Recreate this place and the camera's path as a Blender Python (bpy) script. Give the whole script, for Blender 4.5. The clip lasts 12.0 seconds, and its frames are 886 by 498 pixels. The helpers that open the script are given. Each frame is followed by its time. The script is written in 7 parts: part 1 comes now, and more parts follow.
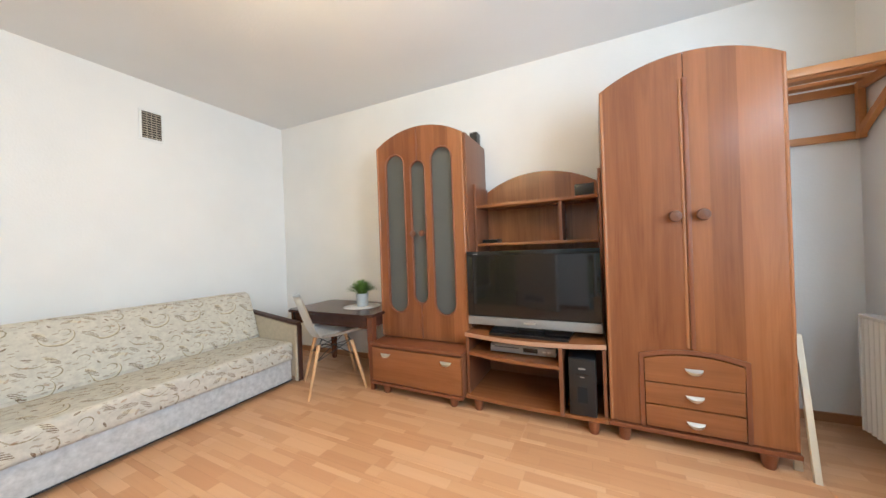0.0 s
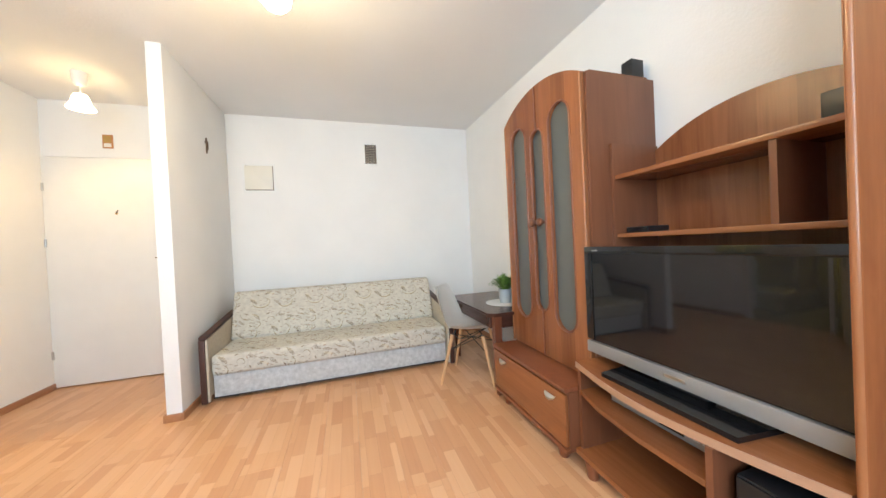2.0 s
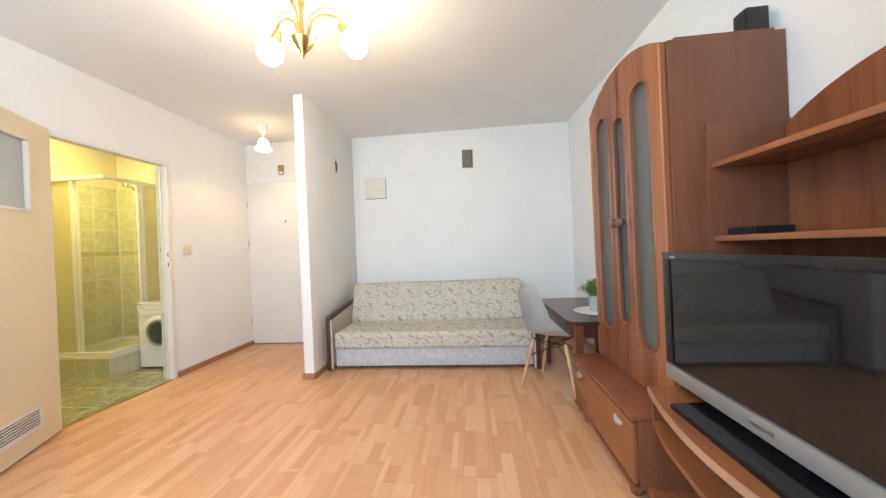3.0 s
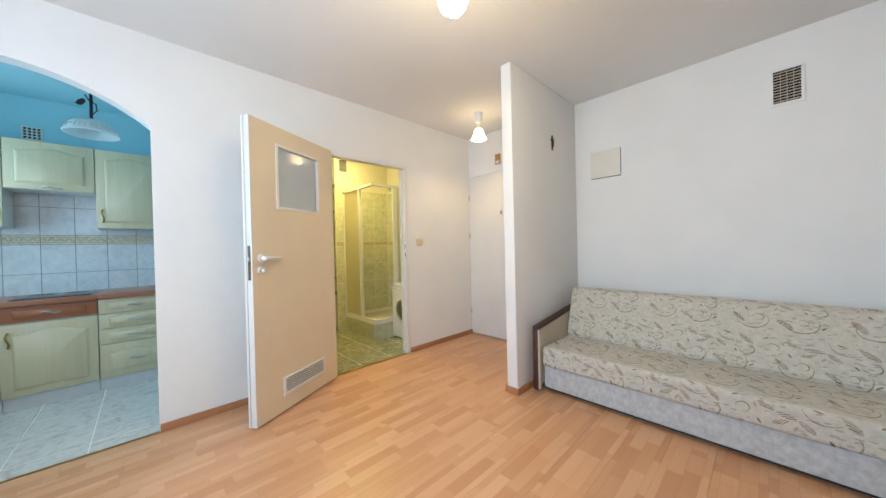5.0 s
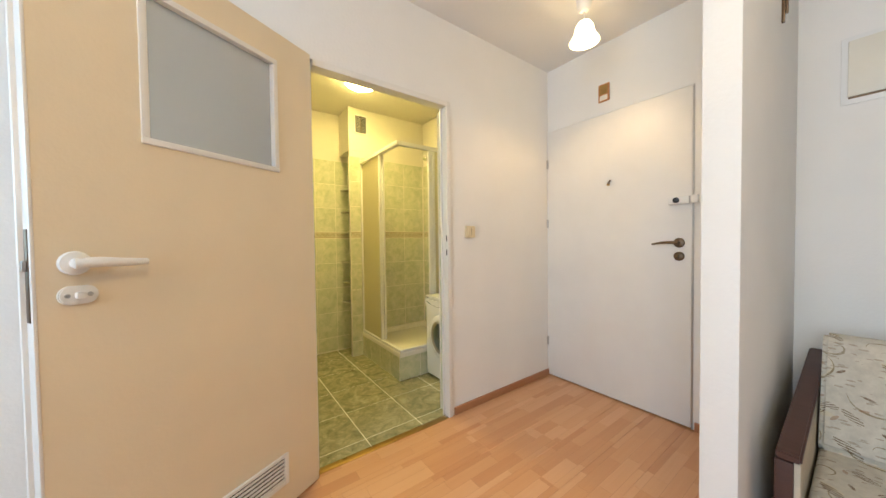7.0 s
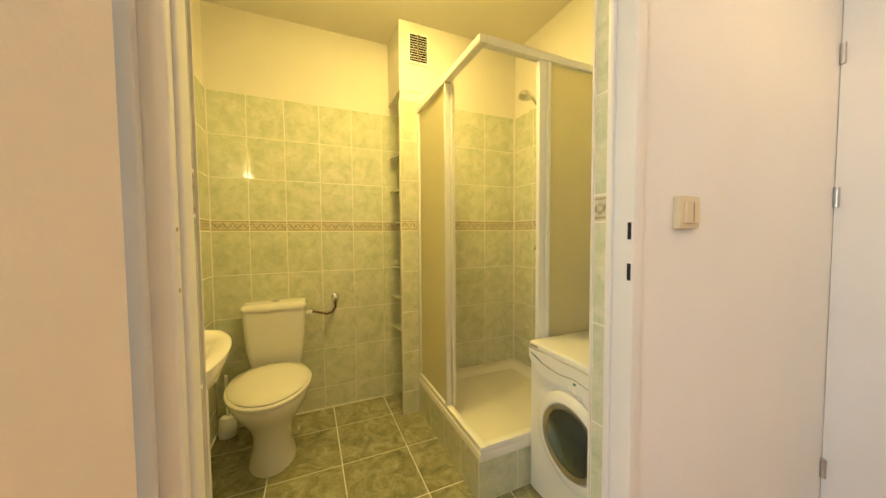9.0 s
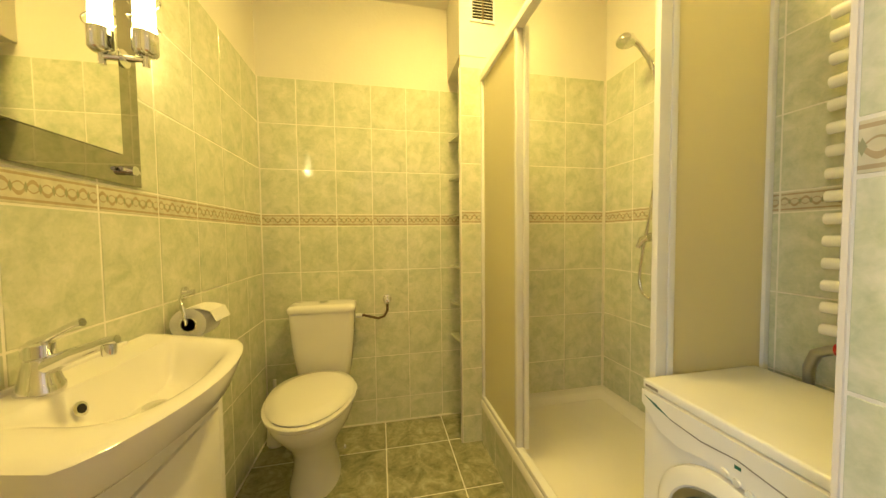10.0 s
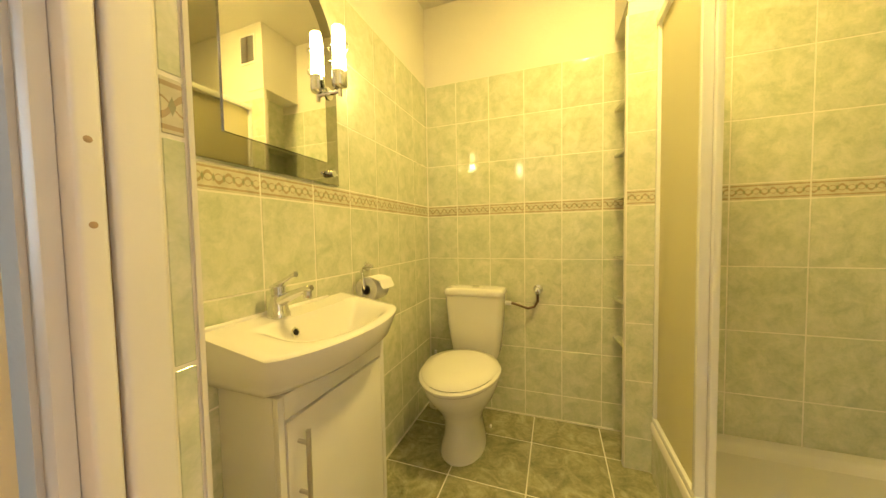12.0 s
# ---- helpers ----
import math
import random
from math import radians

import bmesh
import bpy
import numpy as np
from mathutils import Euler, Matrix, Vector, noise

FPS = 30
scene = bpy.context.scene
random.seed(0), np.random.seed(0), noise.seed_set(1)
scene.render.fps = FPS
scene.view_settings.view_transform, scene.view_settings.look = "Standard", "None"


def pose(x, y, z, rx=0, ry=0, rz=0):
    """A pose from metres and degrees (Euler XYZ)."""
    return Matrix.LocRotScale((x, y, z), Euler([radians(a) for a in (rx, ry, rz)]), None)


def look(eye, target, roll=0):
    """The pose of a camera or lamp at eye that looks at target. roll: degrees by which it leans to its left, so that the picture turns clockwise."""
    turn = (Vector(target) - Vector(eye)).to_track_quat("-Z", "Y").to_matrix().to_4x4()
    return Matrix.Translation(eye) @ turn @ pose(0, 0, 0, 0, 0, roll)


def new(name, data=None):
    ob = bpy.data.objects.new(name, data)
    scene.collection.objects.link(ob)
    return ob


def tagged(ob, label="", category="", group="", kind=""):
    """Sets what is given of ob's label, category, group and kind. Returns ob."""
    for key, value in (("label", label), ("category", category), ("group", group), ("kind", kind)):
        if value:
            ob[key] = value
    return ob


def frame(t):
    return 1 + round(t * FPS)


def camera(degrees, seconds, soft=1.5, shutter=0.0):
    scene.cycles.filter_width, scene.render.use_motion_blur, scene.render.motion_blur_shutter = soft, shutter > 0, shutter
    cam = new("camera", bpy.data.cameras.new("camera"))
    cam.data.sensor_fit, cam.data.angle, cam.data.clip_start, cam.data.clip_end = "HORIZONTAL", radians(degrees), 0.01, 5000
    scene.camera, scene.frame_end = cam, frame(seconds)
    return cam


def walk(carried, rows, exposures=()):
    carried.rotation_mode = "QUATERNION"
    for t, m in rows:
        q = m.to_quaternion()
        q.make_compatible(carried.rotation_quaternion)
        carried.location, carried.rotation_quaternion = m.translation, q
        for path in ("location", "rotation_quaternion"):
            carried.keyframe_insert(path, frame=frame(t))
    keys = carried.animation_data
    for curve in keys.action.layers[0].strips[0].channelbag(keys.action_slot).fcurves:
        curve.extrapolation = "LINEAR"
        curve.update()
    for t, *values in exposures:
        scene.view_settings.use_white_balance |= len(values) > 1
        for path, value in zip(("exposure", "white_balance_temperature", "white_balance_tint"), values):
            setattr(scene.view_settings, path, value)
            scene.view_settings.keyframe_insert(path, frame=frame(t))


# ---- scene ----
cam = camera(109.9, 12.0)
PATH = [
    (0, (-0.007, 0.245, 1.097), (-0.89, 2.04, 1.098), -2.1),
    (0.5, (0.112, 0.507, 1.104), (-1.067, 2.122, 1.066), -2.2),
    (1, (0.219, 0.802, 1.15), (-1.277, 2.128, 1.096), -2.6),
    (1.5, (0.32, 1.024, 1.123), (-1.439, 1.976, 1.087), -2.7),
    (2, (0.418, 1.195, 1.114), (-1.492, 1.787, 1.089), -2.8),
    (2.5, (0.51, 1.368, 1.138), (-1.478, 1.581, 1.127), -2.7),
    (3, (0.525, 1.531, 1.125), (-1.467, 1.344, 1.124), -2.5),
    (3.5, (0.451, 1.62, 1.138), (-1.468, 1.057, 1.143), -2.3),
    (3.7, (0.401, 1.642, 1.157), (-1.466, 0.924, 1.156), -2.2),
    (5.3, (-0.236, 1.281, 1.166), (-1.543, -0.233, 1.148), -1.2),
    (5.5, (-0.327, 1.176, 1.165), (-1.603, -0.365, 1.144), -1.1),
    (6, (-0.553, 0.888, 1.148), (-1.794, -0.68, 1.119), -1.0),
    (6.5, (-0.774, 0.592, 1.139), (-1.988, -0.997, 1.111), -0.8),
    (7, (-0.949, 0.273, 1.161), (-2.133, -1.338, 1.112), -0.7),
    (7.2, (-1.017, 0.131, 1.174), (-2.191, -1.487, 1.105), -0.6),
    (8.8, (-1.481, -0.778, 1.167), (-2.305, -2.598, 1.082), -0.4),
    (9, (-1.509, -0.87, 1.174), (-2.302, -2.704, 1.086), -0.4),
    (9.5, (-1.562, -1.061, 1.152), (-2.213, -2.95, 1.07), -0.5),
    (10, (-1.63, -1.186, 1.14), (-2.025, -3.145, 1.058), -0.6),
    (10.5, (-1.664, -1.271, 1.11), (-1.736, -3.268, 1.024), -0.7),
    (11, (-1.649, -1.294, 1.078), (-1.494, -3.285, 0.984), -0.6),
    (11.5, (-1.691, -1.263, 1.075), (-1.286, -3.22, 0.985), -0.8),
    (12, (-1.759, -1.211, 1.09), (-1.08, -3.09, 1.0), -1.0),
]
walk(cam, [(t, look(eye, target, roll)) for t, eye, target, roll in PATH],
     [(0, 0.0, 5850, 8), (1.5, 0.1, 5850, 8), (2.5, -0.03, 5750, 8), (3.5, -0.12, 5550, 8), (5.3, -0.46, 5550, 8), (7.2, -0.46, 5900, 9), (8.8, -0.42, 6500, 10), (9.5, -0.36, 6550, 10), (11, -0.2, 6550, 10), (12, -0.12, 6550, 10)])


# ---- world, daylight and lamps ----
world = bpy.data.worlds.new("sky")
scene.world = world
world.use_nodes = True
_wn = world.node_tree
_sky = _wn.nodes.new("ShaderNodeTexSky")
_sky.sky_type, _sky.sun_disc = "NISHITA", False
_sky.sun_elevation, _sky.sun_rotation = radians(40), radians(200)
_wn.links.new(_sky.outputs[0], _wn.nodes["Background"].inputs[0])
_wn.nodes["Background"].inputs[1].default_value = 0.12


def area_light(name, m, w, h, power, color):
    d = bpy.data.lights.new(name, "AREA")
    d.shape, d.size, d.size_y, d.energy, d.color = "RECTANGLE", w, h, power, color
    ob = new(name, d)
    ob.matrix_world = m
    return ob


area_light("window_daylight", look((1.44, 0.63, 1.55), (0, 0.63, 1.45)), 2.0, 1.45, 116, (0.76, 0.89, 1.0))
area_light("kitchen_daylight", look((1.44, -2.2, 1.6), (0, -2.2, 1.5)), 0.9, 1.2, 31, (0.62, 0.87, 1.0))
CHANDELIER_GLOW, HALL_GLOW, BATH_GLOW, SCONCE_GLOW = 84.0, 42.0, 176.0, 170.0


# ---- materials ----
def mat(name, rough=0.5, metal=0.0, spec=0.5):
    m = bpy.data.materials.new(name)
    m.use_nodes = True
    b = m.node_tree.nodes["Principled BSDF"]
    b.inputs["Roughness"].default_value, b.inputs["Metallic"].default_value = rough, metal
    b.inputs["Specular IOR Level"].default_value = spec
    return m, m.node_tree, b


def node(nt, kind, **values):
    n = nt.nodes.new("ShaderNode" + kind)
    for k, v in values.items():
        if k in n.inputs:
            n.inputs[k].default_value = v
    return n


def ramp(nt, fac, stops):
    r = nt.nodes.new("ShaderNodeValToRGB")
    e = r.color_ramp.elements
    while len(e) < len(stops):
        e.new(0.5)
    for el, (p, c) in zip(e, stops):
        el.position, el.color = p, (*c, 1)
    nt.links.new(fac, r.inputs[0])
    return r.outputs[0]


def mathn(nt, op, a, b=0.0):
    n = nt.nodes.new("ShaderNodeMath")
    n.operation = op
    for i, v in enumerate((a, b)):
        if isinstance(v, (int, float)):
            n.inputs[i].default_value = v
        else:
            nt.links.new(v, n.inputs[i])
    return n.outputs[0]


def mixc(nt, fac, a, b, blend="MIX"):
    n = nt.nodes.new("ShaderNodeMix")
    n.data_type, n.blend_type = "RGBA", blend
    for i, v in ((0, fac), (6, a), (7, b)):
        if isinstance(v, (int, float)):
            n.inputs[i].default_value = v
        elif isinstance(v, tuple):
            n.inputs[i].default_value = (*v, 1)
        else:
            nt.links.new(v, n.inputs[i])
    return n.outputs[2]


def coords(nt, scale=(1, 1, 1), shift=False):
    c = nt.nodes.new("ShaderNodeTexCoord")
    p = nt.nodes.new("ShaderNodeMapping")
    p.inputs["Scale"].default_value = scale
    nt.links.new(c.outputs["Object"], p.inputs[0])
    if shift:
        o = nt.nodes.new("ShaderNodeObjectInfo")
        v = nt.nodes.new("ShaderNodeVectorMath")
        v.operation = "MULTIPLY_ADD"
        s = nt.nodes.new("ShaderNodeCombineXYZ")
        for i in range(3):
            nt.links.new(mathn(nt, "MULTIPLY", o.outputs["Random"], 37.0 + 11 * i), s.inputs[i])
        v.inputs[1].default_value = (1, 1, 1)
        nt.links.new(p.outputs[0], v.inputs[0])
        nt.links.new(s.outputs[0], v.inputs[2])
        return v.outputs[0]
    return p.outputs[0]


def noise_tex(nt, vec, scale, detail=4.0, rough=0.55, distort=0.0):
    n = node(nt, "TexNoise", Scale=scale, Detail=detail, Roughness=rough, Distortion=distort)
    nt.links.new(vec, n.inputs["Vector"])
    return n.outputs[0]


def bump(nt, bsdf, height, strength, distance=0.01):
    b = node(nt, "Bump", Strength=strength, Distance=distance)
    nt.links.new(height, b.inputs["Height"])
    nt.links.new(b.outputs[0], bsdf.inputs["Normal"])


def plain(name, color, rough=0.5, metal=0.0, vary=0.08, scale=6.0, bumps=0.03, grain=180.0, spec=0.5):
    """A surface in one colour with faint clouding, fine grain and uneven gloss."""
    m, nt, b = mat(name, rough, metal, spec)
    v = coords(nt)
    n = noise_tex(nt, v, scale)
    lo, hi = tuple(c * (1 - vary) for c in color), tuple(min(1, c * (1 + vary)) for c in color)
    nt.links.new(ramp(nt, n, [(0.3, lo), (0.7, hi)]), b.inputs["Base Color"])
    g = noise_tex(nt, v, grain, 2)
    r = nt.nodes.new("ShaderNodeMapRange")
    r.inputs["To Min"].default_value, r.inputs["To Max"].default_value = max(0.02, rough * 0.85), min(1, rough * 1.2)
    nt.links.new(n, r.inputs[0])
    nt.links.new(r.outputs[0], b.inputs["Roughness"])
    if bumps:
        bump(nt, b, g, bumps)
    return m


def wood(name, dark, light, axis=2, rough=0.38, scale=1.0, board=0.0, across=0):
    """Wood with its grain along an axis; board: width of veneer strips that differ in tone, counted across an axis."""
    m, nt, b = mat(name, rough)
    s = [13.0 * scale] * 3
    s[axis] = 1.1 * scale
    v = coords(nt, tuple(s), shift=True)
    n = noise_tex(nt, v, 1.0, 6, 0.6, 0.8)
    s2 = [110.0 * scale] * 3
    s2[axis] = 3.0 * scale
    f = noise_tex(nt, coords(nt, tuple(s2)), 1.0, 3, 0.6)
    mixed = mathn(nt, "ADD", mathn(nt, "MULTIPLY", n, 0.55), mathn(nt, "MULTIPLY", f, 0.2))
    if board:
        sp = nt.nodes.new("ShaderNodeSeparateXYZ")
        nt.links.new(coords(nt), sp.inputs[0])
        w = nt.nodes.new("ShaderNodeTexWhiteNoise")
        w.noise_dimensions = "1D"
        nt.links.new(mathn(nt, "FLOOR", mathn(nt, "DIVIDE", sp.outputs[across], board)), w.inputs["W"])
        mixed = mathn(nt, "ADD", mixed, mathn(nt, "MULTIPLY", mathn(nt, "SUBTRACT", w.outputs[0], 0.5), 0.27))
    nt.links.new(ramp(nt, mixed, [(0.12, dark), (0.63, light)]), b.inputs["Base Color"])
    bump(nt, b, f, 0.05, 0.004)
    return m


def glow(name, color, strength, base=(0.9, 0.88, 0.82)):
    m, nt, b = mat(name, 0.3)
    b.inputs["Base Color"].default_value = (*base, 1)
    b.inputs["Emission Color"].default_value = (*color, 1)
    b.inputs["Emission Strength"].default_value = strength
    return m


def laminate():
    """Floor boards printed as staggered beech strips, three to a board."""
    m, nt, b = mat("beech_laminate", 0.3)
    o = nt.nodes.new("ShaderNodeObjectInfo")
    sp = nt.nodes.new("ShaderNodeSeparateXYZ")
    nt.links.new(coords(nt), sp.inputs[0])
    row = mathn(nt, "FLOOR", mathn(nt, "DIVIDE", sp.outputs[1], 0.0655))
    seed = mathn(nt, "ADD", mathn(nt, "MULTIPLY", o.outputs["Random"], 91.0), row)
    w1 = nt.nodes.new("ShaderNodeTexWhiteNoise")
    w1.noise_dimensions = "1D"
    nt.links.new(seed, w1.inputs["W"])
    along = mathn(nt, "ADD", mathn(nt, "DIVIDE", sp.outputs[0], 0.31), mathn(nt, "MULTIPLY", w1.outputs[0], 7.0))
    cell = mathn(nt, "FLOOR", along)
    w2 = nt.nodes.new("ShaderNodeTexWhiteNoise")
    w2.noise_dimensions = "2D"
    cb = nt.nodes.new("ShaderNodeCombineXYZ")
    nt.links.new(cell, cb.inputs[0])
    nt.links.new(seed, cb.inputs[1])
    nt.links.new(cb.outputs[0], w2.inputs["Vector"])
    g = noise_tex(nt, coords(nt, (2.2, 60, 60), True), 1.0, 5, 0.6, 0.6)
    t = mathn(nt, "ADD", mathn(nt, "MULTIPLY", w2.outputs[0], 0.62), mathn(nt, "MULTIPLY", g, 0.38))
    col = ramp(nt, t, [(0.1, (0.50, 0.245, 0.115)), (0.5, (0.59, 0.32, 0.16)), (0.95, (0.67, 0.40, 0.225))])
    fy = mathn(nt, "ABSOLUTE", mathn(nt, "SUBTRACT", mathn(nt, "FRACT", mathn(nt, "DIVIDE", sp.outputs[1], 0.0655)), 0.5))
    fx = mathn(nt, "ABSOLUTE", mathn(nt, "SUBTRACT", mathn(nt, "FRACT", along), 0.5))
    line = mathn(nt, "MAXIMUM", mathn(nt, "GREATER_THAN", fy, 0.488), mathn(nt, "GREATER_THAN", fx, 0.4975))
    nt.links.new(mixc(nt, mathn(nt, "MULTIPLY", line, 0.35), col, (0.25, 0.11, 0.05)), b.inputs["Base Color"])
    r = nt.nodes.new("ShaderNodeMapRange")
    r.inputs["To Min"].default_value, r.inputs["To Max"].default_value = 0.24, 0.4
    nt.links.new(noise_tex(nt, coords(nt), 3.0), r.inputs[0])
    nt.links.new(r.outputs[0], b.inputs["Roughness"])
    bump(nt, b, g, 0.04, 0.003)
    return m


def marbled(name, stops, scale, rough, relief=0.0, distort=1.5, gloss_bump=0.04):
    """Glazed tile clouded in several tones, each tile different."""
    m, nt, b = mat(name, rough)
    v = coords(nt, (1, 1, 1), True)
    n = noise_tex(nt, v, scale, 7, 0.62, distort)
    n2 = noise_tex(nt, v, scale * 4.5, 5, 0.6, 1.0)
    t = mathn(nt, "ADD", mathn(nt, "MULTIPLY", n, 0.7), mathn(nt, "MULTIPLY", n2, 0.3))
    nt.links.new(ramp(nt, t, stops), b.inputs["Base Color"])
    bump(nt, b, noise_tex(nt, v, 9.0, 2) if not relief else n2, relief or gloss_bump, 0.004)
    return m


def border_tile(name, vertical):
    """A border tile: an undulating scroll in relief between two lines."""
    m, nt, b = mat(name, 0.15)
    sp = nt.nodes.new("ShaderNodeSeparateXYZ")
    nt.links.new(coords(nt), sp.inputs[0])
    u, w = sp.outputs[0], sp.outputs[2]
    s = mathn(nt, "MULTIPLY", mathn(nt, "SINE", mathn(nt, "MULTIPLY", u, 122.6)), 0.012)
    d = mathn(nt, "ABSOLUTE", mathn(nt, "SUBTRACT", w, s))
    d2 = mathn(nt, "ABSOLUTE", mathn(nt, "ADD", w, mathn(nt, "MULTIPLY", s, 0.8)))
    e = mathn(nt, "ABSOLUTE", mathn(nt, "SUBTRACT", mathn(nt, "ABSOLUTE", w), 0.024))
    line = mathn(nt, "LESS_THAN", mathn(nt, "MINIMUM", d, mathn(nt, "MINIMUM", mathn(nt, "ADD", d2, 0.0028), mathn(nt, "ADD", e, 0.0015))), 0.0042)
    n = noise_tex(nt, coords(nt, (1, 1, 1), True), 30, 4)
    field = ramp(nt, n, [(0.3, (0.52, 0.50, 0.36)), (0.7, (0.70, 0.66, 0.50))])
    bud = mathn(nt, "LESS_THAN", mathn(nt, "ADD", mathn(nt, "ABSOLUTE", mathn(nt, "SINE", mathn(nt, "MULTIPLY", u, 122.6))), mathn(nt, "MULTIPLY", mathn(nt, "ABSOLUTE", w), 45.0)), 0.5)
    ink = mixc(nt, mathn(nt, "MULTIPLY", bud, 0.8), ramp(nt, n, [(0.3, (0.26, 0.17, 0.075)), (0.6, (0.36, 0.23, 0.11)), (0.75, (0.20, 0.21, 0.10))]), (0.11, 0.17, 0.065))
    line = mathn(nt, "MAXIMUM", line, bud)
    nt.links.new(mixc(nt, mathn(nt, "MULTIPLY", line, 0.62), field, ink), b.inputs["Base Color"])
    bump(nt, b, line, 0.5, 0.003)
    return m


def sofa_cloth(name, ground, lift):
    """Woven upholstery printed with a repeat of hatched leaves and curling stems."""
    m, nt, b = mat(name, 0.92, spec=0.2)
    v = coords(nt)
    sp = nt.nodes.new("ShaderNodeSeparateXYZ")
    wob = noise_tex(nt, v, 5.0, 2)
    nt.links.new(v, sp.inputs[0])
    width, height = 0.47, 0.33
    up = mathn(nt, "DIVIDE", mathn(nt, "ADD", mathn(nt, "SUBTRACT", sp.outputs[2], mathn(nt, "MULTIPLY", sp.outputs[0], 0.9)), mathn(nt, "MULTIPLY", wob, 0.03)), height)
    row = mathn(nt, "FLOOR", up)
    along = mathn(nt, "ADD", mathn(nt, "DIVIDE", mathn(nt, "ADD", sp.outputs[1], mathn(nt, "MULTIPLY", wob, 0.04)), width), mathn(nt, "MULTIPLY", row, 0.37))
    cell = nt.nodes.new("ShaderNodeCombineXYZ")
    nt.links.new(mathn(nt, "MULTIPLY", mathn(nt, "FRACT", along), width), cell.inputs[0])
    nt.links.new(mathn(nt, "MULTIPLY", mathn(nt, "FRACT", up), height), cell.inputs[1])

    def local(cx, cy, deg, sx, sy):
        q = nt.nodes.new("ShaderNodeMapping")
        q.vector_type = "TEXTURE"
        q.inputs["Location"].default_value, q.inputs["Rotation"].default_value, q.inputs["Scale"].default_value = (cx, cy, 0), (0, 0, radians(deg)), (sx, sy, 1)
        nt.links.new(cell.outputs[0], q.inputs[0])
        return q.outputs[0]

    def leaf(cx, cy, deg, la, lb, hatch=0.0):
        q = local(cx, cy, deg, la, lb)
        ln = nt.nodes.new("ShaderNodeVectorMath")
        ln.operation = "LENGTH"
        nt.links.new(q, ln.inputs[0])
        inside = mathn(nt, "LESS_THAN", ln.outputs["Value"], 1.0)
        if hatch:
            s = nt.nodes.new("ShaderNodeSeparateXYZ")
            nt.links.new(q, s.inputs[0])
            wave = mathn(nt, "SINE", mathn(nt, "ADD", mathn(nt, "MULTIPLY", s.outputs[0], hatch), mathn(nt, "MULTIPLY", s.outputs[1], -8.0)))
            inside = mathn(nt, "MULTIPLY", inside, mathn(nt, "GREATER_THAN", wave, -0.05))
        return inside

    def curl(cx, cy, deg, r, span, thick):
        s = nt.nodes.new("ShaderNodeSeparateXYZ")
        nt.links.new(local(cx, cy, deg, r, r), s.inputs[0])
        rad = mathn(nt, "SQRT", mathn(nt, "ADD", mathn(nt, "MULTIPLY", s.outputs[0], s.outputs[0]), mathn(nt, "MULTIPLY", s.outputs[1], s.outputs[1])))
        turn = mathn(nt, "ABSOLUTE", mathn(nt, "ARCTAN2", s.outputs[1], s.outputs[0]))
        taper = mathn(nt, "MULTIPLY", mathn(nt, "SUBTRACT", 1.0, mathn(nt, "DIVIDE", turn, radians(span))), thick / r)
        return mathn(nt, "LESS_THAN", mathn(nt, "ABSOLUTE", mathn(nt, "SUBTRACT", rad, 1.0)), taper)

    def either(parts):
        out = parts[0]
        for p in parts[1:]:
            out = mathn(nt, "MAXIMUM", out, p)
        return out
    dark = either([leaf(0.075, 0.10, -52, 0.044, 0.014, 14), leaf(0.27, 0.065, -46, 0.046, 0.014, 14), leaf(0.13, 0.25, -30, 0.034, 0.012, 11), leaf(0.205, 0.225, -12, 0.038, 0.013, 12), leaf(0.275, 0.195, -42, 0.036, 0.013, 11), leaf(0.185, 0.19, 24, 0.030, 0.011, 10),
                   leaf(0.40, 0.25, -48, 0.042, 0.014, 13), leaf(0.02, 0.28, 30, 0.016, 0.006), leaf(0.35, 0.155, -50, 0.013, 0.005), leaf(0.11, 0.17, -60, 0.014, 0.005), leaf(0.42, 0.06, 40, 0.015, 0.005), leaf(0.31, 0.29, -15, 0.016, 0.005)])
    red = either([leaf(0.19, 0.265, 20, 0.014, 0.006), leaf(0.235, 0.175, 60, 0.014, 0.006), leaf(0.09, 0.245, -70, 0.012, 0.005), leaf(0.30, 0.235, 10, 0.013, 0.005), leaf(0.37, 0.095, -40, 0.014, 0.005)])
    stems = either([curl(0.135, 0.09, -80, 0.070, 130, 0.0048), curl(0.335, 0.08, -70, 0.068, 120, 0.0048), curl(0.165, 0.11, 30, 0.024, 165, 0.0036), curl(0.40, 0.17, -40, 0.032, 150, 0.004), curl(0.045, 0.215, 60, 0.026, 150, 0.0036),
                    curl(0.33, 0.30, -110, 0.075, 70, 0.004), curl(0.34, 0.085, 40, 0.02, 160, 0.003)])
    pale = either([curl(0.132, 0.096, -80, 0.069, 120, 0.0055), curl(0.332, 0.086, -70, 0.068, 110, 0.0055), leaf(0.07, 0.12, -35, 0.03, 0.012), leaf(0.39, 0.265, -30, 0.03, 0.012), leaf(0.205, 0.19, -20, 0.035, 0.010)])
    # loose seeds strewn between the sprays
    def seeds(deg, scale, cut):
        q = nt.nodes.new("ShaderNodeMapping")
        q.inputs["Rotation"].default_value, q.inputs["Scale"].default_value = (0, 0, radians(deg)), (1.0, 3.0, 1.0)
        nt.links.new(cell.outputs[0], q.inputs[0])
        vo = nt.nodes.new("ShaderNodeTexVoronoi")
        vo.inputs["Scale"].default_value, vo.inputs["Randomness"].default_value = scale, 1.0
        nt.links.new(q.outputs[0], vo.inputs["Vector"])
        return mathn(nt, "LESS_THAN", vo.outputs["Distance"], cut)
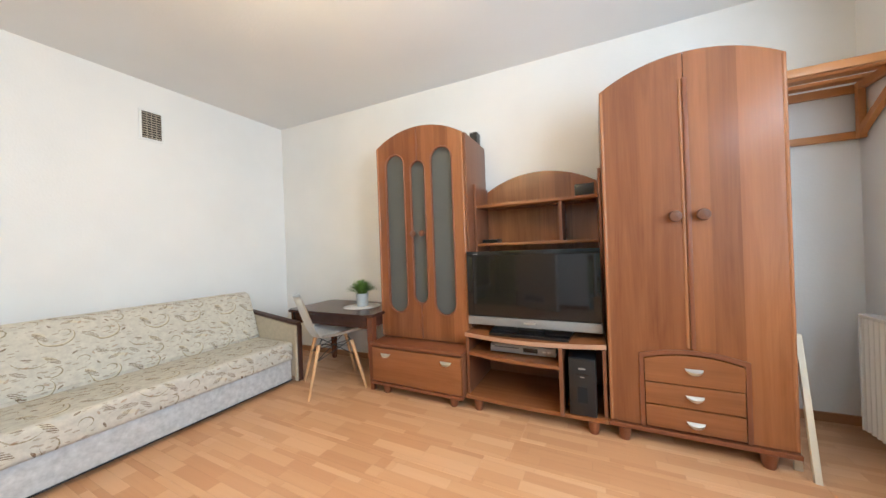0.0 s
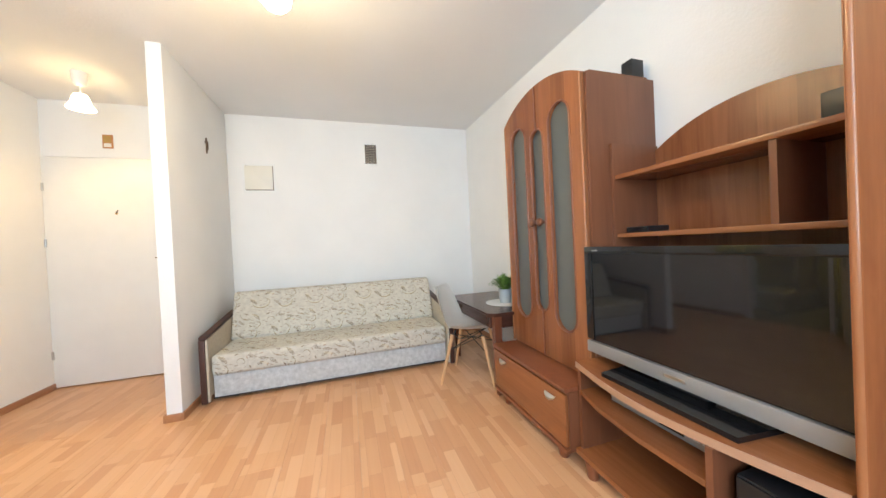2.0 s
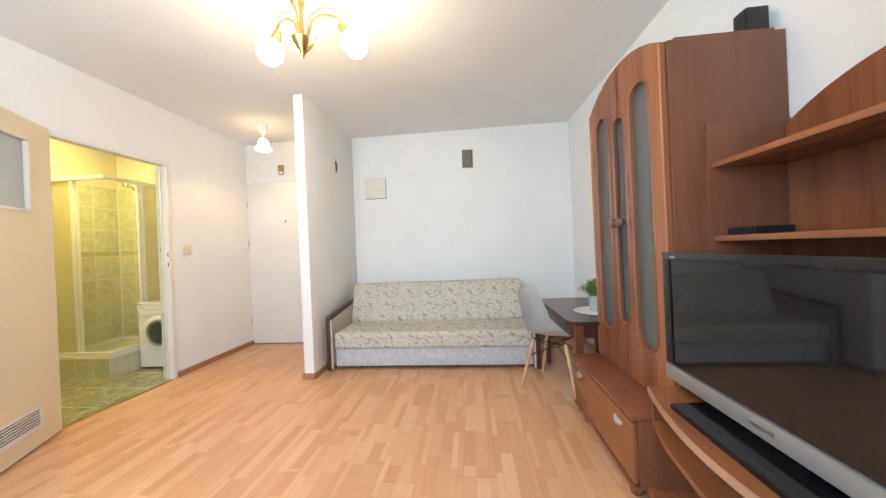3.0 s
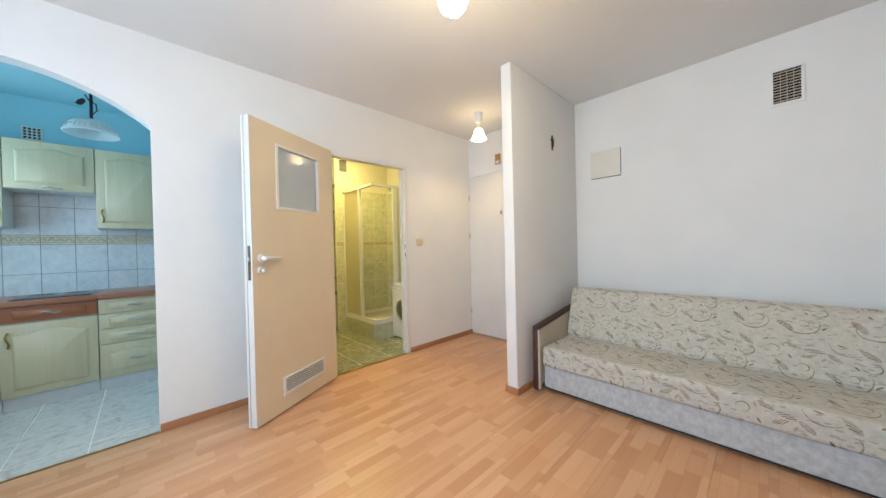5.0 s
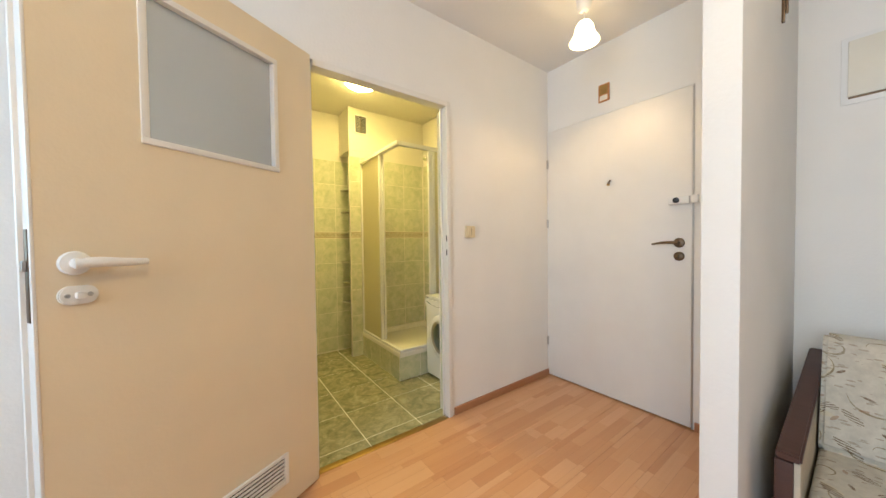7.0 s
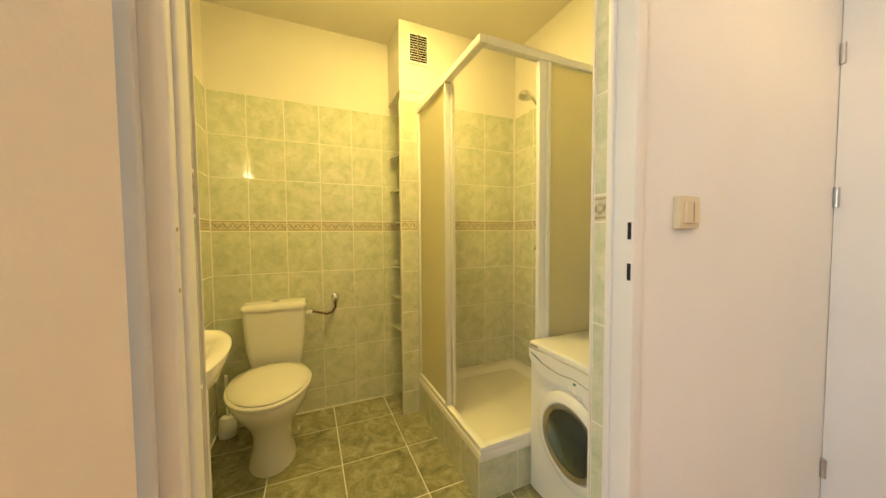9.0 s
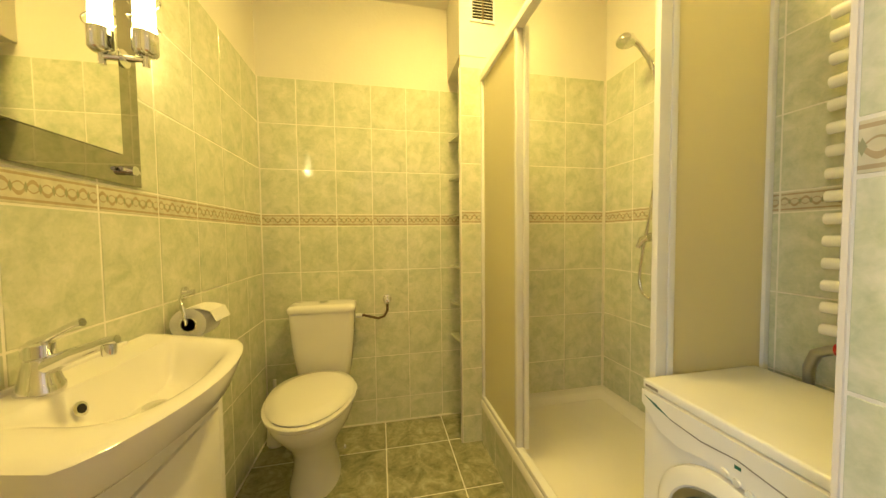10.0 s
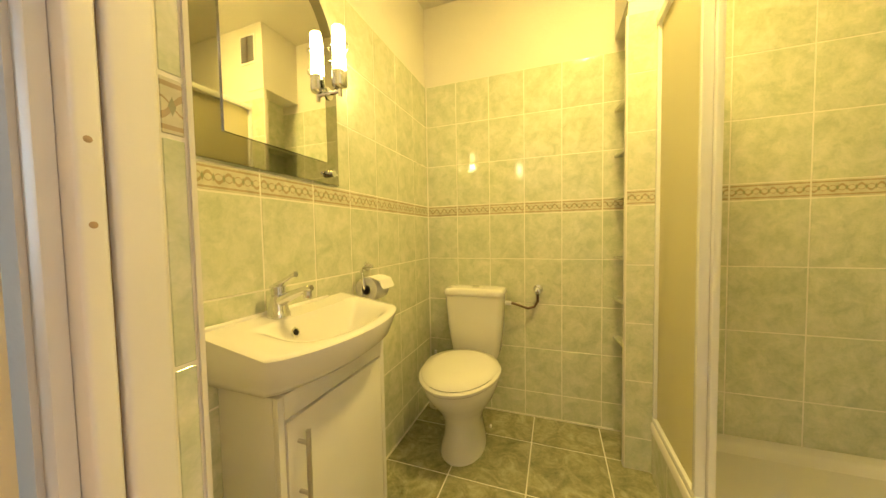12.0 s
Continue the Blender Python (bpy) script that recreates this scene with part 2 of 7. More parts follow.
    spray = mathn(nt, "GREATER_THAN", noise_tex(nt, cell.outputs[0], 9.0, 2), 0.47)
    strewn = mathn(nt, "MULTIPLY", spray, mathn(nt, "MAXIMUM", seeds(38, 17.0, 0.24), seeds(-34, 15.0, 0.21)))
    cloud = noise_tex(nt, v, 30, 5, 0.65)
    base = ramp(nt, cloud, [(0.35, tuple(x * 0.84 for x in ground)), (0.65, tuple(x * 1.04 for x in ground))])
    wear = ramp(nt, noise_tex(nt, v, 90, 3), [(0.32, (0.5, 0.5, 0.5)), (0.56, (1, 1, 1))])
    col = mixc(nt, mathn(nt, "MULTIPLY", pale, 0.5 * lift), base, (0.60, 0.53, 0.36))
    col = mixc(nt, mathn(nt, "MULTIPLY", strewn, mathn(nt, "MULTIPLY", wear, 0.5 * lift)), col, (0.19, 0.125, 0.075))
    col = mixc(nt, mathn(nt, "MULTIPLY", stems, mathn(nt, "MULTIPLY", wear, 0.85 * lift)), col, (0.20, 0.15, 0.075))
    col = mixc(nt, mathn(nt, "MULTIPLY", red, mathn(nt, "MULTIPLY", wear, 0.6 * lift)), col, (0.28, 0.15, 0.08))
    col = mixc(nt, mathn(nt, "MULTIPLY", dark, mathn(nt, "MULTIPLY", wear, 0.92 * lift)), col, (0.15, 0.095, 0.055))
    nt.links.new(col, b.inputs["Base Color"])
    bump(nt, b, noise_tex(nt, coords(nt, (420, 420, 420)), 1.0, 2), 0.25, 0.002)
    return m


M = {}
M["wall"] = plain("white_wall_paint", (0.80, 0.79, 0.765), 0.85, vary=0.025, scale=2.2, bumps=0.12, grain=70, spec=0.25)
M["ceiling"] = plain("white_ceiling_paint", (0.80, 0.79, 0.77), 0.9, vary=0.02, scale=1.5, bumps=0.1, grain=60, spec=0.2)
M["kitchen_wall"] = plain("turquoise_wall_paint", (0.38, 0.65, 0.71), 0.85, vary=0.03, scale=2, bumps=0.12, grain=70, spec=0.2)
M["laminate"] = laminate()
M["skirting"] = wood("beech_skirting", (0.30, 0.125, 0.055), (0.46, 0.23, 0.11), 0, 0.35)
M["walnut"] = wood("walnut_veneer", (0.145, 0.045, 0.016), (0.345, 0.130, 0.046), 2, 0.27, board=0.115, across=0)
M["walnut_h"] = wood("walnut_veneer_across", (0.17, 0.054, 0.018), (0.34, 0.13, 0.046), 0, 0.27)
M["walnut_edge"] = wood("walnut_edging", (0.145, 0.043, 0.017), (0.24, 0.082, 0.034), 2, 0.36)
# rounded door edges: paler than the veneer, their gloss highlight put into the colour
M["walnut_lip_highlit"] = wood("rounded_walnut_edge_highlight", (0.24, 0.085, 0.032), (0.40, 0.17, 0.07), 2, 0.22)
M["walnut_side"] = wood("walnut_side_panel", (0.13, 0.044, 0.019), (0.23, 0.086, 0.038), 2, 0.36)
# TV stand's front edging, its colour lightened to carry a reflection
M["sheen_edge"] = wood("walnut_edging_with_sheen", (0.34, 0.18, 0.105), (0.48, 0.28, 0.17), 0, 0.35)
M["knob"] = wood("dark_turned_wood", (0.09, 0.035, 0.018), (0.17, 0.07, 0.035), 2, 0.3, 2.0)
M["dark_wood"] = wood("dark_stained_wood", (0.030, 0.011, 0.008), (0.085, 0.030, 0.018), 1, 0.25)
M["sofa_wood"] = wood("dull_dark_wood", (0.035, 0.013, 0.009), (0.085, 0.032, 0.02), 1, 0.52)
M["table_leg"] = wood("red_brown_wood", (0.10, 0.030, 0.014), (0.22, 0.075, 0.034), 2, 0.25)
M["beech"] = wood("pale_beech", (0.50, 0.27, 0.12), (0.66, 0.41, 0.21), 2, 0.4)
M["pine"] = wood("orange_pine", (0.42, 0.16, 0.045), (0.60, 0.28, 0.10), 0, 0.4)
M["sofa"] = sofa_cloth("leaf_patterned_upholstery", (0.55, 0.52, 0.445), 1.0)
M["sofa_plain"] = plain("pale_mottled_upholstery", (0.50, 0.50, 0.49), 0.93, vary=0.16, scale=34, bumps=0.25, grain=420, spec=0.2)
M["sofa_arm"] = plain("beige_arm_cloth", (0.52, 0.46, 0.36), 0.93, vary=0.08, scale=34, bumps=0.25, grain=420, spec=0.2)
M["white_plastic"] = plain("white_plastic", (0.78, 0.78, 0.76), 0.35, vary=0.02, bumps=0.0)
M["cream_plastic"] = plain("cream_plastic", (0.72, 0.69, 0.60), 0.4, vary=0.03, bumps=0.0)
M["vent_brown"] = plain("brown_vent_plastic", (0.44, 0.38, 0.30), 0.5, vary=0.1)
M["pull"] = plain("satin_nickel_pull", (0.62, 0.59, 0.53), 0.3, 1.0, vary=0.1, bumps=0.0)
M["chair_shell"] = plain("white_moulded_shell", (0.86, 0.86, 0.84), 0.38, vary=0.015, bumps=0.01)
M["ivory"] = plain("ivory_switch_plastic", (0.68, 0.58, 0.38), 0.35, vary=0.04, bumps=0.0)
M["white_enamel"] = plain("white_enamel", (0.82, 0.82, 0.80), 0.22, vary=0.02, bumps=0.0)
M["white_lacquer"] = plain("white_door_lacquer", (0.76, 0.745, 0.71), 0.42, vary=0.03, scale=3, bumps=0.03)
M["cream_lacquer"] = plain("cream_door_lacquer", (0.75, 0.655, 0.485), 0.42, vary=0.03, scale=3, bumps=0.05, grain=90)
M["ceramic"] = plain("white_ceramic", (0.82, 0.80, 0.74), 0.08, vary=0.015, bumps=0.0)
M["chrome"] = plain("chrome", (0.80, 0.80, 0.80), 0.1, 1.0, vary=0.04, bumps=0.0)
M["steel"] = plain("brushed_steel", (0.55, 0.54, 0.52), 0.32, 1.0, vary=0.06, bumps=0.02)
M["brass"] = plain("aged_brass", (0.50, 0.33, 0.12), 0.28, 1.0, vary=0.1, bumps=0.02)
M["bronze"] = plain("dark_bronze", (0.16, 0.11, 0.07), 0.35, 0.9, vary=0.15)
M["black"] = plain("black_plastic", (0.012, 0.012, 0.013), 0.35, vary=0.1, bumps=0.03)
M["black_gloss"] = plain("black_gloss_plastic", (0.008, 0.008, 0.009), 0.08, vary=0.1, bumps=0.0)
M["silver"] = plain("silver_plastic", (0.28, 0.265, 0.25), 0.38, 0.3, vary=0.03, bumps=0.01)
M["screen"] = plain("dark_glass_screen", (0.008, 0.008, 0.009), 0.05, vary=0.05, bumps=0.0, spec=0.5)
M["grout"] = plain("pale_grout", (0.80, 0.77, 0.66), 0.45, vary=0.06, scale=14)
M["dark_grout"] = plain("dark_kitchen_grout", (0.24, 0.25, 0.25), 0.85, vary=0.1, scale=14)
M["grey_grout"] = plain("grey_grout", (0.42, 0.43, 0.40), 0.85, vary=0.08, scale=14)
M["bath_tile"] = marbled("green_marbled_tile", [(0.36, (0.49, 0.54, 0.365)), (0.50, (0.61, 0.63, 0.465)), (0.66, (0.74, 0.72, 0.585))], 15.0, 0.075, distort=0.6)
M["bath_border"] = border_tile("scroll_border_tile", False)
M["bath_floor"] = marbled("dark_green_floor_tile", [(0.30, (0.13, 0.135, 0.07)), (0.5, (0.31, 0.305, 0.18)), (0.70, (0.54, 0.50, 0.34))], 9.0, 0.2)
M["kitchen_tile"] = marbled("pale_marbled_kitchen_tile", [(0.3, (0.52, 0.55, 0.56)), (0.55, (0.66, 0.68, 0.68)), (0.75, (0.74, 0.74, 0.73))], 9.0, 0.12)
M["kitchen_border"] = border_tile("kitchen_border_tile", False)
M["kitchen_floor"] = marbled("pale_veined_floor_tile", [(0.32, (0.44, 0.41, 0.36)), (0.5, (0.62, 0.60, 0.55)), (0.72, (0.70, 0.68, 0.64))], 6.0, 0.22, distort=3)
M["kitchen_front"] = wood("pale_olive_wood", (0.50, 0.44, 0.26), (0.66, 0.60, 0.40), 2, 0.36)
M["kitchen_body"] = plain("pale_carcass", (0.66, 0.68, 0.66), 0.45)
M["worktop"] = wood("red_brown_worktop", (0.28, 0.10, 0.045), (0.42, 0.18, 0.09), 0, 0.3)
M["oven_drawer"] = wood("red_brown_drawer_front", (0.25, 0.085, 0.032), (0.38, 0.15, 0.065), 0, 0.35)
M["plaster_white"] = plain("white_bath_plaster", (0.75, 0.72, 0.63), 0.85, vary=0.03, scale=2.5, bumps=0.12, grain=60, spec=0.25)
M["leaf"] = plain("green_leaf", (0.115, 0.21, 0.035), 0.5, vary=0.5, scale=30)
M["pot"] = plain("grey_glazed_pot", (0.40, 0.42, 0.42), 0.4, vary=0.04)
M["doily"] = plain("grey_white_placemat", (0.58, 0.57, 0.55), 0.8, vary=0.05, scale=40)
M["paper"] = plain("white_tissue_paper", (0.80, 0.79, 0.74), 0.95, vary=0.03, bumps=0.2, grain=120)
M["cardboard"] = plain("brown_cardboard", (0.42, 0.31, 0.19), 0.9)
M["hole"] = plain("dark_void", (0.01, 0.01, 0.01), 0.9)
M["red_print"] = plain("red_plastic", (0.5, 0.03, 0.02), 0.4)
M["teal_print"] = plain("teal_print", (0.01, 0.13, 0.10), 0.4)
M["raw_board"] = wood("raw_white_board", (0.55, 0.47, 0.34), (0.74, 0.67, 0.55), 2, 0.6)


def glass(name, color=(1, 1, 1), rough=0.0, alpha_like=0.0, bumps=0.0, bscale=(60, 60, 6), ior=1.45):
    """Thin glass: mostly see-through, with a sharp surface gloss; alpha_like adds a milky body."""
    m, nt, b = mat(name, rough)
    out = nt.nodes["Material Output"]
    tr = nt.nodes.new("ShaderNodeBsdfTransparent")
    tr.inputs[0].default_value = (*color, 1)
    b.inputs["Base Color"].default_value = (*color, 1)
    b.inputs["Roughness"].default_value = rough
    gl = nt.nodes.new("ShaderNodeBsdfGlossy")
    gl.inputs["Roughness"].default_value = max(0.02, rough)
    f = node(nt, "Fresnel", IOR=ior)
    mx = nt.nodes.new("ShaderNodeMixShader")
    nt.links.new(f.outputs[0], mx.inputs[0])
    nt.links.new(tr.outputs[0], mx.inputs[1])
    nt.links.new(gl.outputs[0], mx.inputs[2])
    last = mx.outputs[0]
    if alpha_like:
        df = nt.nodes.new("ShaderNodeBsdfTranslucent")
        d2 = nt.nodes.new("ShaderNodeBsdfDiffuse")
        for q in (df, d2):
            q.inputs[0].default_value = (*color, 1)
        ad = nt.nodes.new("ShaderNodeMixShader")
        ad.inputs[0].default_value = 0.5
        nt.links.new(df.outputs[0], ad.inputs[1])
        nt.links.new(d2.outputs[0], ad.inputs[2])
        m2 = nt.nodes.new("ShaderNodeMixShader")
        m2.inputs[0].default_value = alpha_like
        nt.links.new(last, m2.inputs[1])
        nt.links.new(ad.outputs[0], m2.inputs[2])
        last = m2.outputs[0]
    if bumps:
        h = noise_tex(nt, coords(nt, bscale), 1.0, 0)
        bn = node(nt, "Bump", Strength=bumps, Distance=0.01)
        nt.links.new(h, bn.inputs["Height"])
        nt.links.new(bn.outputs[0], gl.inputs["Normal"])
        nt.links.new(bn.outputs[0], f.inputs["Normal"])
        if alpha_like:
            nt.links.new(bn.outputs[0], df.inputs["Normal"])
            nt.links.new(bn.outputs[0], d2.inputs["Normal"])
    nt.links.new(last, out.inputs[0])
    return m


M["clear_glass"] = glass("clear_glass", (0.93, 0.96, 0.95))
M["cabinet_glass"] = glass("smoked_cabinet_glass", (0.42, 0.44, 0.42), 0.03, 0.42)
M["ripple_glass"] = glass("rippled_door_glass", (0.90, 0.92, 0.91), 0.015, 0.42, 0.045, (75, 75, 40), 2.6)
M["shower_panel"] = glass("frosted_shower_panel", (0.88, 0.84, 0.64), 0.12, 0.76)
M["porthole_glass"] = glass("bluish_porthole_glass", (0.55, 0.72, 0.88), 0.02, 0.03, ior=1.7)
M["drum"] = plain("drum_steel", (0.07, 0.095, 0.14), 0.25, 0.7, vary=0.7, scale=40, bumps=0.1, grain=90)
M["mirror"] = plain("silvered_mirror", (0.88, 0.89, 0.87), 0.015, 1.0, vary=0.0, bumps=0.0)
M["mirror_edge"] = plain("smoked_mirror_border", (0.36, 0.36, 0.31), 0.03, 1.0, vary=0.0, bumps=0.0)


# ---- builders ----
def box(bm, x0, x1, y0, y1, z0, z1, bevel=0.0, seg=2):
    vs = [bm.verts.new(p) for p in ((x0, y0, z0), (x1, y0, z0), (x1, y1, z0), (x0, y1, z0), (x0, y0, z1), (x1, y0, z1), (x1, y1, z1), (x0, y1, z1))]
    fs = [bm.faces.new([vs[i] for i in q]) for q in ((3, 2, 1, 0), (4, 5, 6, 7), (0, 1, 5, 4), (1, 2, 6, 5), (2, 3, 7, 6), (3, 0, 4, 7))]
    if bevel:
        es = list({e for f in fs for e in f.edges})
        bmesh.ops.bevel(bm, geom=es, offset=bevel, segments=seg, affect="EDGES", profile=0.6)
    return bm


def boxed(x0, x1, y0, y1, z0, z1, bevel=0.0, seg=2):
    return box(bmesh.new(), min(x0, x1), max(x0, x1), min(y0, y1), max(y0, y1), min(z0, z1), max(z0, z1), bevel, seg)


def ring(bm, rows, closed=True, caps=True):
    """Skin rows of points (each a loop of the same count) into a tube."""
    vr = [[bm.verts.new(p) for p in r] for r in rows]
    n = len(vr[0])
    for a, c in zip(vr, vr[1:]):
        for i in range(n if closed else n - 1):
            j = (i + 1) % n
            bm.faces.new((a[i], a[j], c[j], c[i]))
    if caps and closed:
        bm.faces.new(list(reversed(vr[0])))
        bm.faces.new(vr[-1])
    return bm


def rod(bm, p0, p1, r0, r1=None, seg=12):
    r1 = r0 if r1 is None else r1
    return pipe(bm, [p0, p1], [r0, r1], seg)


def pipe(bm, pts, radii, seg=10):
    """A round bar along points; radii: one number or one for each point."""
    pts = [Vector(p) for p in pts]
    if isinstance(radii, (int, float)):
        radii = [radii] * len(pts)
    rows, side = [], None
    for i, p in enumerate(pts):
        d = (pts[min(i + 1, len(pts) - 1)] - pts[max(i - 1, 0)]).normalized()
        if side is None:
            side = d.orthogonal().normalized()
        side = (side - d * side.dot(d)).normalized()
        up = d.cross(side)
        rows.append([p + radii[i] * (math.cos(a) * side + math.sin(a) * up) for a in (2 * math.pi * k / seg for k in range(seg))])
    return ring(bm, rows)


def lathe(bm, profile, centre=(0, 0, 0), seg=24, axis=None, squash=1.0):
    """Turn (radius, height) pairs about an upright axis, or about the direction axis."""
    m = Matrix.Identity(4) if axis is None else Vector(axis).to_track_quat("Z", "Y").to_matrix().to_4x4()
    c = Vector(centre)
    rows = [[c + m @ Vector((max(r, 1e-4) * math.cos(a), max(r, 1e-4) * squash * math.sin(a), h)) for a in (2 * math.pi * k / seg for k in range(seg))] for r, h in profile]
    return ring(bm, rows)


def prism(bm, pts, axis, a, b):
    """Extrude an outline from a to b along an axis: x takes (y, z) pairs, y takes (x, z), z takes (x, y)."""
    def at(p, d):
        return {"x": (d, *p), "y": (p[0], d, p[1]), "z": (*p, d)}[axis]
    lo, hi = [bm.verts.new(at(p, a)) for p in pts], [bm.verts.new(at(p, b)) for p in pts]
    n = len(pts)
    bm.faces.new(lo)
    bm.faces.new(list(reversed(hi)))
    for i in range(n):
        bm.faces.new((lo[(i + 1) % n], lo[i], hi[i], hi[(i + 1) % n]))
    bmesh.ops.recalc_face_normals(bm, faces=bm.faces)
    return bm


def arc(x0, x1, z_end, rise, n=20):
    """Points of a shallow arch from x0 to x1."""
    c = abs(x1 - x0) / 2
    r = (c * c + rise * rise) / (2 * rise)
    mid, zc = (x0 + x1) / 2, z_end + rise - r
    a = math.asin(min(1, c / r))
    s = 1 if x1 > x0 else -1
    return [(mid + s * r * math.sin(-a + 2 * a * k / n), zc + r * math.cos(-a + 2 * a * k / n)) for k in range(n + 1)]


ORIGIN = {}


def thing(name, loc, label, category, group="", turn=0.0, kind=""):
    """An Empty at a thing's base. Unturned things take parts in world coordinates, turned ones in their own."""
    ob = new(name)
    ob.empty_display_size = 0.1
    ob.location, ob.rotation_euler = loc, (0, 0, radians(turn))
    ORIGIN[ob] = Vector((0, 0, 0)) if turn else Vector(loc)
    return tagged(ob, label, category, group, kind)


def smooth(me, angle=40):
    me.shade_smooth() if angle >= 180 else None
    if angle < 180:
        me.shade_smooth()
        me.set_sharp_from_angle(angle=radians(angle))


def part(name, bm, material, parent=None, label="", angle=40):
    me = bpy.data.meshes.new(name)
    bmesh.ops.recalc_face_normals(bm, faces=bm.faces)
    if parent is not None:
        o = ORIGIN.get(parent, Vector((0, 0, 0)))
        bmesh.ops.translate(bm, verts=bm.verts, vec=-o)
    bm.to_mesh(me)
    bm.free()
    me.materials.append(material)
    smooth(me, angle)
    ob = new(name, me)
    if parent is not None:
        ob.parent = parent
        ORIGIN[ob] = ORIGIN.get(parent, Vector((0, 0, 0)))
    return tagged(ob, label)


def structure(name, bm, material, label, category):
    return tagged(part(name, bm, material), label, category, kind="structure")


# ---- the rooms ----
XW, XH, XE, YN, YS, H = -3.314, -3.26, 1.36, 2.733, -1.345, 2.58
YS2, XBL, YB, YK, XBR, HB = -1.447, -0.98, -3.09, -2.80, -2.93, 2.522
TILE_TOP, BAND0, BAND1 = 2.03, 1.206, 1.274

SKEW = 0.033


def north(x):
    """The north wall's face, a little out of square with the room."""
    return YN + SKEW * (x - XW)


structure("subfloor", boxed(-3.5, 1.5, -3.3, 3.05, -0.15, -0.014), M["grey_grout"], "grey screed under the floor coverings", "floor")
structure("wall_north", prism(bmesh.new(), [(-3.5, north(-3.5)), (1.5, north(1.5)), (1.5, 3.05), (-3.5, 3.05)], "z", -0.014, H), M["wall"], "white painted wall behind the wall unit", "wall")
structure("wall_west", boxed(-3.5, XW, 0.0, YN, -0.014, H), M["wall"], "white painted wall behind the sofa", "wall")
structure("wall_partition", boxed(XW, -2.16, -0.03, 0.062, -0.014, H, 0.006), M["wall"], "thin white partition between hall and sofa", "wall")
bm = boxed(-3.5, XH, -1.345, -0.335, 2.075, H)
box(bm, -3.5, XH, -0.335, -0.0301, -0.014, H)
box(bm, -3.5, XH - 0.06, -1.345, -0.335, -0.014, 2.075)
structure("wall_entry", bm, M["wall"], "white painted wall around the entrance door", "wall")
bm = boxed(-3.5, -2.2, YS2, YS, -0.014, H)
box(bm, -2.2, -1.30, YS2, YS, 2.06, H)
box(bm, -1.30, -0.145, YS2, YS, -0.014, H)
box(bm, 1.10, 1.5, YS2, YS, -0.014, H)
prism(bm, arc(-0.145, 1.10, 1.99, 0.235, 28) + [(1.10, H), (-0.145, H)], "y", YS2, YS)
structure("wall_south", bm, M["wall"], "white painted wall with a bathroom door and a kitchen arch", "wall")
bm = boxed(XE, 1.5, YS, -0.42, -0.014, H)
box(bm, XE, 1.5, 1.68, north(XE), -0.014, H)
box(bm, XE, 1.5, -0.42, 1.68, -0.014, 0.85)
box(bm, XE, 1.5, -0.42, 1.68, 2.3, H)
structure("wall_east", bm, M["wall"], "white painted wall with the living room window", "wall")
structure("ceiling", boxed(-3.5, 1.5, YS, 3.05, H, 2.75), M["ceiling"], "white painted ceiling", "ceiling")
structure("ceiling_kitchen", boxed(-0.9, 1.5, -3.3, YS, H, 2.75), M["kitchen_wall"], "turquoise kitchen ceiling", "ceiling")
structure("ceiling_bathroom", boxed(-3.1, -0.9, -3.3, YS2, HB, 2.75), M["plaster_white"], "white bathroom ceiling", "ceiling")
# bathroom shell
structure("wall_bath_left", boxed(XBL + 0.008, -0.88, -3.3, YS2, -0.014, HB), M["plaster_white"], "bathroom wall behind the washbasin, tiled below", "wall")
bm = boxed(-2.2, XBL + 0.008, -3.3, YB - 0.008, -0.014, HB)
structure("wall_bath_back", bm, M["plaster_white"], "bathroom wall behind the toilet, tiled below", "wall")
bm = boxed(XBR - 0.008, -2.2, YB - 0.21, YK - 0.008, -0.014, HB)
box(bm, -2.2, -2.06, -2.828, YK - 0.008, -0.014, 2.09)
box(bm, -2.2, -2.055, YB - 0.008, YK - 0.004, 2.09, HB)
structure("wall_bath_duct", bm, M["plaster_white"], "boxed-in duct wall beside the toilet with a shelf niche", "wall")
structure("wall_bath_right", boxed(-3.1, XBR - 0.008, -3.3, YS2, -0.014, HB), M["plaster_white"], "bathroom wall beside the shower, tiled below", "wall")
bm = boxed(-3.1, -2.206, YS2 - 0.004, YS2 - 0.0005, -0.014, HB)
box(bm, -1.294, XBL + 0.008, YS2 - 0.004, YS2 - 0.0005, -0.014, HB)
structure("wall_bath_front", bm, M["plaster_white"], "inner face of the bathroom door wall", "wall")
# kitchen shell
structure("wall_kitchen_back", boxed(-0.88, 1.5, -3.3, -3.108, -0.014, H), M["kitchen_wall"], "turquoise kitchen wall behind the cabinets", "wall")
structure("wall_kitchen_west", boxed(-0.88, -0.86, -3.108, YS2, -0.014, H), M["kitchen_wall"], "turquoise kitchen side wall", "wall")
bm = boxed(XE, 1.5, -3.108, -2.7, -0.014, H)
box(bm, XE, 1.5, -1.7, YS, -0.014, H)
box(bm, XE, 1.5, -2.7, -1.7, -0.014, 0.95)
box(bm, XE, 1.5, -2.7, -1.7, 2.25, H)
structure("wall_kitchen_east", bm, M["kitchen_wall"], "turquoise kitchen wall with a window", "wall")


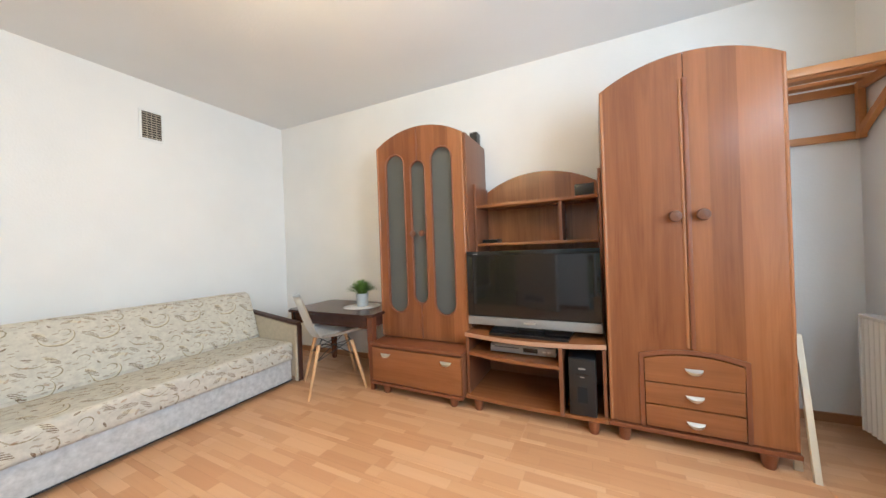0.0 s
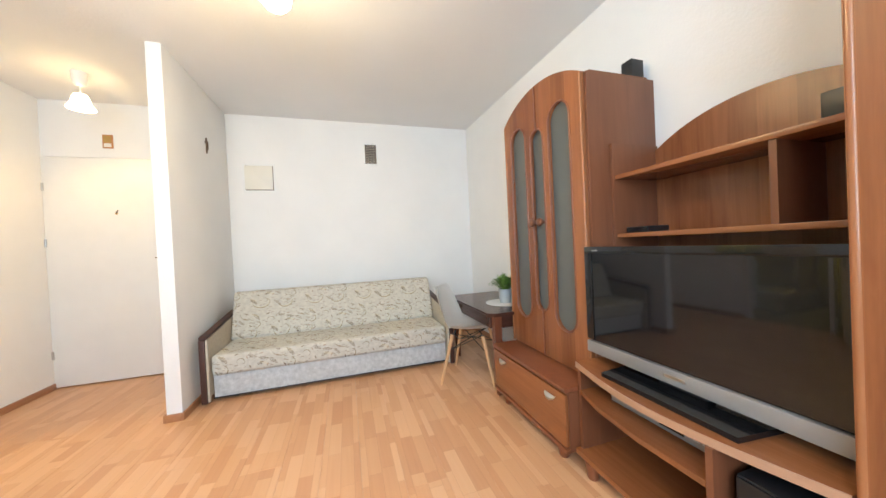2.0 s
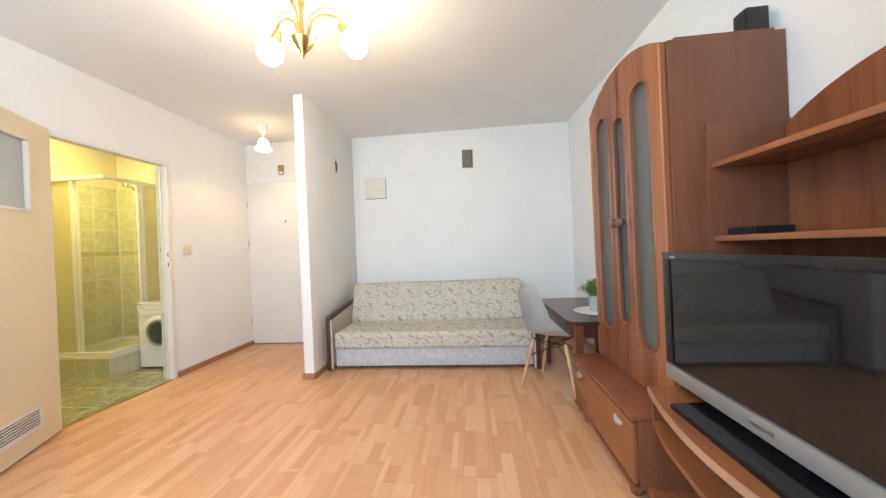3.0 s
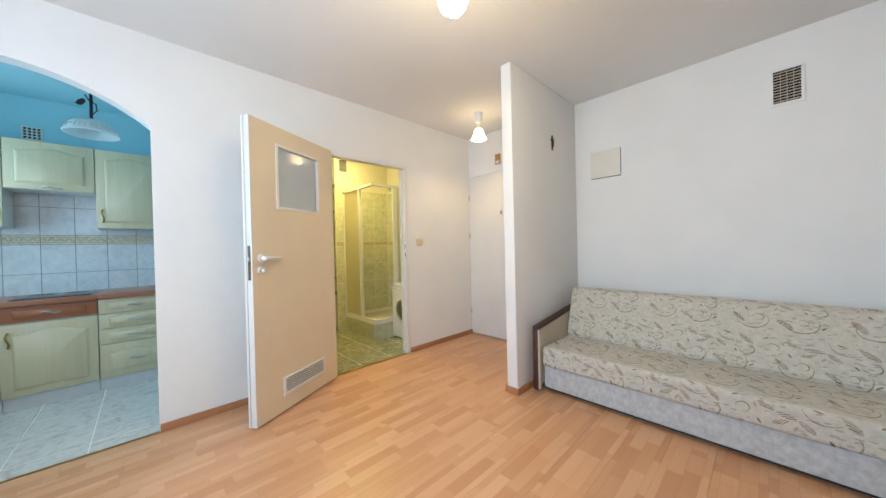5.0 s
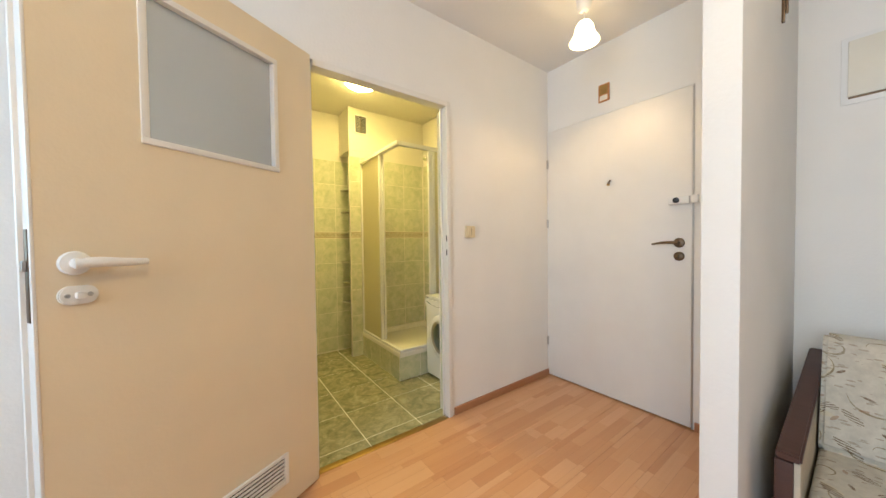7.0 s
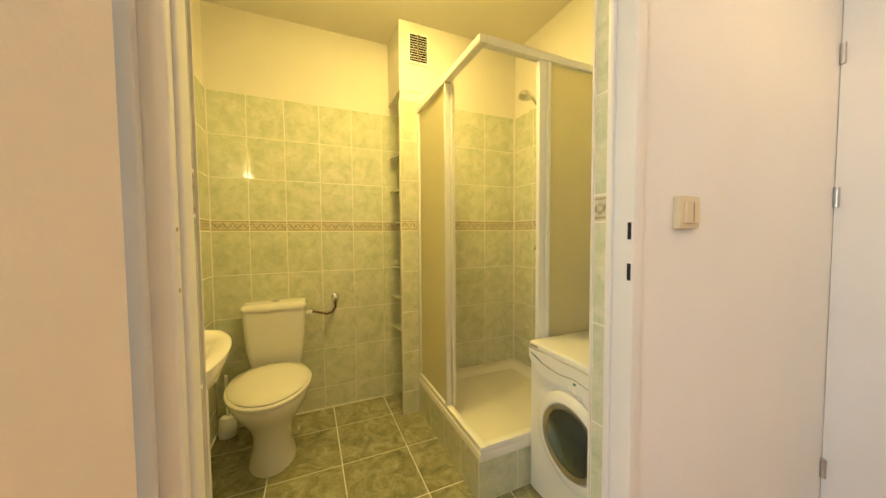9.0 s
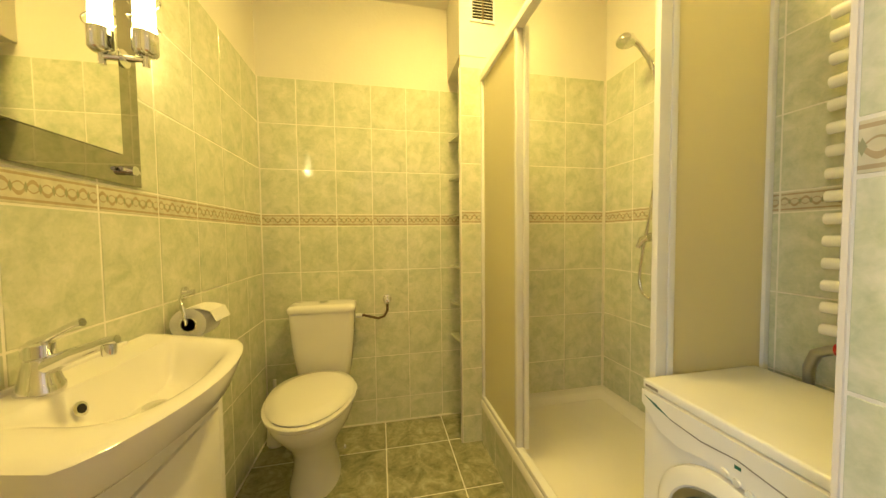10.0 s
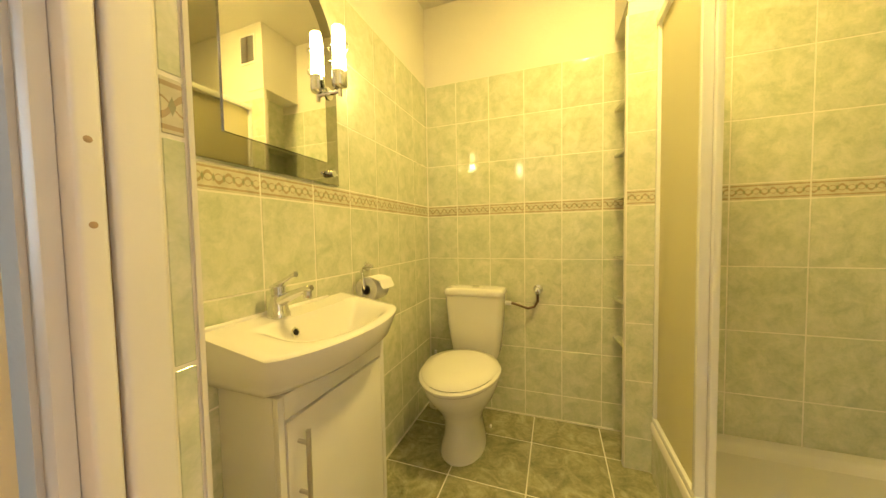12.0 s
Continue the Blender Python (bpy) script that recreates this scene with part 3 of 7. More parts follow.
def window(name, y0, y1, z0, z1, label):
    w = thing(name, (1.4, (y0 + y1) / 2, z0), label, "window", kind="structure")
    mid = (y0 + y1) / 2
    for a, c, d, e in ((y0, y1, z0, z0 + 0.07), (y0, y1, z1 - 0.07, z1), (y0, y0 + 0.07, z0 + 0.07, z1 - 0.07), (y1 - 0.07, y1, z0 + 0.07, z1 - 0.07), (mid - 0.05, mid + 0.05, z0 + 0.07, z1 - 0.07)):
        part("frame_bar", boxed(1.38, 1.43, a + 0.001, c - 0.001, d + 0.001, e - 0.001, 0.006), M["white_lacquer"], w)
    for a, c in ((y0 + 0.07, mid - 0.05), (mid + 0.05, y1 - 0.07)):
        p = part("pane", boxed(1.40, 1.406, a, c, z0 + 0.07, z1 - 0.07), M["clear_glass"], w)
        p.visible_shadow = False
    part("window_sill", boxed(1.24, 1.38, y0 - 0.05, y1 + 0.05, z0 - 0.03, z0 + 0.005, 0.008), M["white_lacquer"], w)


window("window_1", -0.42, 1.68, 0.85, 2.3, "white two-light living room window")
window("window_2", -2.7, -1.7, 0.95, 2.25, "white two-light kitchen window")
structure("ground", boxed(-300, 300, -300, 300, -9.2, -9.0), plain("grass_ground", (0.09, 0.12, 0.04), 0.9, vary=0.3, scale=0.3), "grassy ground far below the windows", "ground")


def skirting(name, runs, group="baseboards"):
    """runs: (x0, y0, x1, y1, out_x, out_y), each a moulded strip standing off its wall."""
    for x0, y0, x1, y1, ox, oy in runs:
        t = 0.014
        bm = boxed(x0, x1 + ox * t if x1 == x0 else x1, y0, y1 + oy * t if y1 == y0 else y1, 0.0, 0.052, 0.004)
        tagged(part(name, bm, M["skirting"]), "beech-coloured laminate skirting board", "baseboard", group, "structure")


tagged(part("baseboard", prism(bmesh.new(), [(XW, north(XW) - 0.014), (XE - 0.015, north(XE) - 0.0145), (XE - 0.015, north(XE)), (XW, north(XW))], "z", 0.0, 0.052), M["skirting"]), "beech-coloured laminate skirting board", "baseboard", "baseboards", "structure")
skirting("baseboard", [(XW, 0.077, XW, YN - 0.015, 1, 0), (XW + 0.015, 0.062, -2.146, 0.062, 0, 1), (-2.16, -0.03, -2.16, 0.0615, 1, 0), (XH, -0.03, -2.146, -0.03, 0, -1),
                       (XH + 0.0, YS, -2.215, YS, 0, 1), (-1.285, YS, -0.147, YS, 0, 1), (XH, -0.325, XH, -0.045, 1, 0), (XE, YS, XE, north(XE), -1, 0)])


# ---- the sofa ----
def sofa():
    s = thing("sofa", (-2.8, 1.11, 0), "beige sofa bed upholstered in brown leaf pattern, dark wood arm edges", "sofa")
    y0, y1 = 0.175, 2.04
    part("base", boxed(-3.24, -2.37, y0, y1, 0.03, 0.215, 0.012), M["sofa_plain"], s, "pale mottled fabric base")
    bm = boxed(-2.98, -2.335, y0, y1, 0.205, 0.36, 0.035, 4)
    part("seat", bm, M["sofa"], s)
    bm = bmesh.new()
    prism(bm, [(-2.99, 0.30), (-2.80, 0.335), (-2.775, 0.37), (-2.90, 0.735), (-2.935, 0.765), (-2.975, 0.77), (-3.06, 0.735)], "y", y0, y1)
    bmesh.ops.bevel(bm, geom=[e for e in bm.edges], offset=0.014, segments=3, affect="EDGES")
    part("backrest", bm, M["sofa"], s)
    for a, b_, pa, pb in ((0.118, 0.172, 0.116, 0.156), (2.043, 2.097, 2.059, 2.099)):
        out = [(-3.26, 0.06), (-2.345, 0.06), (-2.345, 0.495), (-3.26, 0.60)]
        bm = prism(bmesh.new(), out, "y", a + 0.004, b_ - 0.004)
        arm = part("armrest", bm, M["sofa_arm"], s, "fabric-covered arm panel")
        part("post_cheek", boxed(-2.344, -2.312, a + 0.002, b_ - 0.002, 0.025, 0.494, 0.006), M["sofa_arm"], arm)
        bm = boxed(-2.345, -2.30, pa, pb, 0.02, 0.495, 0.006)
        part("front_post", bm, M["sofa_wood"], arm, "dark-stained wood upright")
        bm = prism(bmesh.new(), [(-3.26, 0.602), (-2.30, 0.497), (-2.30, 0.521), (-3.26, 0.628)], "y", a, b_)
        bmesh.ops.bevel(bm, geom=list(bm.edges), offset=0.005, segments=2, affect="EDGES")
        part("arm_cap", bm, M["sofa_wood"], arm, "dark-stained wood cap")
    for x in (-3.15, -2.45):
        for y in (0.3, 1.92):
            part("foot", lathe(bmesh.new(), [(0.022, 0), (0.026, 0.03)], (x, y, 0), 12), M["black"], s)
    part("hem", boxed(-2.372, -2.366, y0, y1, 0.028, 0.036), M["black"], s, "dark lower piping")


sofa()


# ---- the wall unit ----
def knob(parent, x, y, z, r=0.024):
    part("knob", lathe(bmesh.new(), [(0.010, 0), (0.010, 0.014), (r * 0.8, 0.018), (r, 0.030), (r * 0.85, 0.042), (0.004, 0.047)], (x, y, z), 18, (0, -1, 0)), M["knob"], parent, "dark turned wooden knob")


def shell_pull(parent, x, y, z, w=0.044):
    bm = bmesh.new()
    rows = []
    for k in range(9):
        a = math.pi * k / 8
        rows.append([(x + w * math.cos(a) * s, y - 0.018 * math.sin(a) * q, z + 0.014 - 0.028 * math.sin(a) * s2) for s, q, s2 in ((1, 0.15, 0), (1.0, 1.1, 0.5), (0.96, 1.0, 1.0), (0.9, 0.2, 1.0))])
    ring(bm, rows)
    part("handle", bm, M["pull"], parent, "half-moon metal pull")


def peg_feet(parent, spots, h):
    for x, y in spots:
        part("foot", lathe(bmesh.new(), [(0.022, 0), (0.027, 0.01), (0.033, h - 0.01), (0.033, h)], (x, y, 0), 16), M["walnut_edge"], parent)


def stadium(cx, z0, z1, w, n=10):
    r = w / 2
    top = [(cx + r * math.cos(math.pi * k / n), z1 - r + r * math.sin(math.pi * k / n)) for k in range(n + 1)]
    bot = [(cx - r * math.cos(math.pi * k / n), z0 + r - r * math.sin(math.pi * k / n)) for k in range(n + 1)]
    return top + bot


def panel_with_holes(bm, outer, holes, y0, y1):
    """An outline in (x, z) with holes cut through, from y0 (front) to y1."""
    loops = [outer] + holes
    edges = []
    for lp in loops:
        vs = [bm.verts.new((p[0], y0, p[1])) for p in lp]
        edges += [bm.edges.new((vs[i], vs[(i + 1) % len(vs)])) for i in range(len(vs))]
    res = bmesh.ops.triangle_fill(bm, use_beauty=True, use_dissolve=False, edges=edges)
    faces = [f for f in res["geom"] if isinstance(f, bmesh.types.BMFace)]
    ext = bmesh.ops.extrude_face_region(bm, geom=faces)
    bmesh.ops.translate(bm, verts=[v for v in ext["geom"] if isinstance(v, bmesh.types.BMVert)], vec=(0, y1 - y0, 0))
    bmesh.ops.recalc_face_normals(bm, faces=bm.faces)
    return bm


def trim_loop(bm, loop, y, r):
    pts = [(p[0], y, p[1]) for p in loop]
    n = len(pts)
    rows = []
    for i in range(n):
        d = (Vector(pts[(i + 1) % n]) - Vector(pts[i - 1])).normalized()
        side = Vector((d.z, 0, -d.x))
        p = Vector(pts[i])
        rows.append([p + side * r * math.cos(a) + Vector((0, -r * math.sin(a), 0)) for a in (2 * math.pi * k / 8 for k in range(8))])
    rows.append(rows[0])
    ring(bm, rows, caps=False)
    bmesh.ops.remove_doubles(bm, verts=bm.verts, dist=1e-5)
    return bm


def vitrine():
    v = thing("display_cabinet", (-1.2, 2.45, 0), "arched walnut display cabinet with three oval glass lights", "cabinet", "wall unit")
    x0, x1, yf = -1.628, -0.852, 2.343
    z0, ze, rise = 0.39, 1.945, 0.118
    peg_feet(v, [(-1.50, 2.215), (-0.93, 2.215), (-1.50, 2.66), (-0.93, 2.66)], 0.07)
    part("lower_box", boxed(-1.615, -0.846, 2.19, 2.76, 0.07, 0.365, 0.004), M["walnut_side"], v)
    part("ledge", boxed(-1.622, -0.843, 2.165, 2.76, 0.366, 0.39, 0.008), M["walnut_edge"], v)
    dr = part("flap_front", boxed(-1.605, -0.852, 2.17, 2.189, 0.095, 0.352, 0.006), M["walnut_h"], v)
    part("base_strip", boxed(-1.618, -0.845, 2.165, 2.20, 0.066, 0.088, 0.006), M["walnut_edge"], v)
    shell_pull(dr, -1.475, 2.168, 0.302)
    shell_pull(dr, -0.965, 2.168, 0.302)
    xs = 0.018
    for a, b_ in ((x0, x0 + xs), (x1 - xs + 0.014, x1 + 0.014)):
        part("side_panel", boxed(a, b_, yf + 0.022, north(a) - 0.003, z0, ze - 0.002, 0.002), M["walnut_side"], v)
    part("back_panel", boxed(x0 + xs, x1 - xs, 2.705, 2.72, z0, ze), M["walnut_side"], v)
    for z in (z0 + 0.004, 0.78, 1.16, 1.53, ze - 0.018):
        part("shelf", boxed(x0 + xs, x1 - xs, yf + 0.05, 2.704, z, z + 0.018), M["walnut_side"], v)
    part("top_arch", prism(bmesh.new(), arc(x0, x1, ze, rise, 24), "y", yf + 0.022, yf + 0.06), M["walnut_side"], v)
    mid = (x0 + x1) / 2
    full = arc(x0, x1, ze, rise, 40)
    g1, g3 = stadium(-1.452, 0.60, 1.872, 0.176), stadium(-1.032, 0.60, 1.872, 0.176)
    gc = stadium(mid, 0.68, 1.795, 0.128, 12)
    for sgn in (-1, 1):
        top = [p for p in full if (p[0] - mid) * sgn >= -1e-6]
        if sgn < 0:
            top = top if abs(top[-1][0] - mid) < 1e-6 else top + [(mid, full[20][1])]
            half = sorted([p for p in gc if p[0] < mid - 0.002], key=lambda p: -p[1])
            outline = [(x0, z0 + 0.01)] + top[:-1] + [(mid - 0.002, full[20][1]), (mid - 0.002, 1.795)] + half + [(mid - 0.002, 0.68), (mid - 0.002, z0 + 0.01)]
            hole = g1
        else:
            half = sorted([p for p in gc if p[0] > mid + 0.002], key=lambda p: p[1])
            outline = [(x1, z0 + 0.01), (mid + 0.002, z0 + 0.01), (mid + 0.002, 0.68)] + half + [(mid + 0.002, 1.795), (mid + 0.002, full[20][1])] + [p for p in full if p[0] > mid + 0.002]
            hole = g3
        d = part("door", panel_with_holes(bmesh.new(), outline, [hole], yf, yf + 0.02), M["walnut"], v, angle=25)
        part("light_trim", trim_loop(bmesh.new(), hole, yf, 0.0065), M["walnut_edge"], d)
        xs_ = [p[0] for p in hole]
        part("pane", boxed(min(xs_) - 0.004, max(xs_) + 0.004, yf + 0.021, yf + 0.025, 0.592, 1.88), M["cabinet_glass"], d)
        part("rounded_edge", rod(bmesh.new(), ((x0 if sgn < 0 else x1) - sgn * 0.009, yf + 0.005, z0 + 0.012), ((x0 if sgn < 0 else x1) - sgn * 0.009, yf + 0.005, ze - 0.004), 0.009), M["walnut_lip_highlit"], d)
        knob(d, mid + sgn * 0.04, yf, 1.225, 0.026)
    part("centre_light_trim", trim_loop(bmesh.new(), gc, yf, 0.0065), M["walnut_edge"], v)
    part("centre_pane", boxed(mid - 0.07, mid + 0.07, yf + 0.026, yf + 0.03, 0.675, 1.80), M["cabinet_glass"], v)
    part("door_rail", boxed(mid - 0.006, mid + 0.006, yf - 0.006, yf, 1.802, 2.052, 0.002), M["walnut_edge"], v)
    part("door_rail", boxed(mid - 0.006, mid + 0.006, yf - 0.006, yf, z0 + 0.01, 0.679, 0.002), M["walnut_edge"], v)


vitrine()


def wardrobe():
    w = thing("wardrobe", (0.40, 2.45, 0), "arched two-door walnut wardrobe with three small drawers", "wardrobe", "wall unit")
    x0, x1, yf, ze, rise = 0.036, 0.805, 2.232, 1.945, 0.118
    peg_feet(w, [(0.105, 2.245), (0.70, 2.245), (0.105, 2.65), (0.70, 2.65)], 0.072)
    part("base_strip", boxed(x0 - 0.006, x1 + 0.006, yf - 0.012, 2.72, 0.070, 0.094, 0.006), M["walnut_edge"], w)
    for a, b_ in ((x0, x0 + 0.018), (x1 - 0.018, x1)):
        part("side_panel", boxed(a, b_, yf + 0.022, 2.72, 0.101, ze, 0.002), M["walnut_side"], w)
    bm = bmesh.new()
    outer = arc(x0, x1, ze, rise, 24)
    inner = [(p[0], p[1] - 0.018) for p in reversed(outer)]
    part("arched_top", prism(bm, outer + inner, "y", yf + 0.022, 2.72), M["walnut_edge"], w)
    part("back_panel", prism(bmesh.new(), [(x0 + 0.018, 0.113), (x1 - 0.018, 0.113)] + list(reversed(arc(x0 + 0.018, x1 - 0.018, ze - 0.02, rise, 20))), "y", 2.705, 2.719), M["walnut_side"], w)
    mid = (x0 + x1) / 2 + 0.0001
    full = arc(x0, x1, ze, rise, 40)
    bx0, bx1, bz = 0.184, 0.642, 0.494
    brk = arc(bx0, bx1, bz, 0.035, 20)
    zmid = bz + 0.035
    for sgn in (-1, 1):
        if sgn < 0:
            outline = [(x0, 0.102)] + [p for p in full if p[0] < mid - 0.003] + [(mid - 0.002, full[20][1])] + [(mid - 0.002, zmid)] + [p for p in reversed(brk) if p[0] < mid - 0.003] + [(bx0, 0.102)]
        else:
            outline = [(x1, 0.102), (bx1, 0.102)] + [p for p in reversed(brk) if p[0] > mid + 0.003] + [(mid + 0.002, zmid), (mid + 0.002, full[20][1])] + [p for p in full if p[0] > mid + 0.003]
        d = part("door", panel_with_holes(bmesh.new(), outline, [], yf, yf + 0.02), M["walnut"], w, angle=25)
        if sgn < 0:
            part("rounded_edge", rod(bmesh.new(), (mid + sgn * 0.020 + 0.004, yf + 0.004, zmid + 0.012), (mid + sgn * 0.020 + 0.004, yf + 0.004, 1.925), 0.010), M["walnut_lip_highlit"], d)
        part("rounded_edge", rod(bmesh.new(), ((x0 if sgn < 0 else x1) - sgn * 0.009, yf + 0.005, 0.104), ((x0 if sgn < 0 else x1) - sgn * 0.009, yf + 0.005, ze - 0.004), 0.009), M["walnut_lip_highlit"], d)
        knob(d, mid + sgn * 0.057, yf, 1.222, 0.030)
        if sgn < 0:
            part("closing_strip", boxed(mid - 0.006, mid + 0.014, yf - 0.010, yf - 0.0005, zmid + 0.01, 1.93, 0.004), M["walnut_edge"], d)
    bm = bmesh.new()
    strip = [(bx0, 0.102)] + brk + [(bx1, 0.102)]
    inn = [(bx1 - 0.02, 0.102)] + [(bx0 + 0.02 + (bx1 - bx0 - 0.04) * (p[0] - bx0) / (bx1 - bx0), p[1] - 0.02) for p in reversed(brk)] + [(bx0 + 0.02, 0.102)]
    part("drawer_surround", prism(bm, strip + inn, "y", yf - 0.008, yf + 0.02), M["walnut_edge"], w)
    for k, (a, b_) in enumerate(((0.108, 0.225), (0.231, 0.345), (0.351, 0.0))):
        if b_:
            bm = boxed(bx0 + 0.023, bx1 - 0.023, yf - 0.012, yf + 0.015, a, b_, 0.007)
        else:
            top = arc(bx0 + 0.023, bx1 - 0.023, bz - 0.025, 0.032, 16)
            bm = prism(bmesh.new(), [(bx1 - 0.023, a), (bx0 + 0.023, a)] + top, "y", yf - 0.012, yf + 0.015)
        d = part("drawer", bm, M["walnut_h"], w)
        shell_pull(d, mid, yf - 0.013, (0.152, 0.286, 0.424)[k], 0.039)


wardrobe()


def tv_stand():
    s = thing("tv_stand", (-0.38, 2.4, 0), "bow-fronted walnut TV stand with open compartments", "tv stand", "wall unit")
    x0, x1 = -0.840, 0.028

    def bowed(inset, ya, yb=2.71, n=16, bow=0.075):
        f = [(x0 + inset + (x1 - x0 - 2 * inset) * k / n, ya - bow * math.sin(math.pi * k / n)) for k in range(n + 1)]
        return f + [(x1 - inset, yb), (x0 + inset, yb)]
    peg_feet(s, [(-0.755, 2.235), (-0.05, 2.235), (-0.755, 2.62), (-0.05, 2.62)], 0.072)
    part("top", prism(bmesh.new(), bowed(0.0, 2.235), "z", 0.491, 0.515), M["walnut_h"], s)
    part("top_edge", prism(bmesh.new(), [(p[0], p[1]) for p in bowed(0.0, 2.235)[:17]] + [(p[0], p[1] - 0.004) for p in reversed(bowed(0.0, 2.235)[:17])], "z", 0.490, 0.516), M["sheen_edge"], s)
    part("bottom", prism(bmesh.new(), bowed(0.0, 2.215, bow=0.012), "z", 0.072, 0.096), M["walnut_h"], s)
    for a in (x0 + 0.004, x1 - 0.022):
        part("side_panel", boxed(a, a + 0.018, 2.24, 2.70, 0.096, 0.491), M["walnut_side"], s)
    part("divider", boxed(-0.225, -0.205, 2.165, 2.70, 0.096, 0.491), M["walnut_side"], s)
    part("shelf", prism(bmesh.new(), [(-0.817, 2.235), (-0.66, 2.19), (-0.45, 2.165), (-0.226, 2.165), (-0.226, 2.70), (-0.817, 2.70)], "z", 0.365, 0.385), M["walnut_h"], s)
    part("back_panel", boxed(x0 + 0.022, x1 - 0.022, 2.70, 2.712, 0.096, 0.491), M["walnut_side"], s)


tv_stand()


def shelf_unit():
    s = thing("shelf_unit", (-0.39, 2.6, 0.515), "open walnut shelf unit with an arched back above the TV", "shelf", "wall unit")
    x0, x1, yf = -0.8375, 0.034, 2.50
    for a in (x0, x1 - 0.018):
        part("side_panel", boxed(a + 0.0005, a + 0.0175, yf - 0.01, 2.80, 0.5155, 1.585, 0.004), M["walnut_side"], s)
    part("back_panel", prism(bmesh.new(), [(x1 - 0.019, 0.9), (x0 + 0.019, 0.9)] + arc(x0 + 0.019, x1 - 0.019, 1.556, 0.124, 24), "y", 2.778, 2.796), M["walnut"], s)
    part("upper_shelf", boxed(x0 + 0.019, x1 - 0.019, yf, 2.777, 1.40, 1.422, 0.004), M["walnut_h"], s)
    part("lower_shelf", boxed(x0 + 0.019, x1 - 0.019, yf, 2.777, 1.108, 1.13, 0.004), M["walnut_h"], s)
    part("divider", boxed(-0.228, -0.208, yf + 0.01, 2.777, 1.13, 1.40), M["walnut_side"], s)


shelf_unit()


def television():
    t = thing("television", (-0.42, 2.38, 0.515), "large black flat-screen TV with a silver lower bezel", "television")
    x0, x1, z0, z1, y = -0.840, 0.014, 0.553, 1.072, 2.315
    part("housing", boxed(x0 + 0.004, x1 - 0.004, y + 0.012, y + 0.085, z0 + 0.01, z1 - 0.005, 0.012), M["black"], t)
    for a, b_, c, d in ((x0, x1, z1 - 0.032, z1), (x0, x0 + 0.042, z0 + 0.07, z1 - 0.032), (x1 - 0.042, x1, z0 + 0.07, z1 - 0.032)):
        part("bezel", boxed(a, b_, y - 0.004, y + 0.014, c + 0.0005, d - 0.0005, 0.002), M["black_gloss"], t)
    part("lower_bezel", boxed(x0, x1, y - 0.008, y + 0.016, z0 + 0.006, z0 + 0.062, 0.006), M["silver"], t, "silver plastic bezel")
    part("screen", boxed(x0 + 0.0425, x1 - 0.0425, y + 0.001, y + 0.012, z0 + 0.0685, z1 - 0.0325), M["screen"], t)
    part("badge", boxed(-0.45, -0.375, y - 0.0095, y - 0.0078, z0 + 0.03, z0 + 0.042), M["steel"], t)
    part("logo", boxed(x0 + 0.05, x0 + 0.085, y - 0.0052, y - 0.0038, z1 - 0.022, z1 - 0.016), M["silver"], t)
    part("neck", boxed(-0.50, -0.33, y + 0.03, y + 0.07, 0.533, z0 + 0.012), M["black"], t)
    bm = prism(bmesh.new(), [(-0.66, y - 0.10), (-0.17, y - 0.10), (-0.15, y + 0.12), (-0.68, y + 0.12)], "z", 0.5165, 0.534)
    part("base", bm, M["black_gloss"], t)


television()


def table():
    t = thing("side_table", (-2.08, 2.43, 0), "low dark-stained wooden table with tapered legs", "table")
    x0, x1, y0, y1 = -2.565, -1.60, 2.14, 2.715
    c = 0.045
    out = [(x0 + c, y0), (x1 - c, y0), (x1, y0 + c), (x1, y1 - c), (x1 - c, y1), (x0 + c, y1), (x0, y1 - c), (x0, y0 + c)]
    bm = prism(bmesh.new(), out, "z", 0.577, 0.602)
    bmesh.ops.bevel(bm, geom=list(bm.edges), offset=0.006, segments=2, affect="EDGES")
    part("tabletop", bm, M["dark_wood"], t)
    for a, b_, d, e in ((x0 + 0.06, x1 - 0.06, y0 + 0.035, y0 + 0.055), (x0 + 0.06, x1 - 0.06, y1 - 0.055, y1 - 0.035), (x0 + 0.035, x0 + 0.055, y0 + 0.06, y1 - 0.06), (x1 - 0.055, x1 - 0.035, y0 + 0.06, y1 - 0.06)):
        part("apron", boxed(a, b_, d, e, 0.485, 0.576, 0.002), M["dark_wood"], t)
    for x in (x0 + 0.05, x1 - 0.038):
        for y in (y0 + 0.075, y1 - 0.05):
            bm = bmesh.new()
            ring(bm, [[(x + sx * h, y + sy * h, z) for sx, sy in ((-1, -1), (1, -1), (1, 1), (-1, 1))] for h, z in ((0.016, 0.0), (0.026, 0.40), (0.028, 0.576))])
            part("leg", bm, M["table_leg"], t, "red-brown tapered leg")


table()


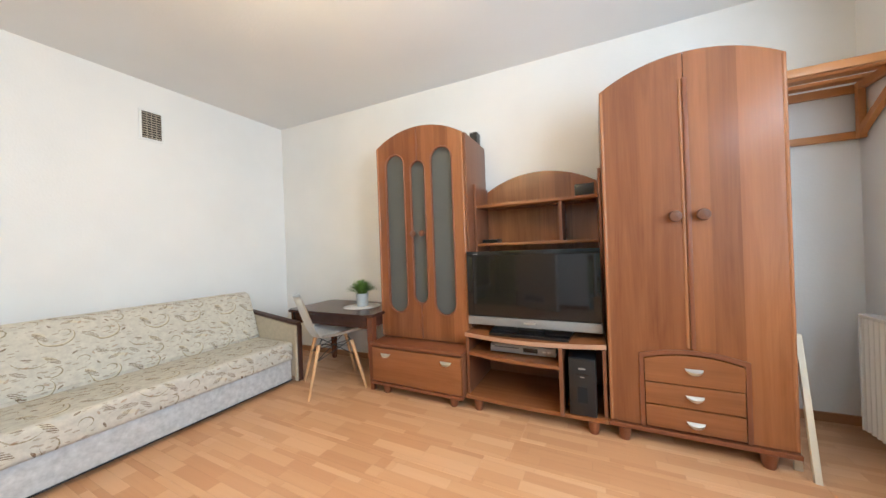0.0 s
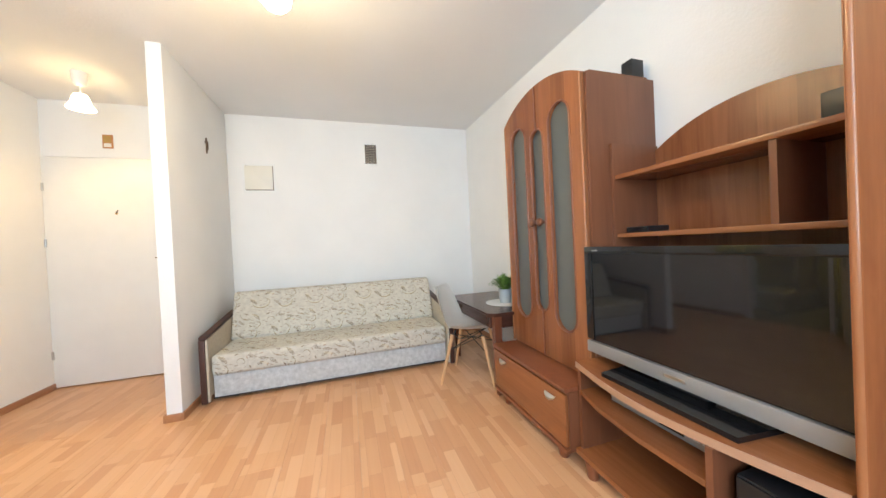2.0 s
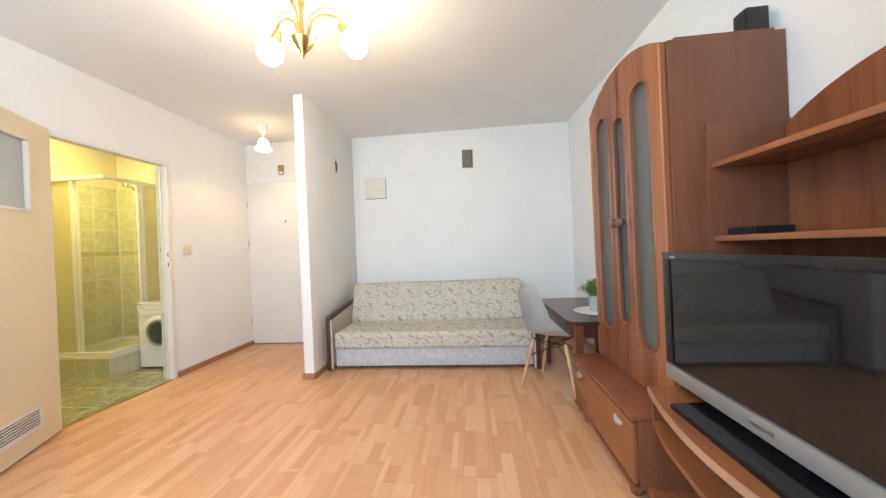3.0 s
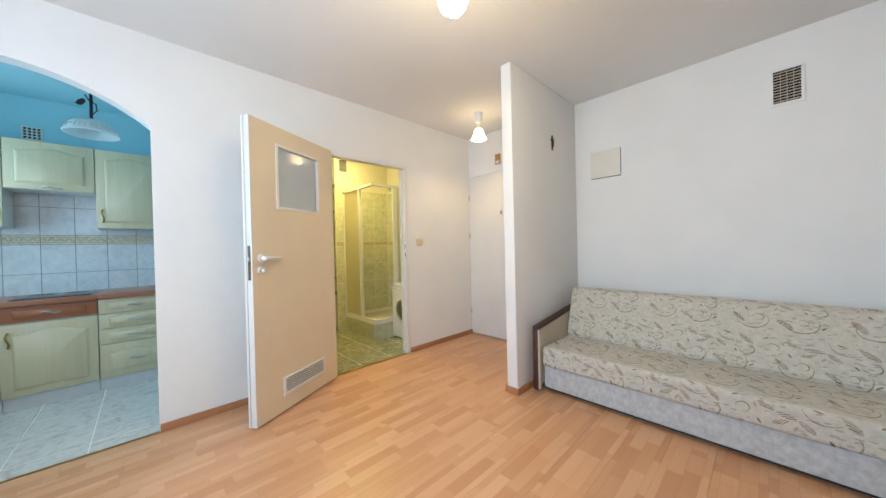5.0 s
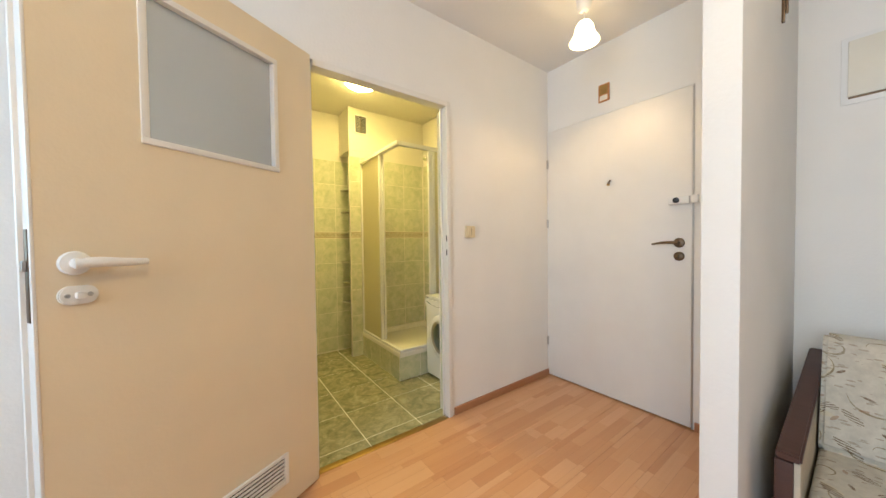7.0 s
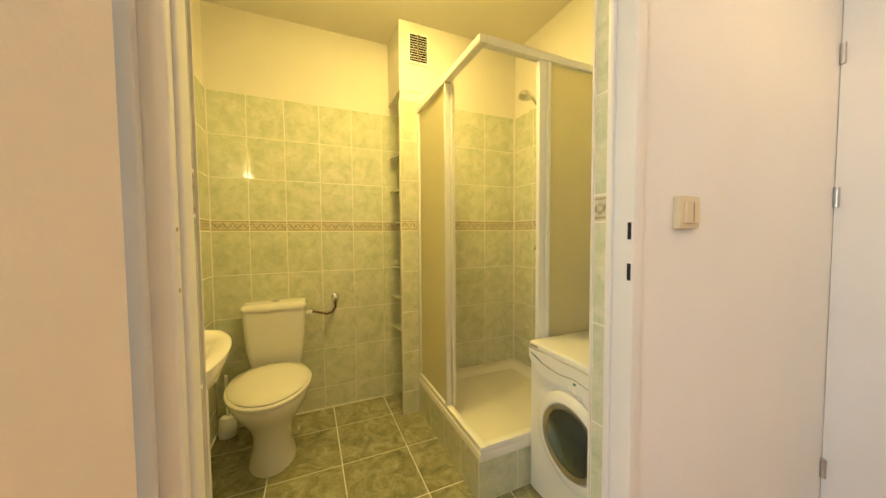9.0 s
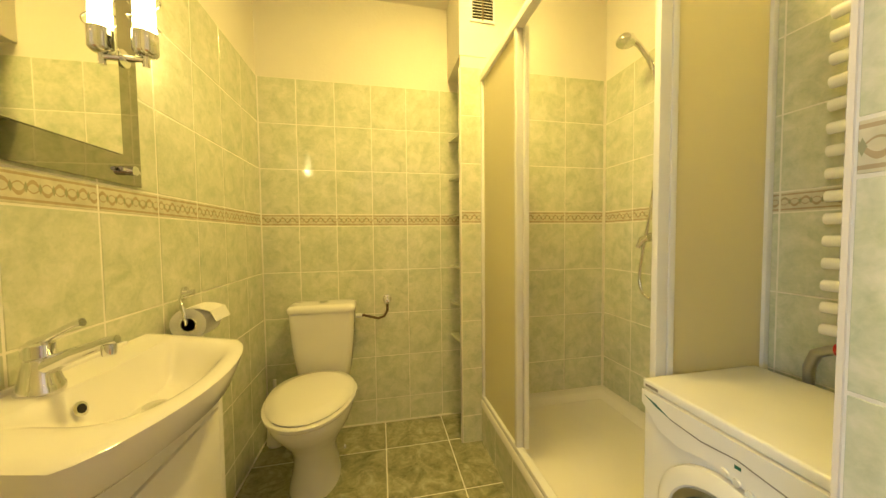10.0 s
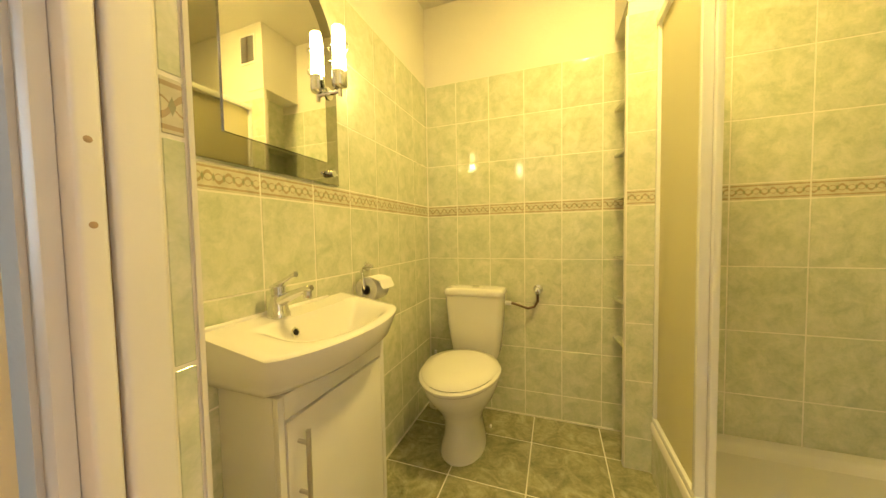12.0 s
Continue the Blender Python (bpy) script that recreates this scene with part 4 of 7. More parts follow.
# ---- doors ----
def bath_door():
    f = thing("door_frame", (-1.75, YS, 0), "white lacquered frame of the open bathroom door", "door frame", kind="structure")
    part("jamb", boxed(-2.199, -2.166, -1.394, -1.331, 0.0, 2.059, 0.004), M["white_lacquer"], f)
    hinge_jamb = part("jamb", boxed(-1.354, -1.301, -1.3855, -1.364, 0.0, 2.059, 0.005, 3), M["white_lacquer"], f)
    part("rebate", boxed(-1.328, -1.301, -1.3639, -1.349, 0.0, 2.059, 0.003), M["white_lacquer"], hinge_jamb)
    part("inner_strip", boxed(-1.358, -1.301, -1.430, -1.3885, 0.0, 2.059, 0.006, 3), M["white_lacquer"], hinge_jamb)
    part("groove", boxed(-1.346, -1.301, -1.3884, -1.3856, 0.0, 2.055), M["cardboard"], hinge_jamb, "brown joint between the frame's strips")
    for z in (1.184, 1.105):
        part("screw_hole", lathe(bmesh.new(), [(0.0034, 0), (0.002, 0.0008)], (-1.354, -1.374, z), 10, (-1, 0, 0)), M["cardboard"], hinge_jamb)
    part("head", boxed(-2.1655, -1.3545, -1.404, -1.331, 2.026, 2.059, 0.004), M["white_lacquer"], f)
    for z in (1.162, 1.070):
        part("strike_plate", boxed(-2.1657, -2.1642, -1.345, -1.337, z, z + 0.038), M["hole"], f, "dark latch slot")
    part("stop", boxed(-2.1655, -2.155, -1.394, -1.380, 0.0, 2.026, 0.002), M["white_lacquer"], f)
    bmr = boxed(-2.2, -2.199, YS2 - 0.004, -1.3945, 0.0, 2.06)
    structure("door_reveal", box(bmr, -1.344, -1.30, YS2 - 0.004, -1.4305, 0.0, 2.06), M["plaster_white"], "plastered reveal of the bathroom door", "wall")

    d = thing("door_1", (-1.334, -1.296, 0.012), "open cream bathroom door with rippled glass and a vent grille", "door", turn=28.7, kind="structure")
    L, gx0, gx1, gz0, gz1 = 0.832, 0.190, 0.616, 1.462, 1.907
    hole = [(gx0, gz0), (gx1, gz0), (gx1, gz1), (gx0, gz1)]
    rim = [(0, 0), (L, 0), (L, 2.04), (0, 2.04)]
    part("leaf", panel_with_holes(bmesh.new(), rim, [hole], -0.040, -0.001), M["cream_lacquer"], d, angle=20)
    part("edge_strip", boxed(L, L + 0.007, -0.046, 0.0, 0, 2.04, 0.002), M["white_lacquer"], d, "white lacquered edge")
    part("edge_lip", boxed(L - 0.012, L + 0.016, -0.056, -0.041, 0, 2.04, 0.003), M["white_lacquer"], d, "white rebated lip")
    p = part("pane", boxed(gx0, gx1, -0.024, -0.018, gz0, gz1), M["ripple_glass"], d, "rippled glass pane")
    for a, b_, c, e in ((gx0 - 0.012, gx1 + 0.012, gz0 - 0.012, gz0 + 0.008), (gx0 - 0.012, gx1 + 0.012, gz1 - 0.008, gz1 + 0.012), (gx0 - 0.012, gx0 + 0.008, gz0 + 0.0085, gz1 - 0.0085), (gx1 - 0.008, gx1 + 0.012, gz0 + 0.0085, gz1 - 0.0085)):
        part("glazing_bead", boxed(a, b_, -0.02, 0.006, c, e, 0.003), M["white_lacquer"], d)
    g = part("vent_grille", boxed(0.175, 0.612, -0.0008, 0.003, 0.112, 0.238, 0.001), M["white_plastic"], d, "white plastic vent grille")
    for r_ in range(6):
        z = 0.128 + r_ * 0.0165
        part("slat", boxed(0.192, 0.595, 0.003, 0.010, z, z + 0.0075, 0.002), M["white_plastic"], g)
        part("slot", boxed(0.192, 0.595, 0.003, 0.0036, z + 0.0075, z + 0.0165), M["hole"], g)
    for a, b_, c, e in ((0.172, 0.192, 0.108, 0.24), (0.595, 0.615, 0.108, 0.24), (0.192, 0.595, 0.108, 0.126), (0.192, 0.595, 0.226, 0.24)):
        part("grille_rim", boxed(a, b_, 0.003, 0.011, c, e, 0.002), M["white_plastic"], g)
    hx, hz = L - 0.062, 1.105
    h = part("handle", lathe(bmesh.new(), [(0.029, 0), (0.031, 0.004), (0.028, 0.012), (0.013, 0.015), (0.012, 0.042), (0.014, 0.054)], (hx, 0, hz), 20, (0, 1, 0)), M["white_plastic"], d, "white plastic lever handle")
    part("lever", pipe(bmesh.new(), [(hx + 0.012, 0.046, hz), (hx - 0.03, 0.05, hz + 0.002), (hx - 0.075, 0.05, hz - 0.001), (hx - 0.128, 0.046, hz - 0.002)], [0.0135, 0.014, 0.012, 0.009], 12), M["white_plastic"], h)
    oval = [(hx - 0.004 + (0.014 if c > 0 else -0.014) + 0.022 * c, hz - 0.082 + 0.024 * e) for c, e in ((math.cos(q), math.sin(q)) for q in (2 * math.pi * (j + 0.5) / 24 for j in range(24)))]
    bm = prism(bmesh.new(), oval, "y", 0.0, 0.010)
    bmesh.ops.bevel(bm, geom=[e for e in bm.edges if all(w.co.y > 0.009 for w in e.verts)], offset=0.003, segments=2, affect="EDGES")
    k = part("lock_rosette", bm, M["white_plastic"], d, "oval white privacy plate")
    part("thumb_turn", boxed(hx - 0.013, hx + 0.005, 0.010, 0.026, hz - 0.090, hz - 0.074, 0.005), M["white_plastic"], k)
    for o in (-0.024, 0.016):
        part("screw", lathe(bmesh.new(), [(0.006, 0), (0.005, 0.0015)], (hx + o, 0.010, hz - 0.082), 12, (0, 1, 0)), M["steel"], k)
    part("lock_plate", boxed(L + 0.0065, L + 0.009, -0.034, -0.012, 0.965, 1.19, 0.001), M["bronze"], d, "dark metal lock faceplate")
    part("latch", boxed(L + 0.009, L + 0.016, -0.028, -0.016, 1.09, 1.115, 0.002), M["steel"], d)


bath_door()


def entrance_door():
    d = thing("door_2", (XH, -0.84, 0.01), "closed smooth white entrance door with a bronze lever", "door", kind="structure")
    y0, y1 = -1.3435, -0.343
    part("leaf", boxed(XH - 0.05, XH + 0.012, y0, y1, 0.01, 2.07, 0.004), M["white_lacquer"], d)
    part("frame_edge", boxed(XH - 0.05, XH + 0.006, y1 + 0.001, y1 + 0.007, 0.0, 2.074), M["steel"], d)
    for z in (1.80, 0.30, 1.30):
        part("hinge", pipe(bmesh.new(), [(XH + 0.018, y0 + 0.007, z - 0.035), (XH + 0.018, y0 + 0.007, z + 0.035)], 0.008, 10), M["steel"], d)
    x = XH + 0.012
    h = part("handle", lathe(bmesh.new(), [(0.028, 0), (0.03, 0.004), (0.026, 0.010), (0.010, 0.012), (0.010, 0.045)], (x, -0.405, 1.135), 20, (1, 0, 0)), M["bronze"], d, "bronze lever handle")
    part("lever", pipe(bmesh.new(), [(x + 0.042, -0.40, 1.135), (x + 0.046, -0.44, 1.138), (x + 0.044, -0.49, 1.136), (x + 0.04, -0.54, 1.126)], [0.010, 0.009, 0.008, 0.005], 10), M["bronze"], h)
    k = part("cylinder_rosette", lathe(bmesh.new(), [(0.028, 0), (0.028, 0.006), (0.02, 0.012), (0.002, 0.014)], (x, -0.405, 1.052), 20, (1, 0, 0)), M["bronze"], d)
    part("key_slot", boxed(x + 0.0135, x + 0.017, -0.408, -0.402, 1.043, 1.061), M["hole"], k)
    b_ = part("rim_lock", boxed(x, x + 0.03, -0.455, -0.35, 1.37, 1.415, 0.005), M["white_plastic"], d, "white rim lock")
    part("lock_knob", lathe(bmesh.new(), [(0.016, 0), (0.017, 0.012), (0.008, 0.016)], (x + 0.03, -0.412, 1.393), 16, (1, 0, 0)), M["black"], b_)
    part("keeper", boxed(x, x + 0.034, -0.338, -0.308, 1.372, 1.418, 0.005), M["white_plastic"], d)
    v = part("viewer", lathe(bmesh.new(), [(0.011, 0), (0.011, 0.004), (0.006, 0.006)], (x, -0.832, 1.556), 16, (1, 0, 0)), M["brass"], d)
    part("viewer_cover", pipe(bmesh.new(), [(x + 0.006, -0.832, 1.556), (x + 0.010, -0.822, 1.575), (x + 0.008, -0.814, 1.584)], 0.006, 8), M["bronze"], v)


entrance_door()


# ---- things on the walls ----
def wall_switch(loc, out, label):
    """out: the wall's normal, (0, 1) or (1, 0)."""
    s = thing("light_switch", loc, label, "light switch", turn=0.001 if out[1] else -89.999)
    part("plate", boxed(-0.04, 0.04, 0.0, 0.018, -0.04, 0.04, 0.005), M["ivory"], s)
    part("rocker", boxed(-0.026, 0.026, 0.018, 0.026, -0.026, 0.026, 0.003), M["ivory"], s)
    part("rocker_gap", boxed(-0.001, 0.001, 0.0258, 0.0266, -0.024, 0.024), M["bronze"], s)


wall_switch((-2.362, YS, 1.225), (0, 1), "square cream light switch on the hall wall")
wall_switch((XH, -0.225, 1.245), (1, 0), "square cream light switch beside the entrance door")


def louvre_vent():
    v = thing("vent_cover", (XW, 1.52, 2.22), "white wall vent cover with small brown louvres", "vent")
    y0, y1, z0, z1 = 1.437, 1.603, 2.088, 2.345
    part("backing", boxed(XW, XW + 0.003, y0 + 0.01, y1 - 0.01, z0 + 0.01, z1 - 0.01), M["hole"], v)
    for a, b_, c, d in ((y0, y1, z0, z0 + 0.018), (y0, y1, z1 - 0.018, z1), (y0, y0 + 0.018, z0 + 0.0185, z1 - 0.0185), (y1 - 0.018, y1, z0 + 0.0185, z1 - 0.0185)):
        part("rim", boxed(XW, XW + 0.012, a, b_, c, d, 0.002), M["white_plastic"], v)
    for k in range(3):
        part("mullion", boxed(XW + 0.003, XW + 0.009, y0 + 0.051 + k * 0.031, y0 + 0.054 + k * 0.031, z0 + 0.0185, z1 - 0.0185), M["vent_brown"], v)
    for k in range(11):
        z = z0 + 0.026 + k * 0.0196
        part("slat", boxed(XW + 0.003, XW + 0.007, y0 + 0.0185, y1 - 0.0185, z, z + 0.0065), M["vent_brown"], v)


louvre_vent()


def fuse_box():
    f = thing("fuse_box", (XW, 0.35, 1.92), "flush white fuse box with a plain hinged cover", "fuse box")
    y0, y1, z0, z1 = 0.195, 0.505, 1.765, 2.07
    part("frame", boxed(XW, XW + 0.006, y0, y1, z0, z1, 0.003), M["white_plastic"], f)
    part("shadow_gap", boxed(XW + 0.006, XW + 0.0068, y0 + 0.022, y1 - 0.020, z0 + 0.024, z1 - 0.020), M["bronze"], f)
    part("cover", boxed(XW + 0.0068, XW + 0.016, y0 + 0.020, y1 - 0.026, z0 + 0.032, z1 - 0.022, 0.004), M["cream_plastic"], f)


fuse_box()


def small_cross():
    bm = boxed(-2.812, -2.797, 0.062, 0.072, 2.02, 2.155, 0.002)
    box(bm, -2.832, -2.812, 0.0625, 0.0715, 2.108, 2.122, 0.002)
    box(bm, -2.797, -2.777, 0.0625, 0.0715, 2.108, 2.122, 0.002)
    box(bm, -2.809, -2.800, 0.072, 0.081, 2.05, 2.125, 0.003)
    tagged(part("wall_cross", bm, M["bronze"]), "small dark bronze cross hung on the partition", "cross")


small_cross()


def door_picture():
    p = thing("picture", (XH, -0.865, 2.225), "small wooden icon plaque above the entrance door", "picture")
    part("plaque", boxed(XH, XH + 0.012, -0.905, -0.828, 2.162, 2.288, 0.004), M["pine"], p)
    part("image", boxed(XH + 0.012, XH + 0.014, -0.894, -0.839, 2.214, 2.278), M["brass"], p, "gilded plain image")
    part("caption_plate", boxed(XH + 0.012, XH + 0.0135, -0.894, -0.839, 2.172, 2.206), M["cream_plastic"], p)


door_picture()


# ---- lamps ----
def chandelier():
    c = thing("chandelier", (-1.0, 0.71, H), "three-armed brass chandelier with white glass shades, lit", "chandelier")
    cx, cy = -1.0, 0.71
    part("canopy", lathe(bmesh.new(), [(0.005, H - 0.06), (0.05, H - 0.035), (0.06, H - 0.0005)], (cx, cy, 0), 24), M["brass"], c)
    part("stem", pipe(bmesh.new(), [(cx, cy, 2.22), (cx, cy, H - 0.05)], 0.011, 14), M["brass"], c)
    part("collar", lathe(bmesh.new(), [(0.011, 2.40), (0.019, 2.405), (0.019, 2.425), (0.011, 2.43)], (cx, cy, 0), 20), M["brass"], c)
    part("finial", lathe(bmesh.new(), [(0.002, 2.130), (0.005, 2.137), (0.012, 2.155), (0.05, 2.205), (0.056, 2.222), (0.05, 2.232), (0.02, 2.236), (0.012, 2.25)], (cx, cy, 0), 28), M["brass"], c)
    shade = glow("lit_opal_glass", (1.0, 0.71, 0.35), CHANDELIER_GLOW)
    for k, deg in enumerate((115, 247, 358)):
        u = Vector((math.cos(radians(deg)), math.sin(radians(deg)), 0))
        o = Vector((cx, cy, 0))
        def P(r, z):
            return o + u * r + Vector((0, 0, z))
        arm = part("arm", pipe(bmesh.new(), [P(0.03, 2.225)] + [P(0.125 - 0.09 * math.cos(math.pi * q / 12), 2.27 + 0.085 * math.sin(math.pi * q / 12) + 0.0045 * q) for q in range(11)], 0.0065, 10), M["brass"], c)
        part("scroll", pipe(bmesh.new(), [P(0.028, 2.235)] + [P(0.13 - 0.105 * math.cos(math.pi * q / 14), 2.28 + 0.12 * math.sin(math.pi * q / 14) + 0.003 * q) for q in range(14)], 0.003, 8), M["brass"], arm)
        ax = (u * 0.85 + Vector((0, 0, -1))).normalized()
        base = P(0.195, 2.335)
        part("cup", lathe(bmesh.new(), [(0.012, -0.012), (0.02, 0.0), (0.024, 0.02), (0.03, 0.045)], base, 20, ax), M["brass"], arm)
        part("shade", lathe(bmesh.new(), [(0.026, 0.036), (0.047, 0.048), (0.062, 0.072), (0.067, 0.10), (0.062, 0.13), (0.047, 0.154), (0.030, 0.168), (0.002, 0.172)], base, 28, ax), shade, arm, "lit white glass shade")


chandelier()


def hall_lamp():
    p = thing("pendant_lamp", (-2.69, -0.70, H), "small hall pendant with a white bell glass shade, lit", "pendant lamp")
    x, y = -2.70, -0.705
    part("canopy", lathe(bmesh.new(), [(0.022, 2.475), (0.036, 2.49), (0.044, 2.53), (0.047, H - 0.0005)], (x, y, 0), 24), M["white_plastic"], p)
    part("cord", pipe(bmesh.new(), [(x, y, 2.40), (x, y, 2.48)], 0.004, 8), M["white_plastic"], p)
    out = [(0.016, 2.418), (0.035, 2.41), (0.048, 2.388), (0.056, 2.35), (0.072, 2.318), (0.082, 2.304)]
    inn = [(r - 0.004, z - 0.003) for r, z in reversed(out)]
    part("shade", lathe(bmesh.new(), out + inn, (x, y, 0), 36), glow("lit_bell_glass", (1.0, 0.68, 0.30), HALL_GLOW * 0.3), p, "lit white bell shade")
    part("bulb", lathe(bmesh.new(), [(0.004, 2.378), (0.012, 2.366), (0.0165, 2.352), (0.0165, 2.346), (0.011, 2.337), (0.002, 2.334)], (x, y, 0), 20), glow("hall_bulb", (1.0, 0.62, 0.25), HALL_GLOW * 34), p)


hall_lamp()


# ---- things around the wall unit ----
def dsw_chair():
    c = thing("chair", (-2.005, 2.16, 0), "white moulded plastic shell chair on beech dowel legs", "chair", turn=-36)
    # the chair faces its own +y
    rows = []
    prof = [(0.255, 0.420, 0.175), (0.225, 0.438, 0.205), (0.13, 0.432, 0.222), (0.0, 0.418, 0.23), (-0.11, 0.420, 0.228), (-0.172, 0.448, 0.228), (-0.205, 0.505, 0.226), (-0.232, 0.585, 0.215), (-0.262, 0.675, 0.195), (-0.285, 0.738, 0.155), (-0.295, 0.762, 0.10)]
    n = 14
    for y, z, hw in prof:
        row = []
        for k in range(n + 1):
            s = -1 + 2 * k / n
            lift = 0.06 * abs(s) ** 2.6 * (1.0 if y > -0.15 else 0.2)
            fwd = 0.055 * abs(s) ** 2.4 * (1.0 if y < -0.12 else 0.1)
            row.append(Vector((s * hw, y + fwd, z + lift)))
        rows.append(row)
    bm = bmesh.new()
    ring(bm, rows, closed=False)
    bmesh.ops.solidify(bm, geom=list(bm.faces), thickness=0.007)
    shell = part("seat_shell", bm, M["chair_shell"], c, angle=180)
    for sx in (-1, 1):
        for sy in (-1, 1):
            leg = part("leg", pipe(bmesh.new(), [(sx * 0.205, sy * 0.215, 0.0), (sx * 0.135, sy * 0.125, 0.385)], [0.0095, 0.0155], 14), M["beech"], c, "tapered beech dowel leg")
            part("bracket", pipe(bmesh.new(), [(sx * 0.140, sy * 0.130, 0.365), (sx * 0.115, sy * 0.10, 0.415)], 0.006, 8), M["black"], leg)
    for a in (-1, 1):
        part("wire_brace", pipe(bmesh.new(), [(-0.16, a * 0.155, 0.26), (0.13, a * -0.12, 0.39)], 0.0035, 8), M["black"], c)
        part("wire_brace", pipe(bmesh.new(), [(0.16, a * 0.155, 0.26), (-0.13, a * -0.12, 0.39)], 0.0035, 8), M["black"], c)
        part("wire_brace", pipe(bmesh.new(), [(-0.16, a * 0.155, 0.26), (0.13, a * 0.125, 0.39)], 0.0035, 8), M["black"], c)
        part("wire_brace", pipe(bmesh.new(), [(a * 0.16, -0.155, 0.26), (a * 0.13, 0.125, 0.39)], 0.0035, 8), M["black"], c)


dsw_chair()


def pot_plant():
    x, y, z = -1.925, 2.45, 0.609
    tagged(part("placemat", lathe(bmesh.new(), [(0.158, 0.603), (0.162, 0.605), (0.158, 0.608)], (x - 0.01, y, 0), 40), M["doily"]), "round grey placemat on the dark table", "placemat")
    p = thing("potted_plant", (x, y, z), "small green plant in a grey pot on the placemat", "potted plant")
    part("pot", lathe(bmesh.new(), [(0.046, z), (0.050, z + 0.004), (0.056, z + 0.108), (0.057, z + 0.115), (0.052, z + 0.115), (0.05, z + 0.10), (0.002, z + 0.098)], (x, y, 0), 32), M["pot"], p)
    rng = random.Random(8)
    bm = bmesh.new()
    for k in range(120):
        a, t = rng.uniform(0, 2 * math.pi), rng.uniform(0.1, 1.0)
        base = Vector((x + 0.02 * math.cos(a), y + 0.02 * math.sin(a), z + 0.10))
        tip = base + Vector((math.cos(a) * 0.135 * t, math.sin(a) * 0.135 * t, 0.115 * (1.15 - 0.75 * t * t) * rng.uniform(0.7, 1.1)))
        side = Vector((-math.sin(a), math.cos(a), rng.uniform(-0.4, 0.4))) * rng.uniform(0.004, 0.007)
        pts = [base.lerp(tip, q) + Vector((0, 0, 0.018 * math.sin(math.pi * q))) for q in (0.0, 0.35, 0.7, 1.0)]
        ws = (0.4, 1.0, 0.8, 0.05)
        vs = [(bm.verts.new(q - side * w), bm.verts.new(q + side * w)) for q, w in zip(pts, ws)]
        for (a1, b1), (a2, b2) in zip(vs, vs[1:]):
            bm.faces.new((a1, b1, b2, a2))
        for q in (0.45, 0.65, 0.85):
            m_ = base.lerp(tip, q) + Vector((0, 0, 0.018 * math.sin(math.pi * q)))
            for sg in (-1, 1):
                e = m_ + side.normalized() * sg * 0.02 + (tip - base) * 0.1 + Vector((0, 0, rng.uniform(-0.004, 0.008)))
                w = (tip - base).normalized() * 0.004
                bm.faces.new([bm.verts.new(v) for v in (m_ - w, m_ + w, e)])
    part("leaves", bm, M["leaf"], p, "feathery green leaves", angle=180)


pot_plant()


def black_speaker(x0, x1, y0, y1, z0, z1, label):
    s = thing("loudspeaker", ((x0 + x1) / 2, (y0 + y1) / 2, z0), label, "loudspeaker", "small loudspeakers")
    part("cabinet", boxed(x0, x1, y0 + 0.004, y1, z0, z1, 0.005), M["black"], s)
    part("grille", boxed(x0 + 0.004, x1 - 0.004, y0, y0 + 0.004, z0 + 0.004, z1 - 0.004, 0.001), M["black"], s)


black_speaker(-0.925, -0.862, 2.685, 2.775, 1.964, 2.06, "small black satellite speaker on the display cabinet")
black_speaker(-0.125, -0.005, 2.54, 2.66, 1.4225, 1.505, "small black satellite speaker on the upper shelf")
part("cabinet_top", boxed(-1.610, -0.857, 2.404, north(-1.61) - 0.002, 1.9455, 1.963), M["walnut_side"], bpy.data.objects["display_cabinet"])


def set_top_box():
    s = thing("set_top_box", (-0.72, 2.6, 1.1305), "flat black receiver lying on the lower shelf", "receiver")
    part("case", boxed(-0.79, -0.672, 2.53, 2.66, 1.1305, 1.158, 0.004), M["black"], s)
    part("front", boxed(-0.785, -0.677, 2.526, 2.53, 1.134, 1.154), M["black_gloss"], s)


set_top_box()


def dvd_player():
    d = thing("dvd_player", (-0.40, 2.4, 0.3855), "silver DVD player on the stand's inner shelf", "dvd player")
    x0, x1, y = -0.672, -0.252, 2.275
    part("case", boxed(x0, x1, y + 0.012, y + 0.26, 0.3965, 0.447, 0.003), M["silver"], d)
    f = part("front_panel", boxed(x0, x1, y, y + 0.012, 0.3965, 0.448, 0.003), M["silver"], d)
    part("display", boxed(x0 + 0.22, x0 + 0.31, y - 0.001, y, 0.41, 0.437), M["black_gloss"], f)
    part("tray_slot", boxed(x0 + 0.03, x0 + 0.19, y - 0.001, y, 0.428, 0.434), M["black"], f)
    part("button", boxed(x0 + 0.34, x0 + 0.36, y - 0.002, y, 0.418, 0.428), M["steel"], f)
    part("button", boxed(x0 + 0.37, x0 + 0.39, y - 0.002, y, 0.418, 0.428), M["steel"], f)
    part("logo", boxed(x0 + 0.012, x0 + 0.03, y - 0.001, y, 0.438, 0.443), M["black"], f)


dvd_player()


